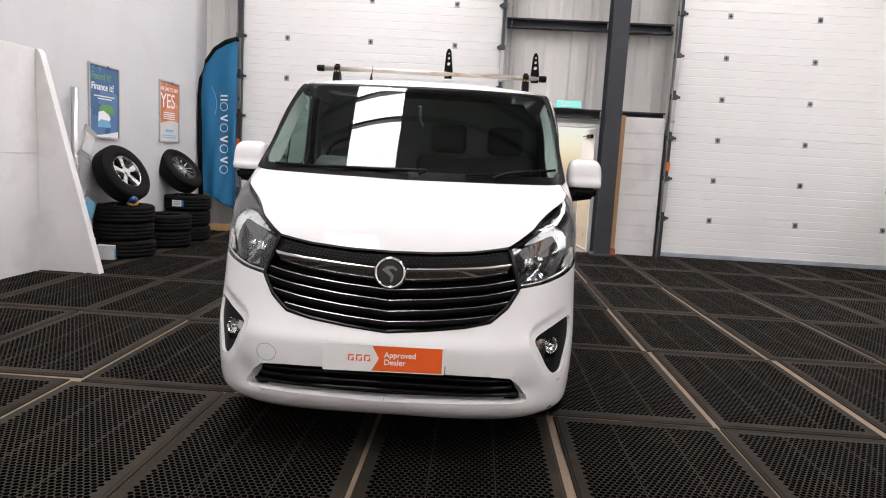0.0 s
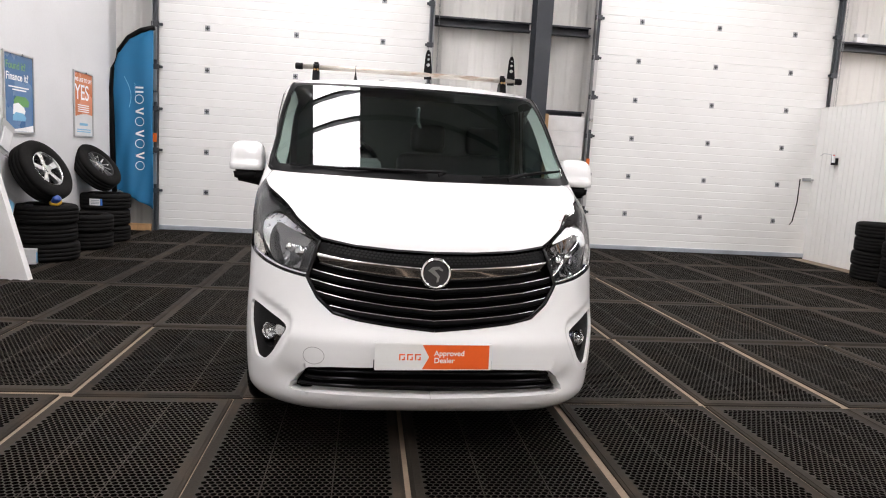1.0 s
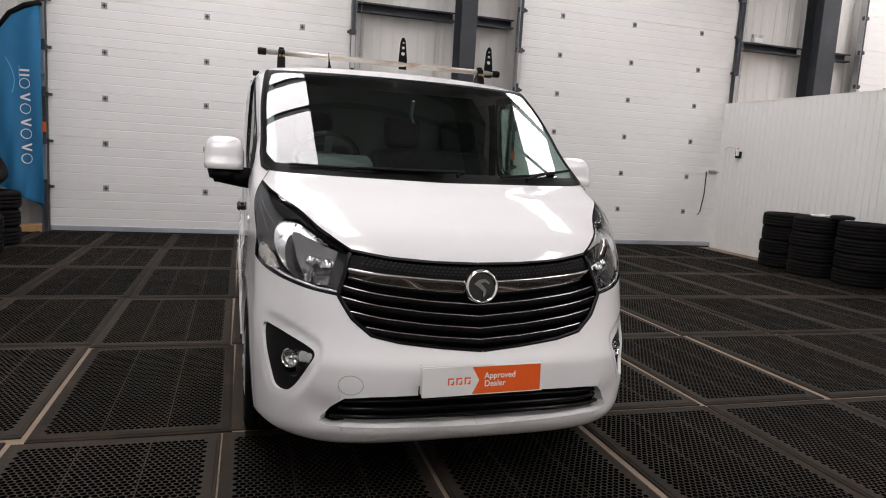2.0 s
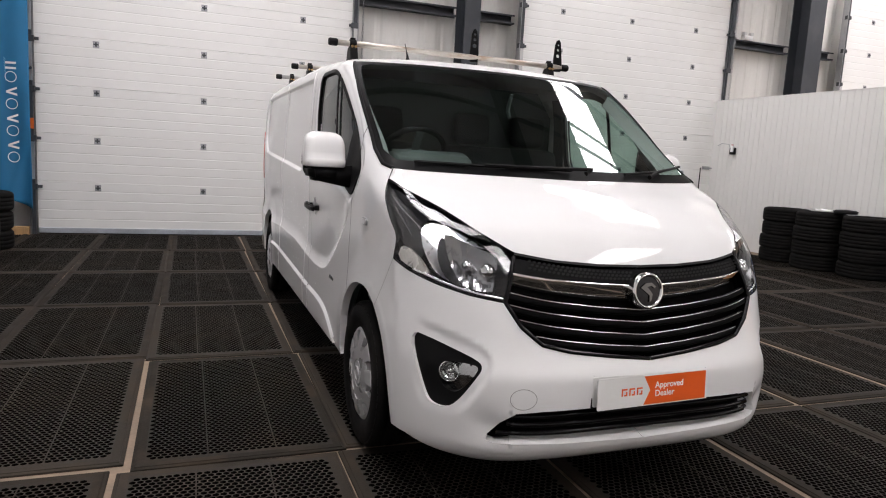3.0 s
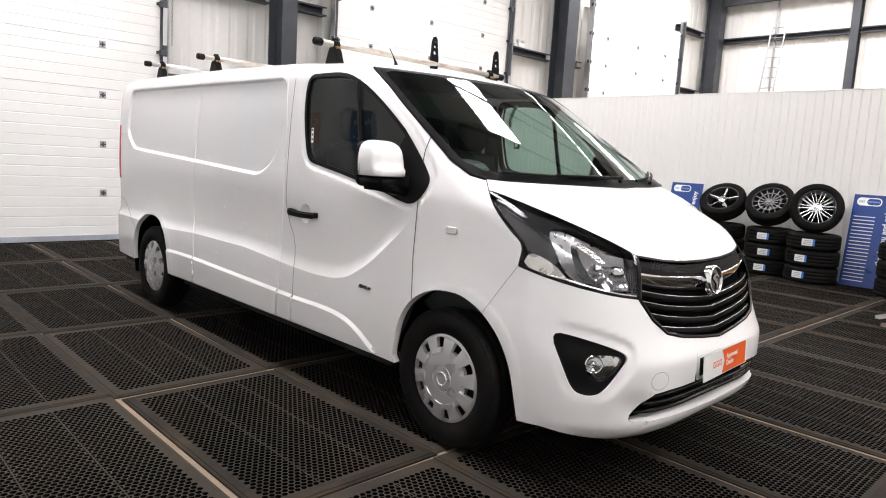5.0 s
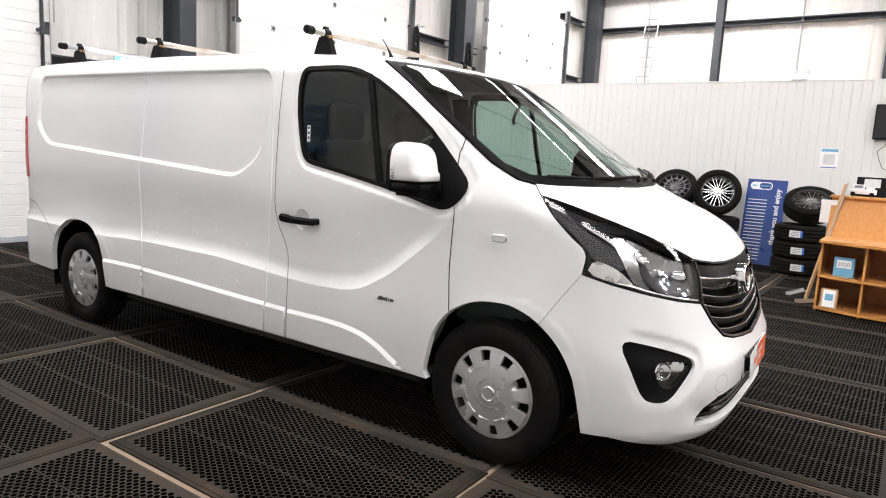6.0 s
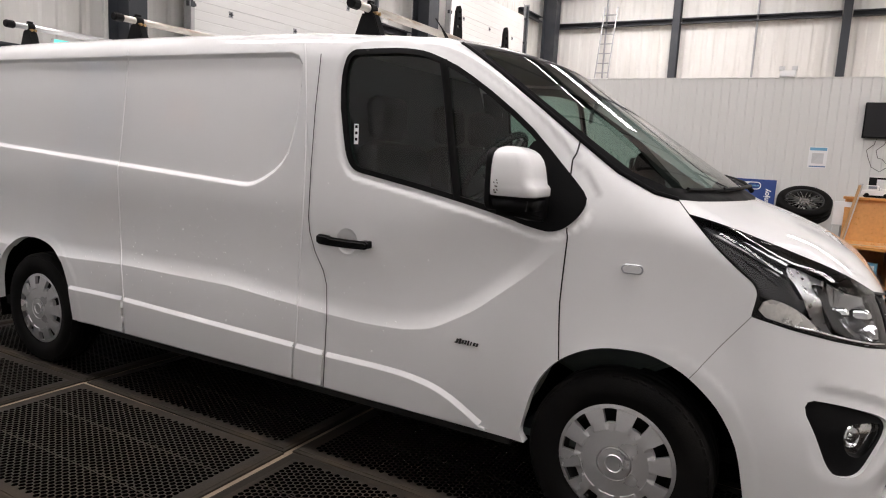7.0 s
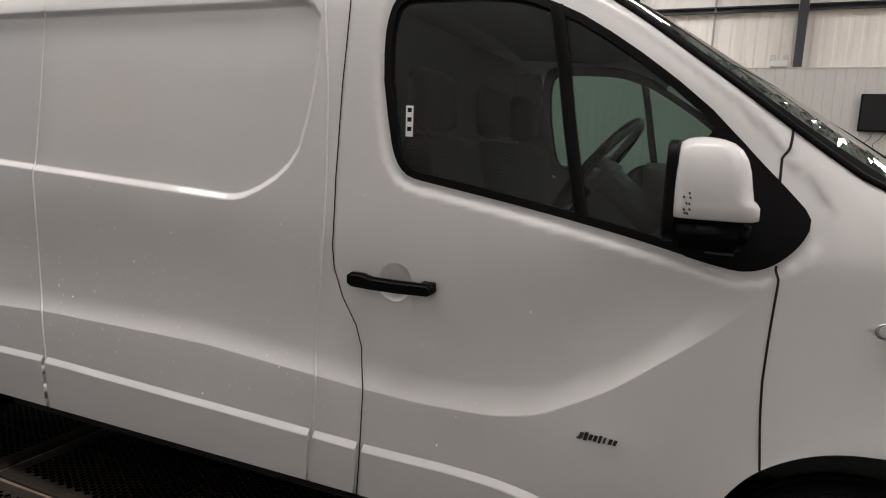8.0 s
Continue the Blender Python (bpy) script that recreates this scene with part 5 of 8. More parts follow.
pl = Matrix.Translation((0, -0.951, 0.5225)) @ pose(0, 0, 0, 0, 0, 2.6) @ pose(0, 0, 0, 86, 0, 0)
pb = bmesh.new()
plate(pb, rounded(0.524, 0.116, 0.006), -0.003, 0.0005)
front_plate = part("dealer_plate", pb, PLATE_WHITE, van, "white and orange dealer plate", pl)
for x in (-0.2, 0.2):
    part("plate_spacer", boxes(((x - 0.012, -0.03, -0.019 - 0.045 * (0.2 - x)), (x + 0.012, 0.03, -0.003))), SEAL, front_plate)
pb = bmesh.new()
plate(pb, [(-0.052, -0.054), (0.250, -0.054), (0.250, 0.054), (-0.052, 0.054), (-0.022, 0.0)], 0.0006, 0.0012)
part("orange_field", pb, ORANGE, front_plate, "orange arrow field")
lb = bmesh.new()
for x in (-0.155, -0.120, -0.085):
    plate(lb, [(x, -0.014), (x + 0.006, -0.014), (x + 0.006, 0.008), (x + 0.026, 0.008), (x + 0.026, 0.014), (x, 0.014)], 0.0006, 0.0012)
    plate(lb, [(x + 0.012, -0.014), (x + 0.026, -0.014), (x + 0.026, 0.002), (x + 0.020, 0.002), (x + 0.020, -0.008), (x + 0.012, -0.008)], 0.0006, 0.0012)
part("logo_shape", lb, ORANGE, front_plate, "orange mark")
text("lettering", "Approved", 0.034, PRINT_WHITE, front_plate, pose(0.0, 0.006, 0.0014), "white words", bold=0.0004)
text("lettering", "Dealer", 0.034, PRINT_WHITE, front_plate, pose(0.0, -0.026, 0.0014), "white words", bold=0.0004)

# mirrors
def mirror_head(s):
    m = Matrix.Translation((s * 1.018, 0.40, 1.307))
    cap = bmesh.new()
    rows = []
    for z, front, back, hw in ((-0.041, -0.096, 0.070, 0.092), (-0.037, -0.103, 0.072, 0.096), (-0.012, -0.102, 0.072, 0.098), (-0.004, -0.097, 0.072, 0.098), (0.003, -0.089, 0.072, 0.099), (0.030, -0.084, 0.072, 0.099), (0.060, -0.079, 0.072, 0.097), (0.085, -0.071, 0.071, 0.093), (0.104, -0.059, 0.068, 0.086), (0.117, -0.043, 0.062, 0.076), (0.125, -0.022, 0.050, 0.060), (0.129, 0.002, 0.032, 0.040)):
        rows.append([cap.verts.new((x, y, z)) for x, y in rounded(2 * hw, back - front, min(0.038, 0.42 * (back - front)), 6, 0.0, (front + back) / 2)])
    for a, b in zip(rows, rows[1:]):
        for q in range(len(a)):
            cap.faces.new((a[q], a[(q + 1) % len(a)], b[(q + 1) % len(a)], b[q]))
    cap.faces.new(rows[0][::-1])
    cap.faces.new(rows[-1])
    head = part("door_mirror", cap, WHITE_PAINT, van, "white door mirror with a black lower shell", m, True)
    low = bmesh.new()
    bmesh.ops.create_cube(low, size=1, matrix=Matrix.Translation((0, -0.008, -0.072)) @ Matrix.Diagonal((0.178, 0.172, 0.076, 1)))
    for v in low.verts:
        if v.co.z < -0.09:
            v.co.x *= 0.84
            v.co.y *= 0.86
        if v.co.y < 0:
            v.co.x *= 0.86
    bmesh.ops.bevel(low, geom=low.edges[:], offset=0.020, segments=4, affect="EDGES")
    part("lower_shell", low, BLACK_PLASTIC, head, "black plastic lower shell", None, True)
    arm = bmesh.new()
    plate(arm, [(0.06, -0.105), (0.06, -0.045), (-0.085, -0.030), (-0.150, -0.030), (-0.150, -0.140), (-0.10, -0.135)], -0.045, 0.04, "y")
    for v in arm.verts:
        v.co.x *= s * 1.0
    bmesh.ops.recalc_face_normals(arm, faces=arm.faces[:])
    bmesh.ops.bevel(arm, geom=arm.edges[:], offset=0.012, segments=3, affect="EDGES")
    part("arm", arm, BLACK_PLASTIC, head, "black plastic arm", pose(0, -0.03, 0), True)
    rim = bmesh.new()
    plate(rim, rounded(0.172, 0.218, 0.045), 0.062, 0.086, "y")
    bmesh.ops.bevel(rim, geom=rim.edges[:], offset=0.004, segments=1, affect="EDGES")
    part("mirror_rim", rim, BLACK_PLASTIC, head, "black rim", pose(0, 0, 0.012))
    gl = bmesh.new()
    plate(gl, rounded(0.146, 0.188, 0.035), 0.0855, 0.0868, "y")
    part("mirror_glass", gl, CHROME, head, "mirror glass", pose(0, 0, 0.012))
    if s < 0:
        sc = bmesh.new()
        for k in range(9):
            zz = -0.035 + 0.011 * (k % 5) + random.uniform(-0.003, 0.003)
            yy = 0.030 + 0.007 * (k // 5) + random.uniform(-0.004, 0.004)
            plate(sc, [(yy, zz), (yy + 0.004, zz + 0.001), (yy + 0.005, zz + 0.006), (yy + 0.001, zz + 0.005)], -0.0994, -0.0955, "x")
        part("scrape", sc, SCUFF, head, "dark scrape marks")
for s in BOTH:
    mirror_head(s)

# wipers and aerial
def wiper(pts, blade):
    w = tube(bmesh.new(), pts, [0.011, 0.009, 0.006, 0.005][: len(pts)], 8)
    ob = part("wiper_arm", w, BLACK_PLASTIC, van, "black wiper arm")
    part("wiper_blade", tube(bmesh.new(), blade, 0.007, 6), SEAL, ob, "black rubber blade")
def over(x, z, off):
    """A place on the screen at x and height z."""
    y = find(lambda t: np.stack([np.array([abs(x)]), t, np.array([z])], 1), np.array([-1.0]), np.array([1.5]), 90)[0]
    n = grad(y[None])[0]
    q = y + off * n
    return (math.copysign(q[0], x) if x else 0.0, q[1], q[2])
wiper([over(0.06, 1.288, 0.02), over(0.10, 1.298, 0.03), over(-0.22, 1.300, 0.025), over(-0.42, 1.305, 0.02)], [over(-0.72, 1.31, 0.012), over(-0.40, 1.305, 0.012), over(0.0, 1.305, 0.012)])
wiper([over(0.44, 1.285, 0.02), over(0.52, 1.305, 0.03), over(0.62, 1.322, 0.028), over(0.72, 1.34, 0.02)], [over(0.30, 1.300, 0.012), over(0.55, 1.318, 0.014), over(0.785, 1.352, 0.012)])
part("aerial", tube(bmesh.new(), [(-0.40, 1.05, 1.90), (-0.40, 1.06, 1.932), (-0.40, 1.085, 1.97), (-0.40, 1.12, 2.015)], [0.018, 0.008, 0.003, 0.0025], 8), BLACK_PLASTIC, van, "short black roof aerial")

# wheels
def tyre_mesh(R, w, rim, n=56, name="tyre", groove=0.009):
    bm = bmesh.new()
    h = w / 2
    prof = [(-h * 0.78, rim), (-h * 0.94, rim + 0.012), (-h, rim + (R - rim) * 0.45), (-h * 0.97, R - 0.030), (-h * 0.86, R - 0.010), (-h * 0.74, R - 0.002)]
    if groove < 0.005:
        prof[3:] = [(-h * 0.98, R - 0.048), (-h * 0.90, R - 0.020), (-h * 0.74, R - 0.004)]
    gw = 0.06 if groove > 0.005 else 0.03
    for g in (-0.42, 0.0, 0.42):
        prof += [(h * (g - gw), R), (h * (g - gw + 0.01), R - groove), (h * (g + gw - 0.01), R - groove), (h * (g + gw), R)]
    prof += [(-a, r) for a, r in prof[:6][::-1]]
    lathe(bm, prof, n, "x")
    return finish(bm, name, RUBBER, True)
TYRE = tyre_mesh(0.335, 0.205, 0.208)
def block_mesh(R, h, n=60):
    """Shoulder blocks of the tread."""
    bm = bmesh.new()
    for k in range(n):
        a = 2 * math.pi * k / n
        for s in (-1, 1):
            lo, hi = sorted((s * h * 0.62, s * h * 0.93))
            vs = box(bm, (lo, -R * math.pi / n * 0.70, R - 0.024), (hi, R * math.pi / n * 0.70, R - 0.0035))
            for v in vs:
                if abs(v.co.x) > h * 0.8:
                    v.co.z -= 0.012
            bmesh.ops.rotate(bm, verts=vs, matrix=Matrix.Rotation(a, 3, "X"))
    return finish(bm, "tread", RUBBER)
BLOCKS = block_mesh(0.335, 0.1025)
def hubcap():
    """One pressed disc with ten slots; the spokes between them stand a little proud."""
    bm = bmesh.new()
    n = 120
    rad = [0.004, 0.028, 0.031, 0.034, 0.056, 0.0585, 0.0615, 0.064, 0.095, 0.1215, 0.1235, 0.136, 0.1460, 0.1475, 0.165, 0.180, 0.1975, 0.200, 0.205, 0.211, 0.2135, 0.2135]
    def level(r, a, k):
        spoke = a % 12 <= 7
        x = 0.088 + 0.018 * (1 - (r / 0.21) ** 2)
        x += 0.004 if 0.0285 < r < 0.0335 else 0.0
        x -= 0.005 if 0.0575 < r < 0.0625 else 0.0
        x += 0.0045 if spoke and 0.1225 < r < 0.199 else 0.0
        x -= 0.003 if r > 0.209 else 0.0
        return x - (0.018 if k == len(rad) - 1 else 0.0)
    rows = [[bm.verts.new((level(r, a, k), r * math.sin(2 * math.pi * (a - 3.5) / n), r * math.cos(2 * math.pi * (a - 3.5) / n))) for a in range(n)] for k, r in enumerate(rad)]
    bm.faces.new(rows[0])
    for k in range(len(rad) - 1):
        for a in range(n):
            if 0.1470 < rad[k] < 0.197 and 7 <= a % 12 <= 11:
                continue
            bm.faces.new((rows[k][a], rows[k][(a + 1) % n], rows[k + 1][(a + 1) % n], rows[k + 1][a]))
    rim = [e for e in bm.edges if len(e.link_faces) == 1 and max(v.co.yz.length for v in e.verts) < 0.2005]
    new_edges = bmesh.ops.extrude_edge_only(bm, edges=rim)["geom"]
    for v in new_edges:
        if isinstance(v, bmesh.types.BMVert):
            v.co.x -= 0.020
    bmesh.ops.recalc_face_normals(bm, faces=bm.faces[:])
    me = finish(bm, "hubcap", SILVER, True)
    me.set_sharp_from_angle(angle=radians(32))
    return me
def steel_rim():
    bm = bmesh.new()
    lathe(bm, [(-0.08, 0.205), (0.078, 0.209), (0.080, 0.203), (0.05, 0.185), (0.02, 0.18), (0.025, 0.10), (0.03, 0.0005)], 40, "x")
    return finish(bm, "rim", mat("black steel rim", (0.016, 0.015, 0.014), 0.6, 0.3), True)
CAP, RIM = hubcap(), steel_rim()
for s in BOTH:
    for y, turn in ((0.0, 8), (3.498, 14)):
        m = Matrix.Translation((s * 0.802, y, 0.335)) @ pose(0, 0, 0, turn, 0, 0) @ (Matrix.Identity(4) if s > 0 else pose(0, 0, 0, 0, 0, 180))
        w = part("wheel", RIM, None, van, "road wheel with a ten-slot silver cover", m)
        part("tyre", TYRE, None, w, "black road tyre")
        tagged(part("tread", BLOCKS, None, w), "moulded shoulder tread", kind="stuff")
        part("hubcap", CAP, None, w, "silver plastic wheel cover")

# underside and wheel wells; the liners' near black holds the shade of the wells
for s in BOTH:
    for c in (-0.040, 3.530):
        bm = bmesh.new()
        rows = []
        for x in (0.50, 0.85 if c < 1 else 0.878):
            rows.append([bm.verts.new((s * x, c + 0.430 * math.cos(a), 0.330 + 0.450 * math.sin(a))) for a in [math.pi * k / 24 for k in range(-2, 27)]])
        for i in range(28):
            bm.faces.new((rows[0][i], rows[0][i + 1], rows[1][i + 1], rows[1][i]))
        bm.faces.new(rows[0])
        part("wheel_well", bm, SHADE_BLACK, van, "black wheel arch liner")
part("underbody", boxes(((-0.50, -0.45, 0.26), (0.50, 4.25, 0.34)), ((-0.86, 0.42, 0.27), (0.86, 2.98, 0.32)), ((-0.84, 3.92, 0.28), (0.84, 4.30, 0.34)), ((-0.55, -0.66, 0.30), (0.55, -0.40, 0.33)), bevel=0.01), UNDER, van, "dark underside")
# unseen boxes added below the body to stop light crossing under the van
part("light_block_front", boxes(((-0.52, -0.60, 0.20), (0.52, 0.44, 0.27)), bevel=0.02), SHADE_BLACK, van, "unseen black box under the engine that blocks light")
part("light_block_driver", boxes(((-0.72, 0.62, 0.19), (-0.08, 2.20, 0.28)), bevel=0.03), SHADE_BLACK, van, "unseen black box under the driver's side that blocks light")
part("light_block_passenger", boxes(((0.05, 0.80, 0.20), (0.70, 2.60, 0.28)), bevel=0.04), SHADE_BLACK, van, "unseen black box under the passenger side that blocks light")
part("light_block_rear", boxes(((-0.66, 3.42, 0.22), (0.66, 3.58, 0.32)), ((-0.45, 2.60, 0.21), (0.45, 3.40, 0.28)), bevel=0.02), SHADE_BLACK, van, "unseen black boxes under the rear that block light")
# rear
def on_rear(xz):
    x, z = np.asarray(xz, float).T
    return find(lambda y: np.stack([x, y, z], 1), np.full(len(x), 4.8), np.full(len(x), 3.6), 50)
_r = on_shell([(REAR_S, z) for z in (0.345, 0.7, 1.1, 1.5, Z_TOP)])
panel("rear_doors", [(0.0, 0.345)] + [(float(p[0]), float(p[2])) for p in _r] + [(0.70, 1.90), (0.0, 1.935)], WHITE_PAINT, van, BOTH, h=0.05, place=on_rear, label="white rear doors")
for s in BOTH:
    panel("tail_lamp", [(5.175, 1.03), (REAR_S, 1.03), (REAR_S, 1.50), (5.180, 1.50)], RED_LENS, van, (s,), off=0.004, h=0.03, lip=0.006, label="tall red tail lamp")

# droplets on the paint, their glints put in as opaque white bumps
drops = bmesh.new()
dr = random.Random(11)
at = [(dr.gauss(2.9, 0.55), dr.gauss(0.80, 0.17)) for _ in range(150)] + [(dr.uniform(1.5, 4.0), dr.uniform(0.55, 1.5)) for _ in range(40)]
at = [q for q in at if 1.2 < q[0] < 4.0 and 0.53 < q[1] < 1.6 and not inside(WINDOW, np.array(q[0]), np.array(q[1]))]
where = on_shell(at)
for p, n in zip(where, grad(where)):
    r = dr.uniform(0.0009, 0.0022) * (1.6 if dr.random() < 0.12 else 1)
    n = Vector((-n[0], n[1], n[2]))
    m = Matrix.Translation((-p[0], p[1], p[2])) @ n.to_track_quat("Z", "Y").to_matrix().to_4x4()
    ring = [drops.verts.new(m @ Vector((r * math.cos(a), 1.25 * r * math.sin(a), 0))) for a in [math.pi / 3 * q for q in range(6)]]
    tip = drops.verts.new(m @ Vector((0, 0, r * 1.3)))
    for q in range(6):
        drops.faces.new((ring[q], ring[(q + 1) % 6], tip))
tagged(part("droplets", drops, mat("white droplet glint", (0.95, 0.95, 0.95), 0.10, 0.0, var=0.02, spec=1.0), van), "tiny white bumps for the glints of droplets on the paint", kind="stuff")

# cabin
bm = bmesh.new()
plate(bm, [(-0.33, 0.80), (-0.42, 1.0), (-0.28, 1.20), (0.0, 1.255), (0.30, 1.275), (0.45, 1.25), (0.51, 1.16), (0.46, 0.95), (0.48, 0.70), (0.10, 0.55)], -0.80, 0.80, "x")
bmesh.ops.bevel(bm, geom=bm.edges[:], offset=0.03, segments=3, affect="EDGES")
dash = part("dashboard", bm, CABIN, van, "dark grey dashboard", None, True)
hood = bmesh.new()
plate(hood, [(0.36, 1.24), (0.40, 1.345), (0.50, 1.372), (0.60, 1.375), (0.585, 1.345), (0.56, 1.24)], -0.63, -0.22, "x")
bmesh.ops.bevel(hood, geom=hood.edges[:], offset=0.015, segments=2, affect="EDGES")
part("instrument_hood", hood, CABIN, dash, "dark instrument hood", None, True)
for x in (-0.53, -0.425, -0.32):
    bm = bmesh.new()
    lathe(bm, [(0.0, 0.046), (0.012, 0.050), (0.016, 0.044), (0.006, 0.040), (0.004, 0.0005)], 24, "y")
    part("dial", bm, CABIN_LIGHT if x == -0.425 else CABIN, dash, "round instrument surround", Matrix.Translation((x, 0.575, 1.305)) @ pose(0, 0, 0, -12, 0, 0), True)
sw = Matrix.Translation((-0.44, 0.755, 1.343)) @ pose(0, 0, 0, -52, 0, 0)
ring = [(0.19 * math.cos(a), 0.19 * math.sin(a), 0) for a in [2 * math.pi * k / 40 for k in range(40)]]
bm = tube(bmesh.new(), ring, 0.016, 10, closed=True)
wheel_ob = part("steering_wheel", bm, GLOSS_BLACK, van, "black steering wheel", sw, True)
bm = bmesh.new()
plate(bm, rounded(0.13, 0.11, 0.03), -0.05, 0.0)
box(bm, (-0.18, -0.018, -0.022), (0.18, 0.018, -0.006), 0.004)
box(bm, (-0.022, -0.18, -0.022), (0.022, 0.0, -0.006), 0.004)
part("hub", bm, CABIN, wheel_ob, "dark hub and spokes")
part("column", tube(bmesh.new(), [(0, 0, -0.04), (0, 0.0, -0.26)], 0.05, 12), CABIN, wheel_ob)
def seat(x, w):
    ob = part("seat", boxes(((x - w / 2, 0.62, 0.62), (x + w / 2, 1.15, 0.80)), bevel=0.05), SEAT_CLOTH, van, "dark cloth van seat", None, True)
    bm = boxes(((-w / 2, -0.07, 0.0), (w / 2, 0.07, 0.66)), bevel=0.055)
    part("backrest", bm, SEAT_CLOTH, ob, "dark cloth backrest", Matrix.Translation((x, 1.16, 0.78)) @ pose(0, 0, 0, -12, 0, 0), True)
    for dx in ((0,) if w < 0.6 else (-0.2, 0.22)):
        part("headrest", boxes(((-0.13, -0.05, 0.0), (0.13, 0.05, 0.21)), bevel=0.045), SEAT_CLOTH, ob, "dark headrest", Matrix.Translation((x + dx, 1.31, 1.44)) @ pose(0, 0, 0, -6, 0, 0), True)
seat(-0.46, 0.50)
seat(0.36, 0.86)
part("seat_base", boxes(((-0.78, 0.60, 0.34), (0.80, 1.25, 0.64)), bevel=0.02), CABIN, van, "dark seat plinth")
bh = bmesh.new()
plate(bh, [(-0.82, 0.34), (0.82, 0.34), (0.82, 1.66), (0.70, 1.83), (-0.70, 1.83), (-0.82, 1.66)], 1.42, 1.45, "y")
part("bulkhead", bh, mat("grey bulkhead", (0.040, 0.048, 0.045), 0.6), van, "grey steel bulkhead")
part("cabin_floor", boxes(((-0.85, -0.30, 0.33), (0.85, 1.42, 0.36))), CABIN, van)
panel("headlining", [(0.0, 0.72), (0.70, 0.86), (0.78, 1.0), (0.80, 1.41), (0.0, 1.41)], CABIN_LIGHT, van, BOTH, off=-0.035, h=0.06, place=on_top, label="pale headlining")
for s in BOTH:
    lower = [(1.16, 1.13), (1.16, 0.70), (1.30, 0.40), (2.20, 0.40), (2.19, 1.27), (2.04, 1.275), (1.523, 1.185), (1.406, 1.16)]
    panel("door_card", lower, CABIN, van, (s,), off=-0.055, h=0.05, label="dark door card")
    panel("door_frame_trim", shrink(WINDOW, -0.035), CABIN, van, (s,), holes=(shrink(WINDOW, 0.018),), off=-0.030, h=0.035, label="dark window frame trim")
    reveal("pillar_lining", [(0.74, 1.334), (0.862, 1.370), (1.035, 1.489), (1.264, 1.653), (1.430, 1.778)], 0.075, CABIN_LIGHT, van, (s,), closed=False, off=-0.006, label="pale pillar lining")
    panel("side_lining", [(2.19, 1.80), (2.19, 0.45), (2.33, 0.45), (2.33, 1.80)], CABIN, van, (s,), off=-0.03, h=0.05)
bm = bmesh.new()
plate(bm, rounded(0.25, 0.075, 0.03), -0.012, 0.012)
part("rear_view_mirror", tube(bmesh.new(), [(0.0, 0.42, 1.70), (0.0, 0.46, 1.62), (0.02, 0.47, 1.58)], 0.010, 8), CABIN, van, "dark stalk under the screen head")

# ---- roof bars ----
def holed(outline, holes, t):
    """A plate of half thickness t with round holes, each given by its height and radius."""
    rings = [[(r * math.cos(2 * math.pi * k / 12), z + r * math.sin(2 * math.pi * k / 12)) for k in range(12)] for z, r in holes]
    v2, fs = fill(outline, rings, 0.03)
    k = len(v2)
    e = np.concatenate([fs[:, [0, 1]], fs[:, [1, 2]], fs[:, [2, 0]]]).tolist()
    ways = {(a, b) for a, b in e}
    faces = fs.tolist() + [[a + k for a in f[::-1]] for f in fs.tolist()] + [[b, a, a + k, b + k] for a, b in e if (b, a) not in ways]
    me = bpy.data.meshes.new("load_stop")
    me.from_pydata([(-t, a, b) for a, b in v2.tolist()] + [(t, a, b) for a, b in v2.tolist()], [], faces)
    me.materials.append(BLACK_PLASTIC)
    return me


BRASS = mat("rusty bolt", (0.40, 0.26, 0.12), 0.4, 0.8, var=0.2)
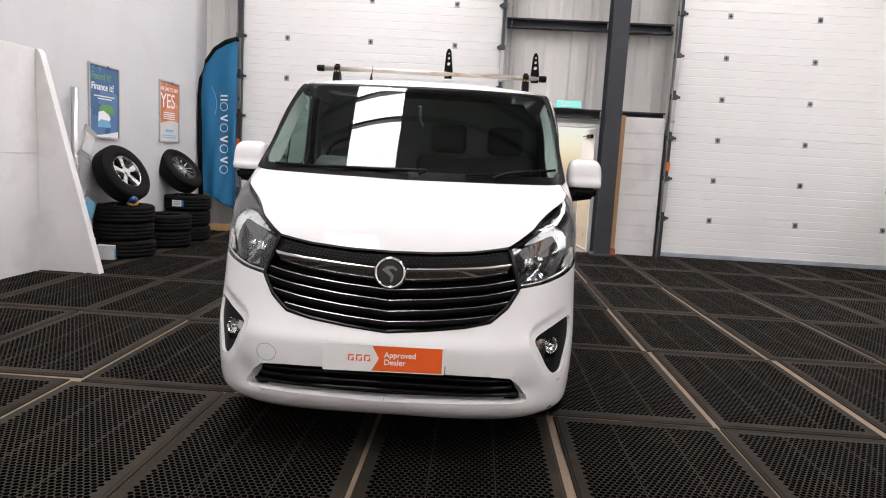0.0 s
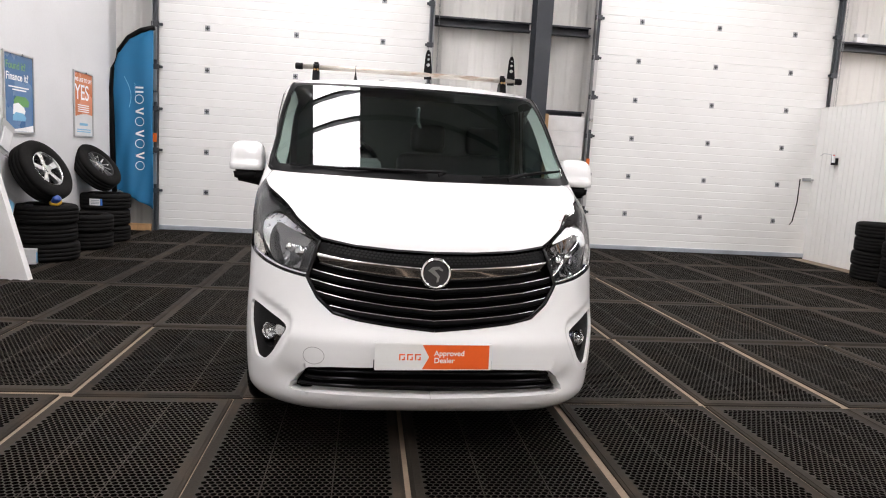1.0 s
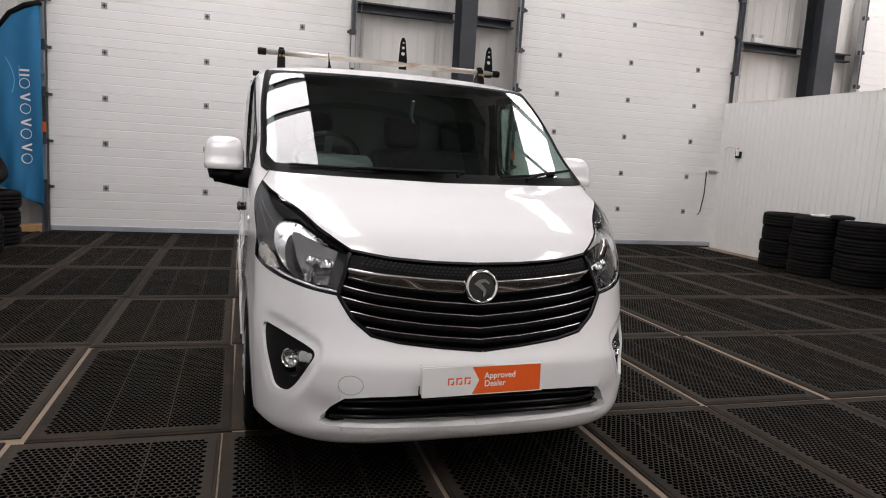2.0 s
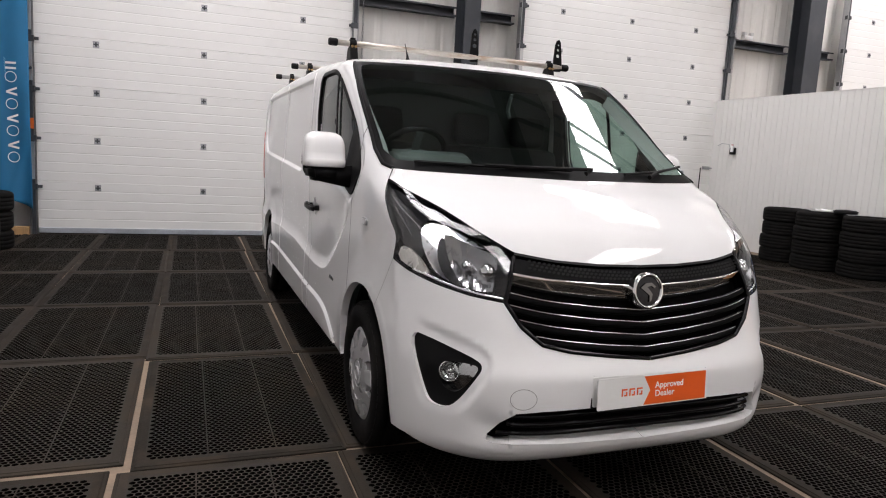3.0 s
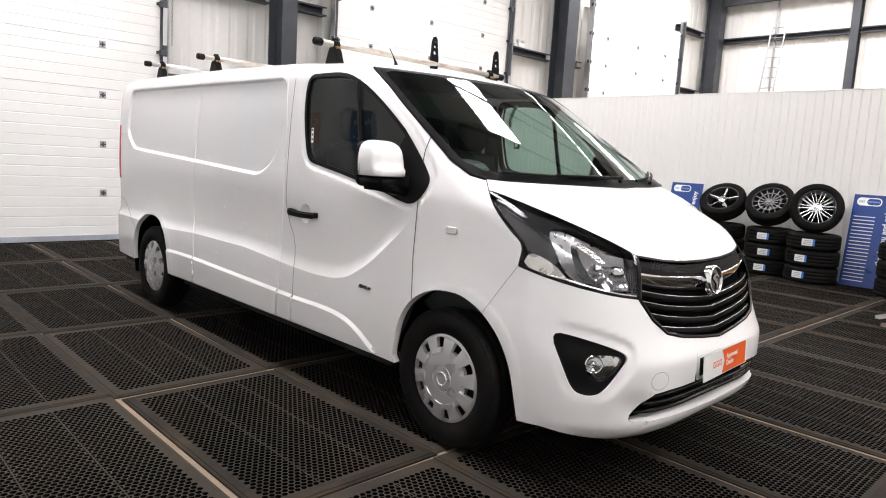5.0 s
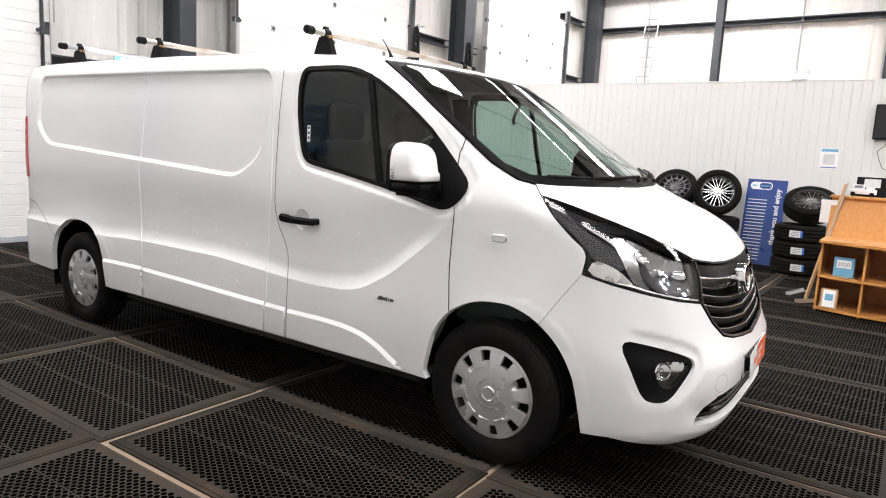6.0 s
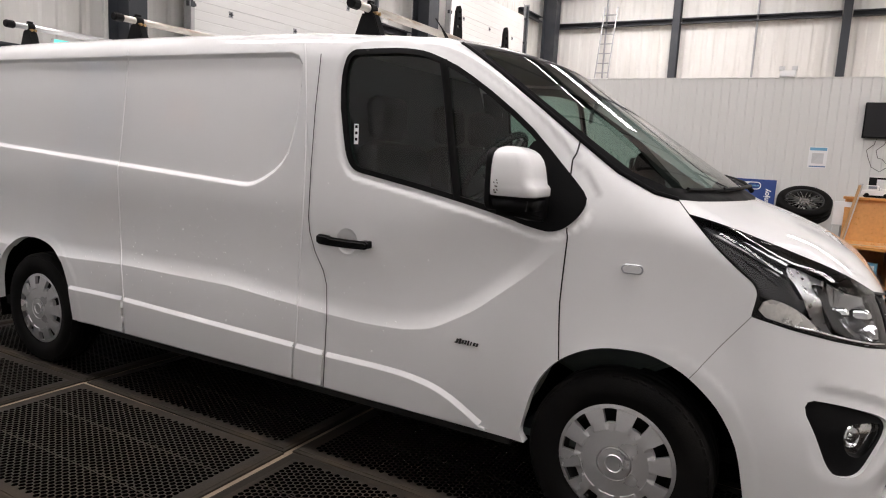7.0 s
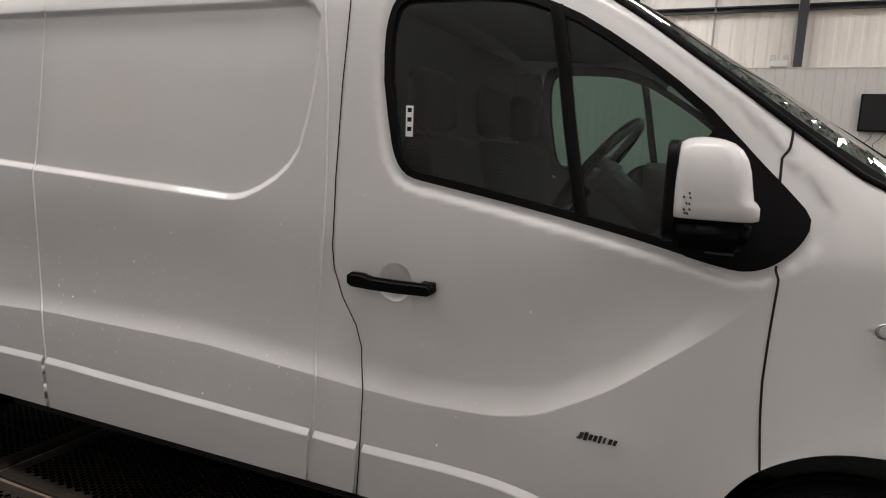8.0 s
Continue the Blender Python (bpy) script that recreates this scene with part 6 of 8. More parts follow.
def roof_bar(y, z, metal, stops, label):
    bar = thing("roof_bar", label, "roof bar", Matrix.Translation((VX, y, z)), "roof bars")
    part("tube", tube(bmesh.new(), [(-0.815, 0, 0), (-0.3, 0, 0.002), (0.3, 0, 0.002), (0.815, 0, 0)], 0.0175, 14), metal, bar, "round metal tube", None, True)
    for s in (-1, 1):
        part("end_cap", tube(bmesh.new(), [(s * 0.785, 0, 0), (s * 0.79, 0, 0), (s * 0.832, 0, 0), (s * 0.84, 0, 0)], [0.020, 0.0235, 0.0235, 0.019], 12), SEAL, bar, "black rubber end cap")
        x = s * 0.69
        base = float(on_top([(0.69, y)])[0][2]) - z
        bm = bmesh.new()
        plate(bm, [(-0.070, base - 0.004), (0.070, base - 0.004), (0.040, -0.040), (0.030, -0.022), (-0.030, -0.022), (-0.040, -0.040)], x - 0.024, x + 0.024, "x")
        bmesh.ops.bevel(bm, geom=bm.edges[:], offset=0.004, segments=2, affect="EDGES")
        foot = part("foot", bm, BLACK_PLASTIC, bar, "black clamp foot")
        cl = bmesh.new()
        lathe(cl, [(x - 0.021, 0.0185), (x - 0.021, 0.025), (x + 0.021, 0.025), (x + 0.021, 0.0185)], 20, "x", closed=True)
        box(cl, (x - 0.020, -0.034, -0.030), (x + 0.020, 0.034, -0.019), 0.003)
        box(cl, (x - 0.016, -0.010, 0.022), (x + 0.016, 0.010, 0.036), 0.003)
        part("clamp", cl, BLACK_PLASTIC, foot, "black strap round the tube")
        for dx in (-0.010, 0.012):
            part("bolt", tube(bmesh.new(), [(x + dx, -0.044, -0.020), (x + dx, -0.024, -0.020)], 0.008, 8), BRASS, foot, "small brass bolt head")
    for x in stops:
        part("load_stop", holed([(-0.026, -0.030), (0.026, -0.030), (0.030, 0.020), (0.022, 0.150), (0.012, 0.178), (-0.002, 0.184), (-0.014, 0.165), (-0.030, 0.030)], ((0.075, 0.013), (0.115, 0.010), (0.148, 0.007)), 0.009), None, bar, "black upright load stop with holes", Matrix.Translation((x, 0, 0)) @ pose(0, 0, 0, 0, 0, 78))
roof_bar(1.285, 2.006, BAR_METAL, (0.125, 0.755), "worn galvanised roof bar with black load stops on the van")
roof_bar(2.85, 2.022, BAR_METAL, (), "worn galvanised roof bar on the white van")
roof_bar(3.88, 2.030, ALUMINIUM, (), "silver roof bar on the white van roof")

# ---- rubber mats ----
MW, ML = 0.901, 1.496
PX, PY = 0.0295, 0.0245


def mat_mesh(detail):
    """A drainage mat in one piece: a ramped border, ribs, and staggered holes, their walls and base coloured dark for
    shade.
    detail: 2 with the walls of the holes, 1 without them, 0 a plain field."""
    bm = bmesh.new()
    hx, hy, b = MW / 2, ML / 2, 0.050
    fx, fy = hx - b, hy - b
    cache = {}
    def vert(x, y, z):
        k = (round(x, 5), round(y, 5), round(z, 5))
        if k not in cache:
            cache[k] = bm.verts.new((x, y, z))
        return cache[k]
    def face(vs, mi):
        vs = list(dict.fromkeys(vs))
        if len(vs) > 2:
            f = bm.faces.new(vs)
            f.material_index = mi
    def inn(x, y):
        return vert(min(max(x, -fx), fx), min(max(y, -fy), fy), 0.0)
    ribs = (-MW / 6 + 0.004, MW / 6 - 0.004)
    hexa = [(0, 2 * PY / 3), (-PX / 2, PY / 3), (-PX / 2, -PY / 3), (0, -2 * PY / 3), (PX / 2, -PY / 3), (PX / 2, PY / 3)]
    if detail:
        nx, ny = int(2 * fx / PX) + 2, int(2 * fy / PY) + 2
        for j in range(-ny // 2, ny // 2 + 1):
            for i in range(-nx // 2 - 1, nx // 2 + 2):
                cx, cy = (i + 0.5 * (j % 2)) * PX, j * PY
                if abs(cx) > fx + PX * 0.49 or abs(cy) > fy + PY * 0.65:
                    continue
                out = [inn(cx + a, cy + c) for a, c in hexa]
                solid = abs(cx) > fx - PX * 0.40 or abs(cy) > fy - PY * 0.5
                if solid:
                    face(out, 0)
                    continue
                rib = min(abs(cx - x) for x in ribs) < 0.5 * PX
                kx, ky = (0.68, 0.74) if rib else (0.80, 0.78)
                top = [bm.verts.new((cx + a * kx, cy + c * ky, 0.0)) for a, c in hexa]
                for q in range(6):
                    face((out[q], out[(q + 1) % 6], top[(q + 1) % 6], top[q]), 0)
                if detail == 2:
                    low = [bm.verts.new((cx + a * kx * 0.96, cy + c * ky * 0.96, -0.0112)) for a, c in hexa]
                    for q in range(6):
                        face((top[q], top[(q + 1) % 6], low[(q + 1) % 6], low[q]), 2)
    else:
        face([inn(x, y) for x, y in ((-fx, -fy), (fx, -fy), (fx, fy), (-fx, fy))], 3)
    for x in (-fx, fx):
        for y in (-fy, fy):
            inn(x, y)
    # two narrow ribs run the length of the mat
    for x in ribs:
        rows = [[vert(x + d, y, z) for d in (-0.0028, 0.0028)] for y, z in ((-fy, 0.0), (-fy + 0.01, 0.0012), (fy - 0.01, 0.0012), (fy, 0.0))]
        for a, c in zip(rows, rows[1:]):
            face((a[0], a[1], c[1], c[0]), 0 if detail else 1)
    # the border meets every corner of the field's edge
    edge = [v for k, v in cache.items() if abs(abs(k[0]) - fx) < 1e-4 or abs(abs(k[1]) - fy) < 1e-4]
    lip = 0.016
    ring = [[vert(sx * (hx - d), sy * (hy - d), z) for sx, sy in ((-1, -1), (1, -1), (1, 1), (-1, 1))] for d, z in ((lip, 0.0005), (lip - 0.003, -0.003), (0.0, -0.006), (-0.002, -0.0135))]
    for q, (ax, val, key) in enumerate(((1, -fy, 1), (0, fx, 1), (1, fy, -1), (0, -fx, -1))):
        row = sorted([v for v in edge if abs(v.co[ax] - val) < 1e-4], key=lambda v: key * v.co[1 - ax])
        r = (q + 1) % 4
        face([ring[0][q], ring[0][r]] + row[::-1], 1)
        for k in range(3):
            face((ring[k + 1][q], ring[k + 1][r], ring[k][r], ring[k][q]), 1)
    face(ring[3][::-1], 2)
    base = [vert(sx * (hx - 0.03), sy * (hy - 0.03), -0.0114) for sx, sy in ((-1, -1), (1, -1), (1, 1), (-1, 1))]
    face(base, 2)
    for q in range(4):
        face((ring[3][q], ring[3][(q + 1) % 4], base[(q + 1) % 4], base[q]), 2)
    bmesh.ops.recalc_face_normals(bm, faces=bm.faces[:])
    return finish(bm, "mat", [MAT_RUBBER, MAT_EDGE, MAT_HOLE_SHADE, MAT_FAR])


def far_mat():
    """The field of holes where it is too far to tell them apart."""
    m = mat("mat rubber far off", (0.019, 0.0162, 0.013), 0.85, var=0.3, scale=5, fine=90, bump=0.2, dirt=(0.029, 0.021, 0.014), dirt_amount=0.6, dirt_scale=2.2, spec=0.08, shuffle=True)
    return m
MAT_FAR = far_mat()
NEAR_MAT, MID_MAT, FAR_MAT = mat_mesh(2), mat_mesh(1), mat_mesh(0)
U0, V00, DU, DV = -0.965, -0.07, 0.915, 1.522
# the rows were laid one by one: how far each seam lies off the even grid, row by row
SEAMS = {-1: {-2: -0.05, -1: -0.025, 0: -0.022, 1: -0.033, 2: 0.0, 3: 0.03, 4: 0.005},
         0: {-2: -0.02, -1: -0.005, 0: 0.012, 1: -0.01, 2: -0.015, 3: -0.005, 4: 0.045, 5: 0.08},
         1: {-2: 0.005, -1: -0.045, 0: -0.045, 1: -0.04, 2: -0.05, 3: -0.04, 4: 0.0, 5: 0.03},
         2: {-2: -0.035, -1: -0.045, 0: -0.055, 4: -0.02, 5: 0.015},
         3: {-2: -0.06, -1: -0.075, 0: -0.085, 4: 0.0}}
ALONG = {(-1, 0): -0.030, (-2, 0): 0.022, (-3, 0): 0.030, (-1, 1): -0.018, (-2, 1): 0.018, (-3, 1): 0.030, (-1, -1): -0.020, (-2, -1): 0.008, (0, -1): -0.012}
def seam_off(k, j):
    row = SEAMS[min(max(j, -1), 3)]
    keys = sorted(row)
    return float(np.interp(k, keys, [row[q] for q in keys]))
rng = random.Random(5)
for i in range(-4, 10):
    for j in range(-4, 5):
        u, v = U0 + DU * (i + 0.5) + (seam_off(i, j) + seam_off(i + 1, j)) / 2, V00 + DV * (j + 0.5) + ALONG.get((i, j), 0.0)
        if u + MW / 2 < U_LEFT + 0.04 or u > U_PART - 0.2 or v + ML / 2 > V0 + 0.05:
            continue
        shape = NEAR_MAT if -2 <= j <= 1 and i <= 3 else MID_MAT if j >= -2 else FAR_MAT
        m = HALL @ pose(u + rng.uniform(-0.003, 0.003), v + rng.uniform(-0.004, 0.004), rng.uniform(0, 0.0015), 0, 0, (1.1 if i < 0 <= j else 0.25) + rng.uniform(-0.2, 0.2))
        ob = part("rubber_mat", shape, None, None, "", m)
        tagged(ob, "black perforated rubber drainage mat with a dusty solid border", "rubber mat", "floor mats")

# ---- right-hand partition ----
bm = bmesh.new()
PW = 1.17
prof = []
for k in range(10):
    a = k * PW / 10
    prof += [(a + 0.003, 0.006), (a + 0.008, 0.0), (a + PW / 10 - 0.008, 0.0), (a + PW / 10 - 0.003, 0.006)]
prof[0], prof[-1] = (0.0, 0.006), (PW, 0.006)
lo = [bm.verts.new((y, x, -0.013)) for x, y in prof]
hi = [bm.verts.new((y, x, 2.68)) for x, y in prof]
bl = [bm.verts.new((0.10, prof[0][0], -0.013)), bm.verts.new((0.10, prof[-1][0], -0.013)), bm.verts.new((0.10, prof[0][0], 2.68)), bm.verts.new((0.10, prof[-1][0], 2.68))]
for i in range(len(prof) - 1):
    bm.faces.new((lo[i], hi[i], hi[i + 1], lo[i + 1]))
bm.faces.new(hi + [bl[3], bl[2]])
bm.faces.new((bl[0], bl[2], bl[3], bl[1]))
bm.faces.new((lo[0], bl[0], bl[2], hi[0]))
bm.faces.new((lo[-1], hi[-1], bl[3], bl[1]))
bmesh.ops.recalc_face_normals(bm, faces=bm.faces[:])
PANEL = finish(bm, "wall_panel", PANEL_WHITE)
pw = thing("wall_partition", "white insulated panel partition with fine upright grooves", "wall", HALL @ pose(U_PART, 0, 0), "", "structure")
for k in range(11):
    part("wall_panel", PANEL, None, pw, "", pose(0, 7.45 - PW * (k + 1), 0))
part("capping", boxes(((-0.006, 7.45 - PW * 11, 2.678), (0.108, 7.45, 2.694)), bevel=0.003), PANEL_WHITE, pw, "white edge capping")


# ---- tyres and wheels ----
def spare_tyre(R, w, rim):
    return tyre_mesh(R, w, rim, 48, "tyre", 0.003)
T_BIG, T_LOW, T_SUV = spare_tyre(0.345, 0.225, 0.205), spare_tyre(0.335, 0.225, 0.235), spare_tyre(0.36, 0.215, 0.205)
def sticker_mesh(R, w):
    """A paper label that follows the tread."""
    bm = bmesh.new()
    for mi, (a0, a1, h0, h1) in enumerate(((-0.24, -0.16, -0.045, 0.045), (-0.16, 0.24, -0.045, 0.045))):
        ring = [[bm.verts.new((t, (R + 0.0015) * math.sin(a0 + (a1 - a0) * k / 5), (R + 0.0015) * math.cos(a0 + (a1 - a0) * k / 5))) for t in (h0, h1)] for k in range(6)]
        for k in range(5):
            f = bm.faces.new((ring[k][0], ring[k][1], ring[k + 1][1], ring[k + 1][0]))
            f.material_index = mi
    for r in range(3):
        a0, a1 = -0.12, random.uniform(0.12, 0.2)
        t = -0.022 + 0.022 * r
        ring = [[bm.verts.new((tt, (R + 0.0025) * math.sin(a0 + (a1 - a0) * k / 5), (R + 0.0025) * math.cos(a0 + (a1 - a0) * k / 5))) for tt in (t - 0.004, t + 0.004)] for k in range(6)]
        for k in range(5):
            bm.faces.new((ring[k][0], ring[k][1], ring[k + 1][1], ring[k + 1][0])).material_index = 2
    return finish(bm, "tyre_label", [STICK_BLUE, PLATE_WHITE, STICK_INK])
STICK_BLUE = mat("label blue", (0.03, 0.16, 0.55), 0.5)
STICK_INK = mat("label ink", (0.25, 0.27, 0.32), 0.6)
LABEL_LOW, LABEL_BIG = sticker_mesh(0.335, 0.225), sticker_mesh(0.345, 0.225)
def lying(u, v, z, turn):
    """Flat on its side; the label end of the tread turned to the given angle."""
    return HALL @ pose(u, v, z) @ pose(0, 0, 0, 0, -90, 0) @ pose(0, 0, 0, turn, 0, 0)
def tyre_stack(u, v, n, mesh, width, group, label, stick=None, turn=0, jitter=0.012, seed=1, top=None):
    r = random.Random(seed)
    z = -0.001
    for k in range(n):
        t = part("tyre", mesh, None, None, "", lying(u + r.uniform(-jitter, jitter), v + r.uniform(-jitter, jitter), z + width / 2, turn + r.uniform(-9, 9)))
        tagged(t, label, "tyre", group)
        if top is not None and k == n - 1:
            t.matrix_basis = lying(u, v, z + width / 2, top)
        if stick is not None and (top is None or k == n - 1):
            part("tyre_label", stick, None, t, "white and blue paper label")
        z += width - 0.002
    return z


def alloy(R, spokes, style, w=0.20):
    """A rim with spokes; x is outwards."""
    bm = bmesh.new()
    lathe(bm, [(-w / 2, R), (w / 2 - 0.02, R * 0.985), (w / 2 - 0.005, R * 1.0), (w / 2, R * 0.985), (w / 2 - 0.010, R * 0.95), (w / 2 - 0.03, R * 0.93), (-w / 2, R * 0.90)], 48, "x")
    barrel = finish(bm, "rim_barrel", ALLOY if style in ("five", "multi_silver") else DARK_ALLOY, True)
    sp = bmesh.new()
    face = w / 2 - 0.022
    def spoke(a, r0, r1, w0, w1, lean=0.0, fork=0.0):
        pts = [(r0, -w0 + 0.0), (r1, -w1 + fork), (r1, w1 + fork), (r0, w0)]
        top = [sp.verts.new((face - 0.012 * (1 - r / R), t, r)) for r, t in pts]
        low = [sp.verts.new((face - 0.045 - 0.012 * (1 - r / R), t * 0.9, r)) for r, t in pts]
        sp.faces.new(top)
        for i in range(4):
            sp.faces.new((top[i], low[i], low[(i + 1) % 4], top[(i + 1) % 4]))
        bmesh.ops.rotate(sp, verts=top + low, matrix=Matrix.Rotation(a, 3, "X"))
    for k in range(spokes):
        a = 2 * math.pi * k / spokes
        if style == "five":
            spoke(a, 0.05, R * 0.94, 0.022, 0.034)
        elif style == "twin":
            spoke(a - 0.10, 0.03, R * 0.95, 0.0065, 0.0075, fork=-0.022)
            spoke(a + 0.10, 0.03, R * 0.95, 0.0065, 0.0075, fork=0.022)
        elif style == "mesh":
            spoke(a, 0.045, R * 0.95, 0.0050, 0.0034, fork=-0.046)
            spoke(a, 0.045, R * 0.95, 0.0050, 0.0034, fork=0.046)
        else:
            spoke(a, 0.05, R * 0.95, 0.0065, 0.006)
    if style == "ring":
        lathe(sp, [(face - 0.03, R * 0.60), (face - 0.002, R * 0.60), (face - 0.002, R * 0.66), (face - 0.03, R * 0.66)], 40, "x", closed=True)
    lathe(sp, [(face - 0.05, 0.062), (face - 0.006, 0.060), (face - 0.004, 0.034), (face + 0.002, 0.030), (face + 0.004, 0.0005)], 30, "x")
    bmesh.ops.recalc_face_normals(sp, faces=sp.faces[:])
    return barrel, finish(sp, "spokes", {"five": ALLOY, "twin": ALLOY, "mesh": ALLOY, "ring": DARK_ALLOY, "multi": ALLOY}[style])
def spare_wheel(m, tyre, R, spokes, style, label, group):
    ob = thing("spare_wheel", label, "wheel", m, group)
    barrel, sp = alloy(R, spokes, style)
    part("rim_barrel", barrel, None, ob)
    part("spokes", sp, None, ob, "bright machined spokes" if style != "ring" else "dark spokes")
    # a black disc stands in for the shade behind the spokes
    disc = bmesh.new()
    lathe(disc, [(-0.06, R * 0.9), (-0.055, 0.03)], 32, "x")
    part("rim_shade_disc", disc, SHADE_BLACK, ob, "black disc for the shade inside the rim")
    part("tyre", tyre, None, ob, "black tyre")
    return ob


L_STACK = "worn black tyre lying in a stack by the wall"
h1 = tyre_stack(-4.00, 4.30, 3, T_SUV, 0.215, "tyres by the poster wall", L_STACK, None, 0, seed=2)
h2 = tyre_stack(-3.96, 5.32, 2, T_BIG, 0.225, "tyres by the poster wall", L_STACK, None, 0, seed=3)
h3 = tyre_stack(-4.00, 6.10, 3, T_BIG, 0.225, "tyres by the poster wall", L_STACK, LABEL_BIG, 0, seed=4, top=92)
def toward(u, v, z, yaw, lean):
    """A wheel whose outer face looks along yaw (0: +u) and leans back."""
    return HALL @ pose(u, v, z, 0, 0, yaw) @ pose(0, 0, 0, 0, -lean, 0)
spare_wheel(toward(-3.96, 4.20, h1 + 0.362, -11, 29), T_SUV, 0.205, 5, "five", "silver five-spoke wheel with tyre leaning on a tyre stack", "spare wheels")
spare_wheel(toward(-4.07, 6.00, h3 + 0.345, -12, 39), T_BIG, 0.205, 12, "multi", "silver multi-spoke wheel with tyre leaning on a tyre stack", "spare wheels")
R_STACK = "dusty black tyre lying in a stack along the partition"
for k, (u, v, n) in enumerate(((7.22, 5.25, 4), (7.08, 4.50, 4), (7.18, 3.78, 4))):
    tyre_stack(u, v, n, T_BIG, 0.212, "tyres along the partition", R_STACK, None, 0, seed=10 + k)
N_STACK = "new black tyre with a paper label, stacked"
for k, (u, v, turn) in enumerate(((7.20, 2.34, -8), (7.22, 1.62, 3), (7.05, 0.98, 0))):
    tyre_stack(u, v, 3, T_LOW, 0.228, "labelled tyres", N_STACK, LABEL_LOW, turn, seed=20 + k)
spare_wheel(toward(7.10, 2.32, 0.68 + 0.312, 184, 46), T_LOW, 0.235, 5, "twin", "alloy wheel with five twin spokes on a tyre stack", "alloy wheels on stacks")
spare_wheel(toward(7.14, 1.64, 0.68 + 0.335, 186, 38), T_LOW, 0.235, 15, "ring", "dark many-spoked alloy wheel on a tyre stack", "alloy wheels on stacks")
spare_wheel(toward(7.08, 1.00, 0.68 + 0.336, 199, 16), T_LOW, 0.235, 10, "mesh", "bright mesh-spoked alloy wheel on a tyre stack", "alloy wheels on stacks")
tyre_stack(6.92, -0.20, 3, T_LOW, 0.228, "labelled tyres", N_STACK, LABEL_LOW, 2, seed=25)
spare_wheel(toward(6.95, -0.26, 0.68 + 0.268, 188, 58), T_LOW, 0.235, 10, "mesh", "bright mesh-spoked alloy wheel lying on a tyre stack", "alloy wheels on stacks")
# a crumpled paper and a black lid on the far stacks
bm = bmesh.new()
bmesh.ops.create_grid(bm, x_segments=8, y_segments=6, size=0.5, matrix=Matrix.Diagonal((0.36, 0.30, 1, 1)))
for v in bm.verts:
    v.co.z = 0.03 * noise.noise(Vector((v.co.x * 9, v.co.y * 9, 3))) + 0.035
pp = part("crumpled_paper", bm, PRINT_WHITE, None, "", HALL @ pose(7.05, 4.42, 0.853, 0, 0, 20))
tagged(pp, "crumpled sheet of white paper on a tyre stack", "paper")
bm = bmesh.new()
lathe(bm, [(0.0, 0.15), (0.035, 0.16), (0.05, 0.13), (0.06, 0.0005)], 28, "z")
tagged(part("plastic_lid", bm, BLACK_PLASTIC, None, "", HALL @ pose(7.10, 4.12, 0.86), True), "black plastic lid on a tyre stack", "lid")


# ---- blue boards ----
def blue_board(v, lean):
    ob = thing("sign_board", "blue sign board with white lettering leaning on the partition", "sign", HALL @ pose(7.30, v, 0.0) @ pose(0, 0, 0, 0, lean, 0), "blue sign boards")
    part("board", boxes(((-0.009, -0.27, 0.0), (0.009, 0.27, 1.26)), bevel=0.002), BLUE_SIGN, ob, "deep blue board")
    face = Matrix.Translation((-0.0105, 0, 0)) @ pose(0, 0, 0, 90, 0, -90)
    text("lettering", "thank you and enjoy", 0.100, PRINT_WHITE, ob, face @ pose(0.19, 0.31, 0, 0, 0, 90), "white words up the board", bold=0.002)
    bm = bmesh.new()
    plate(bm, rounded(0.30, 0.11, 0.05, cx=-0.075, cy=1.165), 0.0, 0.001)
    logo = part("logo_shape", bm, PRINT_WHITE, ob, "white rounded field", face)
    bm = bmesh.new()
    plate(bm, rounded(0.165, 0.085, 0.04, cx=-0.020, cy=1.165), 0.001, 0.002)
    part("logo_panel", bm, BLUE_SIGN, logo, "blue field")
    bm = bmesh.new()
    for k in range(4):
        plate(bm, [(-0.20 + 0.018 * k, 1.15), (-0.20 + 0.018 * k + 0.011, 1.15), (-0.20 + 0.018 * k + 0.011, 1.18), (-0.20 + 0.018 * k, 1.18)], 0.001, 0.002)
    for k in range(8):
        x = -0.09 + 0.018 * k
        plate(bm, [(x, 1.155), (x + 0.011, 1.155), (x + 0.011, 1.175), (x, 1.175)], 0.002, 0.003)
    part("fine_print", bm, PALE_BLUE, logo, "pale blue print")
    for k in range(19):
        z = 0.07 + 0.049 * k
        bm = bmesh.new()
        plate(bm, [(-0.235, z), (0.015 + 0.012 * (k / 18), z), (0.015 + 0.012 * (k / 18), z + 0.010), (-0.235, z + 0.010)], 0.0, 0.001)
        part("line", bm, PRINT_WHITE, ob, "", face)
    return ob
blue_board(3.14, 11)
blue_board(0.40, 9)


# ---- reception desk with shelves, and what is on it ----
desk = thing("display_desk", "orange beech desk with open shelves and a curved top", "desk", HALL @ pose(4.42, -0.70, -0.001))
def shelf_outline(d=0.0):
    pts = [(0.62, -0.02 + d), (-0.13 - d, -0.02 + d)]
    for k in range(13):
        t = k / 12
        pts.append((-0.13 - 0.14 * math.sin(math.pi * t) - d, -0.02 + d - (1.32 + 2 * d) * t))
    pts += [(0.62, -1.34 - d)]
    return pts
for z, name in ((0.02, "shelf"), (0.35, "shelf"), (0.70, "worktop")):
    bm = bmesh.new()
    plate(bm, shelf_outline(0.02 if name == "worktop" else 0.0), z, z + 0.025)
    part(name, bm, DESK_WOOD, desk, "beech laminate board")
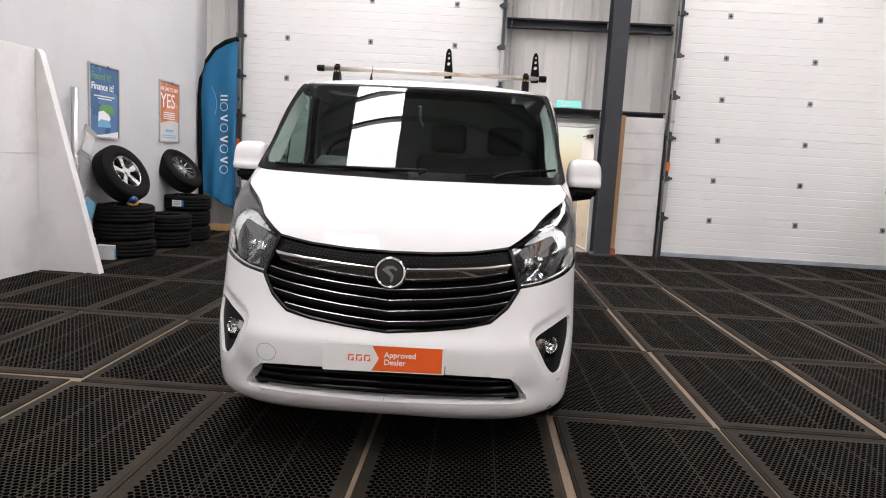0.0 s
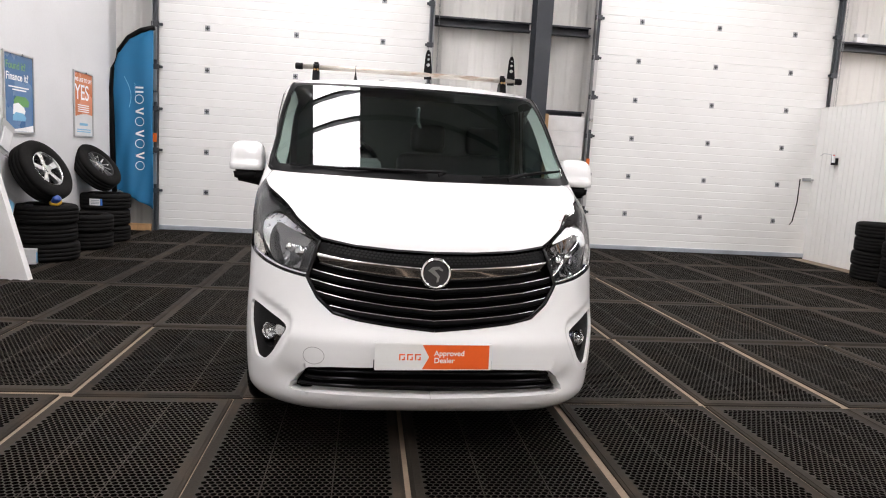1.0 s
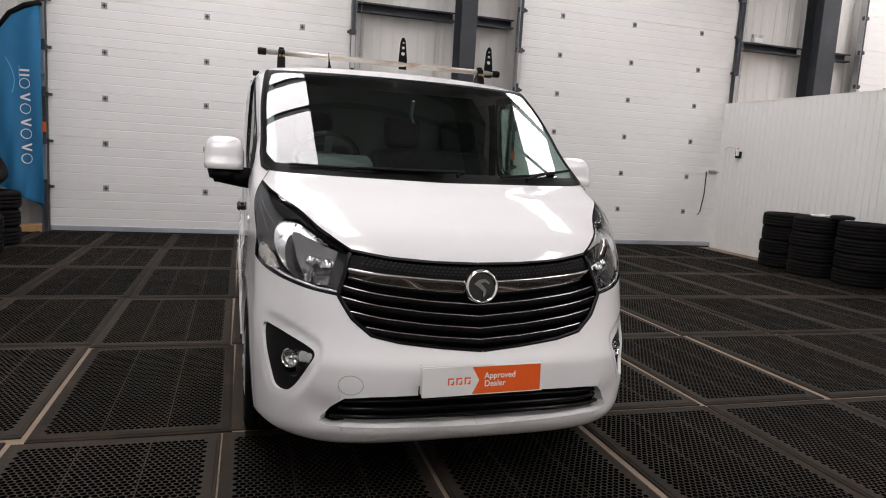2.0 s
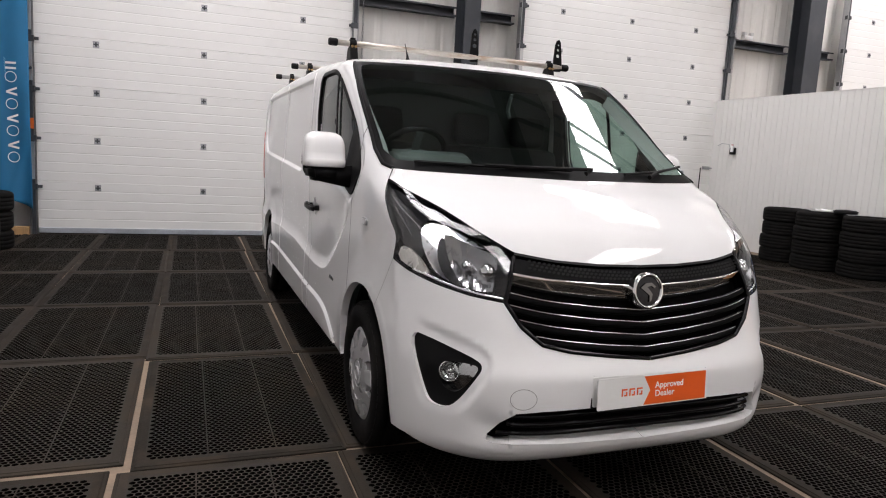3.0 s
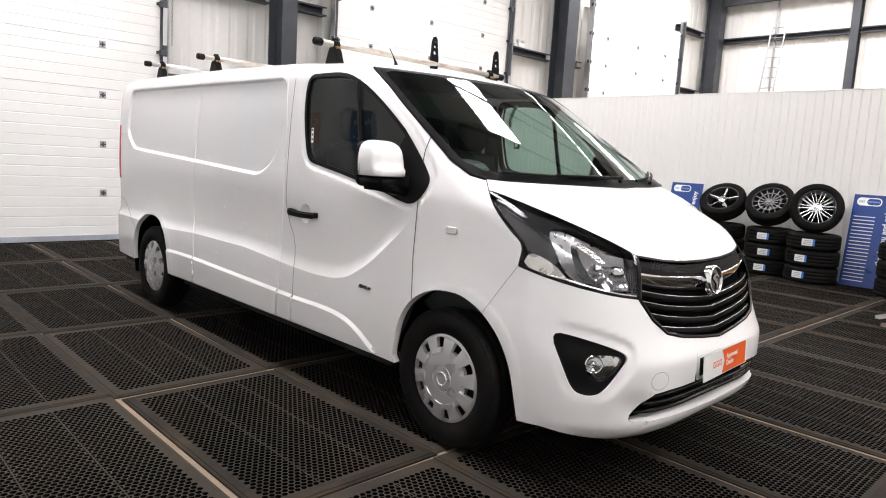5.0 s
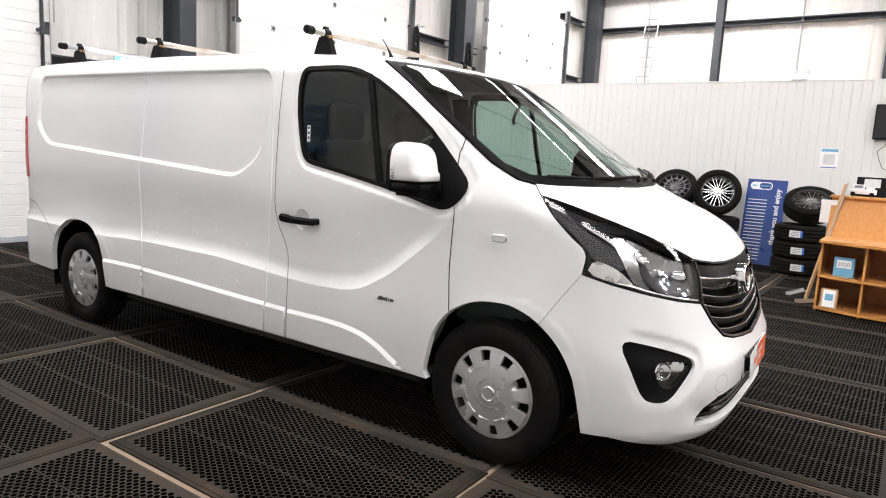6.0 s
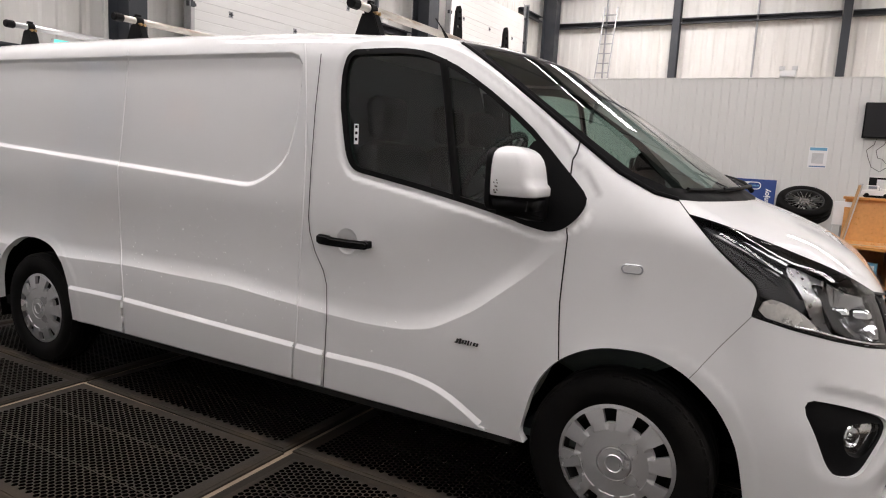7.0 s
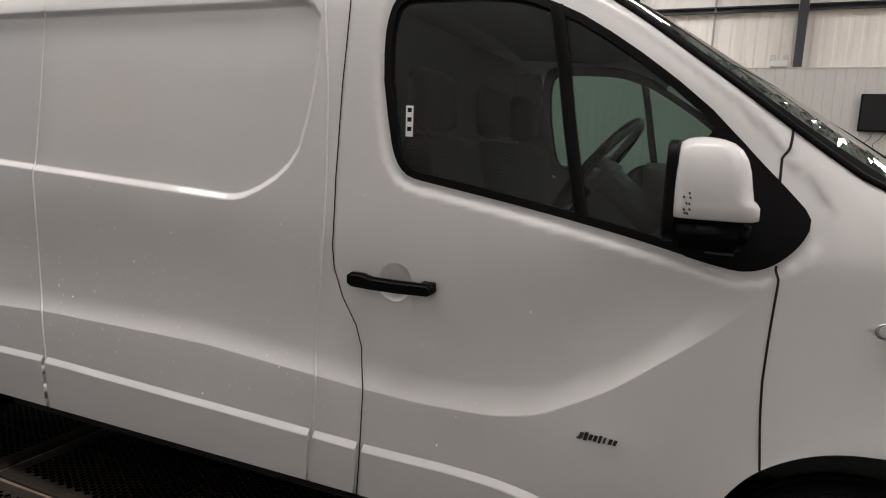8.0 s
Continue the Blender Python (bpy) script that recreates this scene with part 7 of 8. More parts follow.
for k, y in enumerate((-0.03, -0.42, -0.90, -1.34)):
    part("upright", boxes(((-0.10 if k in (0, 3) else -0.20, y - 0.011, 0.0), (0.60, y + 0.011, 0.70)), bevel=0.002), DESK_WOOD, desk)
part("back_panel", boxes(((0.585, -1.34, 0.0), (0.605, -0.03, 0.72)), bevel=0.002), DESK_WOOD, desk)
bm = bmesh.new()
plate(bm, [(0.40, 0.725), (0.62, 0.725), (0.62, 1.10), (0.56, 1.14), (0.50, 1.14)], -1.36, -0.0, "y")
part("front_panel", bm, DESK_WOOD, desk, "tall beech front panel")
part("top_rail", boxes(((0.46, -1.38, 1.14), (0.70, 0.02, 1.165)), bevel=0.004), DESK_WOOD, desk)
D0 = HALL @ pose(4.42, -0.70, 0)
def brochure_box(m, label):
    ob = thing("leaflet_box", label, "box", m)
    part("carton", boxes(((-0.03, -0.09, 0.0), (0.03, 0.09, 0.19)), bevel=0.003), PALE_BLUE, ob, "blue carton")
    part("label_card", boxes(((-0.0315, -0.065, 0.085), (-0.0302, 0.065, 0.165))), PRINT_WHITE, ob, "white card")
    text("lettering", "2020", 0.055, STICK_INK, ob, Matrix.Translation((-0.032, 0.058, 0.105)) @ pose(0, 0, 0, 90, 0, -90), "grey figures")
    return ob
brochure_box(D0 @ pose(-0.06, -0.24, 0.376, 0, 0, -6), "blue carton with a year on the desk shelf")
lf = thing("leaflet_holder", "wooden leaflet holder with a white and blue card on the shelf", "leaflet holder", D0 @ pose(-0.16, -0.15, 0.046) @ pose(0, 0, 0, 0, 12, 0))
part("holder", boxes(((-0.012, -0.075, 0.0), (0.03, 0.075, 0.20)), bevel=0.003), TIMBER, lf)
part("card", boxes(((-0.0145, -0.055, 0.015), (-0.0125, 0.055, 0.185))), PRINT_WHITE, lf, "white card")
part("card_field", boxes(((-0.0157, -0.035, 0.08), (-0.0147, 0.035, 0.145))), PALE_BLUE, lf, "pale blue square")
rul = part("metal_ruler", boxes(((-0.02, -0.30, 0.0), (0.02, 0.30, 0.004)), bevel=0.001), ALUMINIUM, None, "", D0 @ pose(-0.02, -0.38, 0.726, 0, 0, 12))
tagged(rul, "metal ruler lying on the curved worktop", "ruler")
# toy vehicle and photo on the top rail
tv_ = thing("model_truck", "small white model truck on the desk top", "toy truck", D0 @ pose(0.58, -0.26, 1.166) @ pose(0, 0, 0, 0, 0, 4))
part("body", boxes(((-0.04, -0.13, 0.025), (0.04, 0.13, 0.075)), ((-0.038, -0.02, 0.075), (0.038, 0.09, 0.125)), ((-0.03, -0.11, 0.075), (0.03, -0.03, 0.10)), bevel=0.005), PRINT_WHITE, tv_, "white body")
for y in (-0.085, 0.085):
    for x in (-0.042, 0.042):
        part("wheel", tube(bmesh.new(), [(x - 0.008, y, 0.024), (x + 0.008, y, 0.024)], 0.024, 14), BLACK_PLASTIC, tv_, "black wheel")
part("window", boxes(((-0.0395, 0.0, 0.09), (-0.0385, 0.075, 0.118))), STICK_INK, tv_)
pf = thing("picture_frame", "dark framed picture standing on the desk", "picture frame", D0 @ pose(0.66, -0.36, 1.166) @ pose(0, 0, 0, 0, 12, 0))
part("frame", boxes(((-0.008, -0.17, 0.0), (0.008, 0.17, 0.21)), bevel=0.003), BLACK_PLASTIC, pf, "black frame")
part("print", boxes(((-0.0095, -0.05, 0.10), (-0.0082, 0.10, 0.19))), PALE_GREY, pf, "pale print")
# leaning aluminium strip and fallen profile
def leaning(a, b):
    """A pose at a whose z axis points to b."""
    d = (Vector(b) - Vector(a)).normalized()
    return HALL @ Matrix.Translation(a) @ d.to_track_quat("Z", "Y").to_matrix().to_4x4()
STRIP_A, STRIP_B = (4.74, -0.595, 0.012), (4.885, -0.825, 1.31)
ls = thing("leaning_strip", "long aluminium edged strip leaning on the desk", "strip", leaning(STRIP_A, STRIP_B))
part("strip", boxes(((-0.020, -0.008, 0.0), (0.020, 0.008, 1.32)), bevel=0.003), ALUMINIUM, ls)
part("edge", boxes(((-0.018, 0.008, 0.0), (0.018, 0.018, 1.30)), bevel=0.002), TIMBER, ls, "raw timber backing")
tr = thing("brochure_tray", "white plastic brochure tray on the strip beside the desk", "tray", HALL @ pose(4.90, -0.69, 0.0))
part("tray", boxes(((0.0, -0.075, 0.86), (0.018, 0.085, 1.11)), ((0.018, -0.075, 0.86), (0.07, 0.085, 0.878)), ((0.018, -0.075, 0.86), (0.07, -0.062, 1.02)), ((0.018, 0.072, 0.86), (0.07, 0.085, 1.02)), bevel=0.005), PRINT_WHITE, tr)
part("stem", boxes(((0.03, -0.010, 0.0), (0.045, 0.010, 0.86)), bevel=0.003), GALV, tr, "grey steel stem")
for (u, v, r, L) in ((5.22, -0.44, -14, 0.48), (4.69, -0.615, -39, 0.28)):
    tagged(part("metal_offcut", boxes(((-L / 2, -0.025, 0.0), (L / 2, 0.025, 0.012)), ((-L / 2, 0.012, 0.0), (L / 2, 0.025, 0.035)), bevel=0.003), ALUMINIUM, None, "", HALL @ pose(u, v, 0.001, 0, 0, r)), "short aluminium offcut lying on the mats", "metal offcut", "offcuts")


# ---- on the partition: screen, notice, sockets ----
tv = thing("wall_screen", "black switched-off flat screen on the partition", "television", HALL @ pose(7.56, -1.25, 2.115))
part("casing", boxes(((-0.03, -0.43, -0.235), (0.03, 0.43, 0.235)), bevel=0.008), BLACK_PLASTIC, tv)
part("display", boxes(((-0.0325, -0.415, -0.215), (-0.0305, 0.415, 0.222))), DARK_SCREEN, tv, "dark glass")
part("bracket", boxes(((0.028, -0.12, -0.12), (0.042, 0.12, 0.12))), STEEL, tv)
nt_ = thing("notice", "white notice with blue bands in a clear sleeve", "notice", HALL @ pose(7.594, -0.335, 1.595))
part("sleeve", boxes(((-0.004, -0.115, -0.145), (0.002, 0.115, 0.145)), bevel=0.001), PRINT_WHITE, nt_)
part("band", boxes(((-0.0052, -0.105, 0.095), (-0.0042, 0.105, 0.135))), PALE_BLUE, nt_, "blue heading band")
part("band", boxes(((-0.0052, -0.105, -0.132), (-0.0042, 0.095, -0.118))), POSTER_BLUE, nt_, "blue foot band")
part("grey_field", boxes(((-0.0052, -0.072, -0.085), (-0.0042, 0.072, 0.060))), PALE_GREY, nt_, "grey square")
so = thing("socket_plate", "white double socket plate with black plugs", "socket", HALL @ pose(7.594, -1.23, 1.67))
part("plate", boxes(((-0.010, -0.075, -0.043), (0.004, 0.075, 0.043)), bevel=0.003), PRINT_WHITE, so)
for y in (-0.035, 0.035):
    part("plug", boxes(((-0.05, y - 0.022, -0.025), (-0.010, y + 0.022, 0.020)), bevel=0.008), BLACK_PLASTIC, so, "black plug")
for k, sh in enumerate((0.0, 0.11)):
    pts = [(7.57, -1.00 - 1.2 * sh, 1.88), (7.575, -0.98 - sh, 1.80), (7.57, -0.90 - sh, 1.72), (7.575, -0.93 - sh, 1.62), (7.57, -0.98 - sh, 1.50 + sh), (7.575, -1.08 - sh * 0.6, 1.44 + sh), (7.57, -1.18 - sh * 0.2, 1.52 + sh), (7.55, -1.205 - 0.5 * sh, 1.66)]
    tagged(part("power_cable", tube(bmesh.new(), pts, 0.004, 6), BLACK_PLASTIC, None, "", HALL, True), "thin black cable hanging below the screen", "cable", "screen cables")
el = thing("emergency_light", "white twin-spot emergency light on the partition top", "emergency light", HALL @ pose(7.62, 0.17, 2.694))
part("case", boxes(((-0.05, -0.10, 0.0), (0.05, 0.10, 0.09)), bevel=0.008), PRINT_WHITE, el)
for y in (-0.08, 0.08):
    part("spot", boxes(((-0.045, y - 0.035, 0.09), (0.03, y + 0.035, 0.15)), bevel=0.008), PALE_GREY, el, "grey lamp head")
el2 = copy_thing(el, HALL @ pose(8.28, V0 + 0.16, 3.89, 0, 0, 90))
wb = thing("wall_control", "small black and white control box with a cable", "control box", HALL @ pose(7.59, 6.95, 1.75))
part("case", boxes(((-0.06, -0.05, -0.06), (0.006, 0.05, 0.06)), bevel=0.006), BLACK_PLASTIC, wb)
part("cover", boxes(((-0.085, -0.055, -0.02), (-0.058, 0.0, 0.10)), bevel=0.004), PRINT_WHITE, wb, "white cover")
part("button", boxes(((-0.08, -0.035, 0.10), (-0.055, -0.01, 0.115))), RED_LENS, wb, "red button")
part("cable", tube(bmesh.new(), [(-0.03, 0.05, 0.0), (-0.03, 0.10, 0.12), (-0.02, 0.3, 0.14), (0.0, 0.42, 0.10)], 0.006, 6), GALV, wb)


# ---- far bay: ladder ----
ld = thing("ladder", "grey aluminium ladder leaning on the gable rail", "ladder", HALL @ pose(15.6, 5.68, -0.014) @ pose(0, 0, 0, 0, 12.5, 0))
for y in (-0.19, 0.19):
    part("stile", boxes(((-0.03, y - 0.012, 0.0), (0.03, y + 0.012, 6.0)), bevel=0.004), GALV, ld)
for k in range(20):
    part("rung", tube(bmesh.new(), [(0, -0.19, 0.25 + 0.29 * k), (0, 0.19, 0.25 + 0.29 * k)], 0.016, 8), GALV, ld)


# ---- left wall: posters, boards, stand, flag ----
def poster(v, w, h, z, field, label):
    ob = thing("poster", label, "poster", HALL @ pose(U_LEFT + 0.002, v, z), "framed posters")
    f = 0.022
    part("frame", boxes(((0.0, -w / 2, 0.0), (0.022, -w / 2 + f, h)), ((0.0, w / 2 - f, 0.0), (0.022, w / 2, h)), ((0.0, -w / 2 + f, 0.0), (0.022, w / 2 - f, f)), ((0.0, -w / 2 + f, h - f), (0.022, w / 2 - f, h)), bevel=0.002), ALUMINIUM, ob, "snap-in aluminium frame")
    part("sheet", boxes(((0.0, -w / 2 + f, f), (0.008, w / 2 - f, h - f))), field, ob, "printed sheet")
    return ob
FACE = Matrix.Translation((0.0088, 0, 0)) @ pose(0, 0, 0, 90, 0, 90)
po = poster(4.285, 0.66, 0.88, 1.415, POSTER_BLUE, "blue framed poster about finance on the white wall")
text("lettering", "Found it?", 0.115, GREEN_PRINT, po, FACE @ pose(-0.27, 0.70, 0), "green words", bold=0.001)
text("lettering", "Finance it?", 0.115, PRINT_WHITE, po, FACE @ pose(-0.27, 0.58, 0), "white words", bold=0.002)
bm = bmesh.new()
for k, (a, b, z) in enumerate(((-0.22, 0.22, 0.500), (-0.14, 0.16, 0.470))):
    plate(bm, [(a, z), (b, z), (b, z + 0.014), (a, z + 0.014)], 0.0, 0.001)
part("small_print", bm, PRINT_WHITE, po, "white small print", FACE)
bm = bmesh.new()
plate(bm, [(-0.10, 0.30), (0.20, 0.30), (0.22, 0.36), (0.14, 0.41), (-0.06, 0.41), (-0.12, 0.36)], 0.0, 0.001)
part("green_vehicle_shape", bm, GREEN_PRINT, po, "green vehicle shape", FACE)
bm = bmesh.new()
plate(bm, [(-0.14, 0.21), (0.10, 0.21), (0.13, 0.25), (0.10, 0.29), (-0.02, 0.34), (-0.13, 0.32)], 0.001, 0.002)
part("white_vehicle_shape", bm, PRINT_WHITE, po, "white vehicle shape", FACE)
bm = bmesh.new()
plate(bm, [(-0.15, 0.14), (0.12, 0.14), (0.14, 0.18), (0.08, 0.225), (-0.08, 0.235), (-0.15, 0.19)], 0.002, 0.003)
part("blue_vehicle_shape", bm, PALE_BLUE, po, "pale blue vehicle shape", FACE)
bm = bmesh.new()
plate(bm, [(-0.305, 0.025), (0.305, 0.025), (0.305, 0.10)] + [(0.305 - 0.61 * k / 8, 0.10 - 0.06 * math.sin(math.pi * k / 16)) for k in range(1, 9)], 0.0, 0.001)
part("foot_field", bm, PRINT_WHITE, po, "white foot of the sheet", FACE)
po = poster(5.98, 0.62, 0.875, 1.425, POSTER_ORANGE, "orange and white framed poster on the white wall")
text("lettering", "WE LIKE TO SAY", 0.074, PRINT_WHITE, po, FACE @ pose(-0.275, 0.735, 0), "white words", bold=0.001)
text("lettering", "YES", 0.285, PRINT_WHITE, po, FACE @ pose(-0.265, 0.50, 0), "large white word", bold=0.002)
bm = bmesh.new()
for k in range(4):
    plate(bm, [(-0.18, 0.335 + 0.028 * k), (0.18, 0.335 + 0.028 * k), (0.18, 0.348 + 0.028 * k), (-0.18, 0.348 + 0.028 * k)], 0.0, 0.001)
part("small_print", bm, PRINT_WHITE, po, "white small print", FACE)
bm = bmesh.new()
plate(bm, [(-0.288, 0.022), (0.288, 0.022), (0.288, 0.30), (0.10, 0.315), (-0.10, 0.30), (-0.288, 0.265)], 0.0, 0.001)
part("foot_field", bm, PALE_GREY, po, "pale foot of the sheet", FACE)
bm = bmesh.new()
plate(bm, rounded(0.26, 0.035, 0.015, cx=0.0, cy=0.17), 0.001, 0.002)
plate(bm, rounded(0.44, 0.014, 0.006, cx=0.0, cy=0.10), 0.001, 0.002)
plate(bm, rounded(0.44, 0.014, 0.006, cx=0.0, cy=0.07), 0.001, 0.002)
part("logo_shape", bm, PALE_BLUE, po, "blue mark", FACE)

# tall white board leaning by its long edge against the wall
bd = thing("wall_board", "tall white tapering board on the wall", "board", HALL @ pose(U_LEFT, 0, 0), "white boards")
bm = bmesh.new()
plate(bm, [(0.002, -0.012), (0.60, -0.012), (0.05, 2.28), (0.002, 2.28)], 3.03, 3.06, "y")
bmesh.ops.bevel(bm, geom=bm.edges[:], offset=0.003, segments=1, affect="EDGES")
part("board", bm, BOARD_WHITE, bd, "white painted face")
bm = bmesh.new()
plate(bm, [(0.60, -0.012), (0.68, -0.012), (0.085, 2.24), (0.05, 2.28)], 3.00, 3.09, "y")
part("edge_batten", bm, BOARD_WHITE, bd, "white edge batten")
bm = bmesh.new()
plate(bm, [(0.595, -0.013), (0.66, -0.013), (0.62, 0.20), (0.595, 0.20)], 3.062, 3.10, "y")
part("timber_foot", bm, TIMBER, bd, "bare timber foot")
bd2 = thing("wall_lining", "flat white painted lining board on the lower wall", "board", HALL @ pose(U_LEFT, 0, 0), "white boards")
part("board", boxes(((0.0005, -1.2, -0.012), (0.02, 3.028, 1.22)), bevel=0.003), BOARD_WHITE, bd2)
part("board_upper", boxes(((0.0005, -1.2, 1.226), (0.018, 3.028, 2.28)), bevel=0.003), BOARD_WHITE, bd2)
# brochure stand
st = thing("brochure_stand", "silver post brochure stand with two grey trays", "brochure stand", HALL @ pose(-4.14, 3.56, 0))
part("post", tube(bmesh.new(), [(0, 0, 0.0), (0, 0, 1.96)], 0.038, 20), ALUMINIUM, st, "round silver post", None, True)
part("foot", boxes(((-0.14, -0.18, -0.001), (0.14, 0.18, 0.015)), bevel=0.004), GALV, st)
for z in (1.36, 0.62):
    bm = bmesh.new()
    plate(bm, [(0.04, -0.10), (0.058, -0.11), (0.058, 0.24), (0.04, 0.24)], 0.02, 0.26, "y")
    part("tray", bm, ALUMINIUM, st, "grey sloping tray", Matrix.Translation((0, 0, z)) @ pose(0, 0, 0, -26, 0, 0))
    part("leaflet_block", boxes(((0.060, 0.05, -0.06), (0.074, 0.22, 0.16)), bevel=0.004), PALE_GREY if z > 1 else PALE_BLUE, st, "", Matrix.Translation((0, 0, z)) @ pose(0, 0, 0, -26, 0, 0))
bx = thing("supply_box", "small blue and white carton on the floor", "box", HALL @ pose(-4.02, 4.00, -0.001, 0, 0, 12))
part("carton", boxes(((-0.10, -0.13, 0.0), (0.10, 0.13, 0.17)), bevel=0.004), PALE_GREY, bx)
part("blue_band", boxes(((0.1003, -0.125, 0.02), (0.1015, 0.125, 0.13))), PALE_BLUE, bx, "pale blue side print")
rb = thing("rag", "yellow and blue cloth tucked under the wheel", "rag", HALL @ pose(-3.78, 4.12, h1 + 0.0))
bm = bmesh.new()
bmesh.ops.create_uvsphere(bm, u_segments=14, v_segments=8, radius=0.5, matrix=Matrix.Diagonal((0.12, 0.16, 0.10, 1)))
for v in bm.verts:
    v.co += 0.02 * noise.noise_vector(v.co * 14)
    v.co.z = max(v.co.z, -0.03) + 0.03
part("cloth", bm, mat("yellow cloth", (0.6, 0.38, 0.03), 0.8), rb, "yellow cloth", None, True)
bm = bmesh.new()
bmesh.ops.create_uvsphere(bm, u_segments=12, v_segments=8, radius=0.5, matrix=Matrix.Translation((0.03, -0.05, 0.07)) @ Matrix.Diagonal((0.08, 0.10, 0.10, 1)))
for v in bm.verts:
    v.co += 0.02 * noise.noise_vector(v.co * 16)
part("blue_cloth", bm, BLUE_SIGN, rb, "blue cloth", None, True)

# feather flag in the corner
fl = thing("feather_flag", "tall blue feather flag with white print on a black pole", "flag", HALL @ pose(0, 7.28, 0))
pole = [(-3.98, 0.0, 0.0), (-4.30, 0.0, 0.55), (-4.33, 0.0, 1.4), (-4.335, 0.0, 2.2), (-4.31, 0.0, 2.50), (-4.22, 0.0, 2.78), (-4.08, 0.0, 2.98), (-3.90, 0.0, 3.10), (-3.70, 0.0, 3.16)]
part("pole", tube(bmesh.new(), pole[1:], [0.02, 0.02, 0.018, 0.016, 0.014, 0.012, 0.010, 0.008], 8), BLACK_PLASTIC, fl, "black bent pole", None, True)
part("sleeve", tube(bmesh.new(), [(a + 0.012, b - 0.004, c) for a, b, c in pole[1:]], 0.042, 8), SEAL, fl, "black pole sleeve", None, True)
def flag_at(a, b):
    """a along the cloth from the pole, b up; the hem swings down to the foot."""
    z = 0.42 + b * 2.74
    left = float(np.interp(z, [0.42, 0.55, 2.2, 2.5, 2.78, 2.98, 3.10, 3.16], [-4.27, -4.28, -4.315, -4.29, -4.20, -4.06, -3.88, -3.70]))
    right = -3.70
    zz = z + (0.30 * (1 - a) - 0.06 if b < 0.08 else 0.0) * (1 - b / 0.08 if b < 0.08 else 0)
    fold = 0.030 * math.sin(a * 9 + b * 5) * (0.3 + 0.7 * (1 - b)) + 0.02 * math.sin(a * 17 - b * 11) * (1 - b) ** 2
    return (left + (right - left) * a, fold - 0.02, zz)
bm = bmesh.new()
N, M = 26, 60
gridv = [[bm.verts.new(flag_at(i / N, j / M)) for i in range(N + 1)] for j in range(M + 1)]
for j in range(M):
    for i in range(N):
        bm.faces.new((gridv[j][i], gridv[j][i + 1], gridv[j + 1][i + 1], gridv[j + 1][i]))
cloth = part("cloth", bm, FLAG_BLUE, fl, "blue cloth", None, True)
sd = cloth.modifiers.new("thickness", "SOLIDIFY")
sd.thickness = 0.003
def on_flag(shapes):
    bm = bmesh.new()
    for pts in shapes:
        bm.faces.new([bm.verts.new(Vector(flag_at(a, b)) + Vector((0, -0.006, 0))) for a, b in pts])
    return bm
def ring_mark(a, b, ra, rb, w=0.016, n=14):
    """A thin ring on the cloth."""
    pt = [(math.cos(2 * math.pi * k / n), math.sin(2 * math.pi * k / n)) for k in range(n + 1)]
    return [[(a + ra * c0, b + rb * s0), (a + ra * c1, b + rb * s1), (a + (ra - w) * c1, b + (rb - w * 0.25) * s1), (a + (ra - w) * c0, b + (rb - w * 0.25) * s0)] for (c0, s0), (c1, s1) in zip(pt, pt[1:])]
def stroke(a0, b0, a1, b1, w=0.005):
    return [[(a0, b0 - w), (a1, b1 - w), (a1, b1 + w), (a0, b0 + w)]]
marks = []
for k in range(3):
    marks += ring_mark(0.66, 0.225 + 0.125 * k, 0.115, 0.026)
    marks += stroke(0.56, 0.280 + 0.125 * k, 0.77, 0.268 + 0.125 * k) + stroke(0.56, 0.280 + 0.125 * k, 0.77, 0.300 + 0.125 * k)
marks += ring_mark(0.66, 0.60, 0.115, 0.026) + stroke(0.56, 0.640, 0.77, 0.640) + stroke(0.56, 0.664, 0.77, 0.664)
part("cloth_print", on_flag(marks), PRINT_WHITE, fl, "white print up the cloth")
arc = [(0.40 + 0.10 * math.sin(math.pi * k / 12) - 0.12 * k / 12, 0.55 + 0.17 * k / 12) for k in range(13)]
part("logo_outline", on_flag([[arc[k], (arc[k][0] + 0.014, arc[k][1]), (arc[k + 1][0] + 0.014, arc[k + 1][1]), arc[k + 1]] for k in range(12)] + [[(0.56, 0.58 + 0.012 * k), (0.575, 0.58 + 0.012 * k), (0.57 - 0.004 * k, 0.592 + 0.012 * k), (0.555 - 0.004 * k, 0.592 + 0.012 * k)] for k in range(9)]), PALE_BLUE, fl, "pale outline")
part("base", boxes(((-4.42, -0.16, -0.014), (-4.18, 0.16, 0.03)), bevel=0.01), BLACK_PLASTIC, fl, "black weighted base")
part("base_spike", tube(bmesh.new(), [(-4.30, 0, 0.02), (-4.30, 0, 0.6)], 0.016, 8), STEEL, fl)
tagged(part("timber_plank", boxes(((-4.40, -0.05, -0.014), (-3.78, 0.05, 0.10)), bevel=0.004), TIMBER, None, "", HALL @ pose(0, 7.46, 0)), "raw timber plank at the foot of the wall", "plank")


# ---- bay with the side door ----
sd_frame = structure("door_frame", boxes(((1.44, V0 + 0.16, -0.013), (1.50, V0 + 0.30, 2.12)), ((2.24, V0 + 0.16, -0.013), (2.285, V0 + 0.30, 2.12)), ((1.50, V0 + 0.16, 2.06), (2.24, V0 + 0.30, 2.12)), bevel=0.003), PRINT_WHITE, "white side door frame", "door frame")
leaf = thing("door_1", "white side door standing open", "door", HALL @ pose(2.25, V0 + 0.16, 0, 0, 0, 98), "", "structure")
part("leaf", boxes(((-0.0, -0.022, 0.01), (0.74, 0.022, 2.05)), bevel=0.003), PANEL_WHITE, leaf, "white flush leaf")
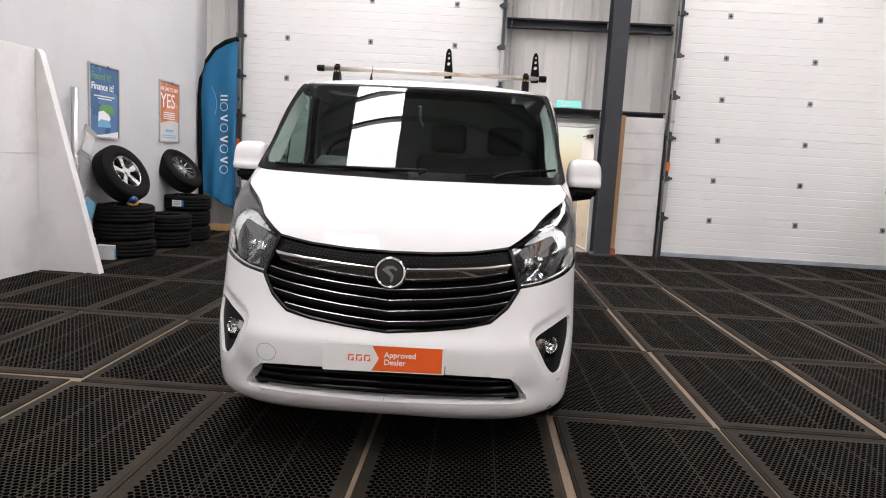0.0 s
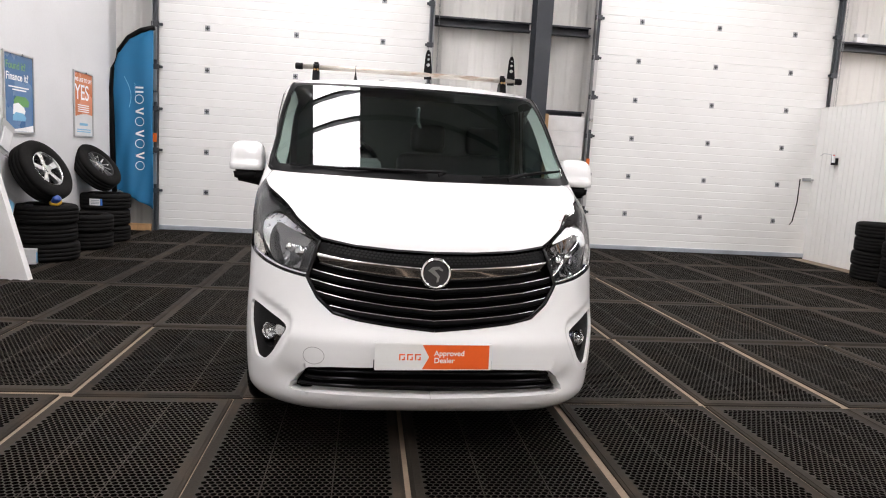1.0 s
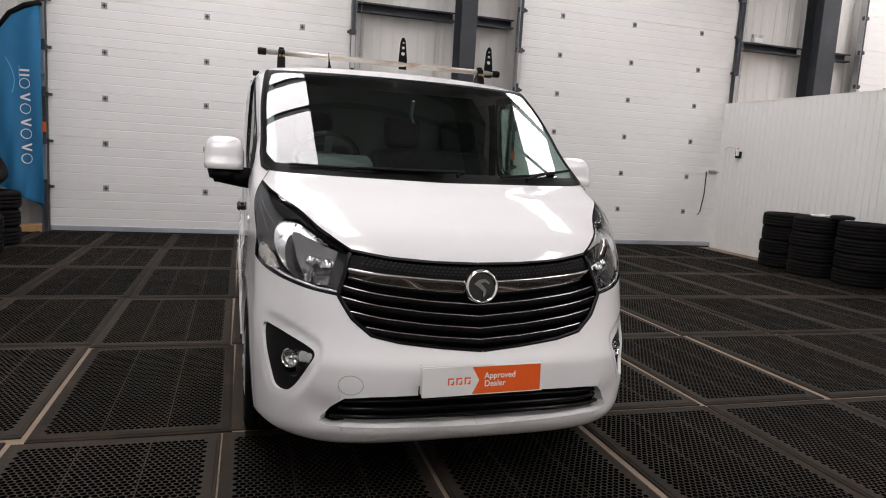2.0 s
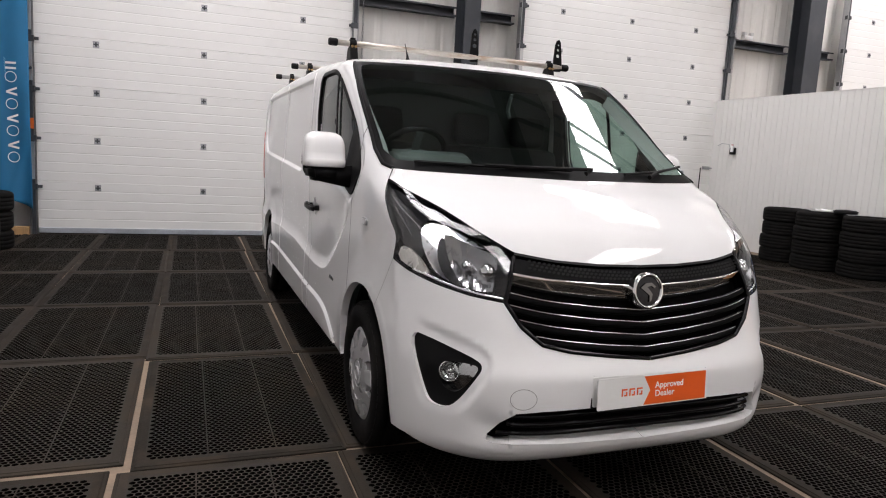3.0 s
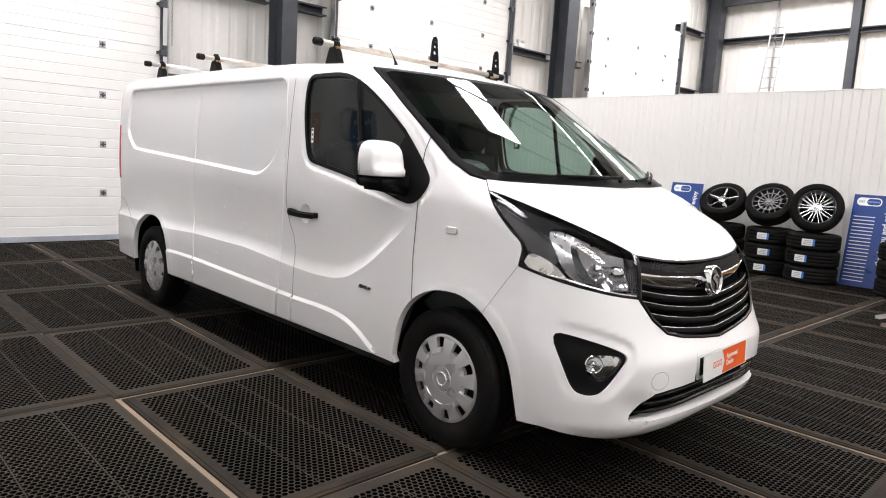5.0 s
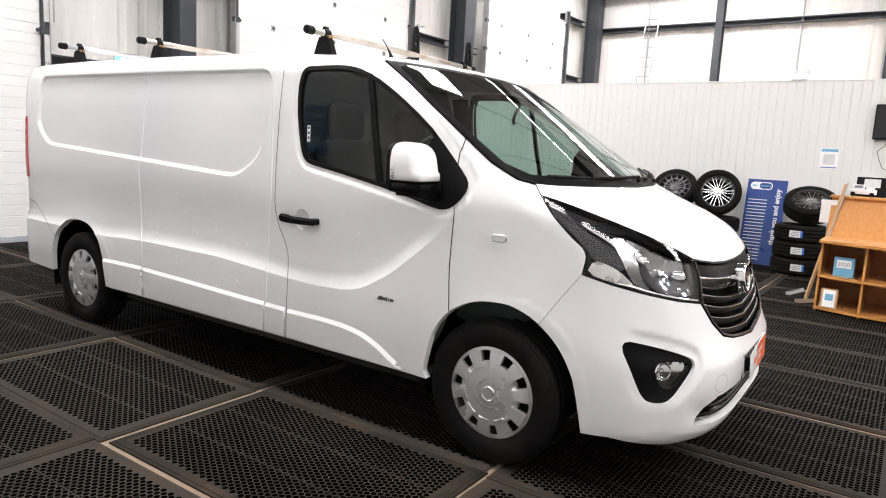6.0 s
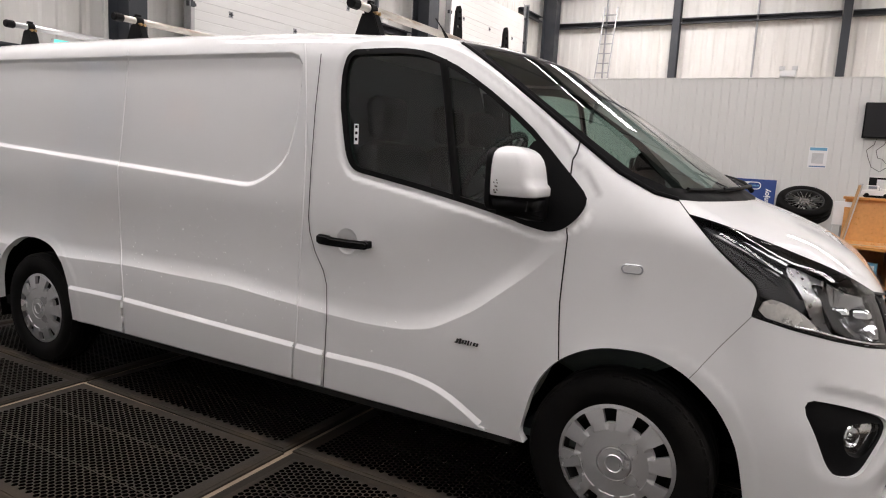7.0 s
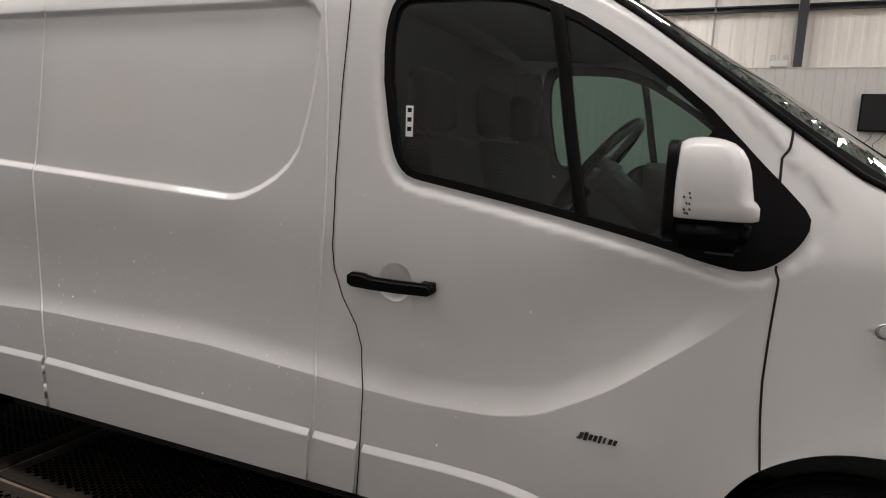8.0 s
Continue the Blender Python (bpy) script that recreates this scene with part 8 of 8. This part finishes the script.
part("kick_plate", boxes(((0.04, 0.0225, 0.04), (0.70, 0.025, 0.95)), bevel=0.001), ALUMINIUM, leaf, "grey kick plate")
part("door_closer", boxes(((0.10, 0.022, 1.90), (0.34, 0.07, 1.96)), bevel=0.005), BLACK_PLASTIC, leaf, "dark overhead closer")
part("closer_arm", boxes(((0.30, 0.05, 1.93), (0.58, 0.065, 1.945))), STEEL, leaf)
ex = thing("exit_sign", "green and white illuminated exit sign above the side door", "exit sign", HALL @ pose(1.74, V0 + 0.08, 2.365))
part("case", boxes(((-0.20, 0.0, 0.0), (0.20, 0.06, 0.11)), bevel=0.004), PRINT_WHITE, ex)
part("face", boxes(((-0.195, -0.003, 0.006), (0.195, 0.0, 0.104))), glow("exit sign green", (0.10, 0.60, 0.50), 1.3), ex, "green lit face")
for x in (-0.09, 0.0, 0.12):
    part("symbol", boxes(((x - 0.035, -0.0045, 0.028), (x + 0.035, -0.0032, 0.082))), PRINT_WHITE, ex, "white symbol")
blk = structure("wall_plank_lining", boxes(((2.66, V0 + 0.02, -0.013), (3.31, V0 + 0.10, 2.26))), WALL_WHITE, "backing of the white plank lining", "wall")
for k in range(9):
    z0 = 0.0 + 0.2505 * k
    part("plank", boxes(((2.665, V0 - 0.004, z0), (3.305, V0 + 0.018, z0 + 0.244)), bevel=0.004), BOARD_WHITE, blk)
tp = thing("timber_post", "raw timber post beside the steel column", "timber post", HALL @ pose(2.605, V0 - 0.04, 0))
part("post", boxes(((-0.048, -0.045, 0.10), (0.048, 0.045, 1.20)), ((-0.044, -0.043, 1.204), (0.050, 0.047, 2.27)), bevel=0.004), TIMBER, tp)
bk = part("brick", boxes(((-0.055, -0.10, -0.013), (0.055, 0.10, 0.095)), bevel=0.004), mat("red brick", (0.42, 0.12, 0.05), 0.85, var=0.2, fine=60, bump=0.4), None, "", HALL @ pose(2.605, V0 - 0.04, 0))
tagged(bk, "perforated red brick under the timber post", "brick")
chain = []
for u, z0 in ((0.72, 2.75), (7.84, 2.7)):
    bm = bmesh.new()
    for k in range(75):
        zc = z0 + 0.06 * k
        tube(bm, [(0.010 * math.cos(a) if k % 2 else 0, 0 if k % 2 else 0.010 * math.cos(a), zc + 0.028 * math.sin(a)) for a in [2 * math.pi * q / 8 for q in range(8)]], 0.004, 4, closed=True)
    tagged(part("hoist_chain", bm, GALV, None, "", HALL @ pose(u, V0 - 0.02, 0)), "thin galvanised door hoist chain hanging by the track", "chain", "hoist chains")
rt = structure("wall_right_return", boxes(((7.60, 7.42, -0.013), (7.72, V0 + 0.3, 2.69))), PANEL_WHITE, "white end of the partition", "wall")
bl_ = thing("door_bolt", "galvanised slide bolt with a padlock eye on the big door", "bolt", HALL @ pose(7.50, V0 - 0.012, 1.42))
part("plate", boxes(((-0.10, -0.01, -0.03), (0.06, 0.008, 0.03)), bevel=0.003), GALV, bl_)
part("rod", tube(bmesh.new(), [(-0.09, -0.02, 0), (0.16, -0.02, 0)], 0.012, 10), GALV, bl_)
cord = part("pull_cord", tube(bmesh.new(), [(7.35, V0 - 0.02, 1.42), (7.34, V0 - 0.03, 1.0), (7.29, V0 - 0.03, 0.66), (7.25, V0 - 0.02, 0.60)], 0.010, 6), SEAL, None, "", HALL, True)
tagged(cord, "black pull cord hanging on the big door", "cord")
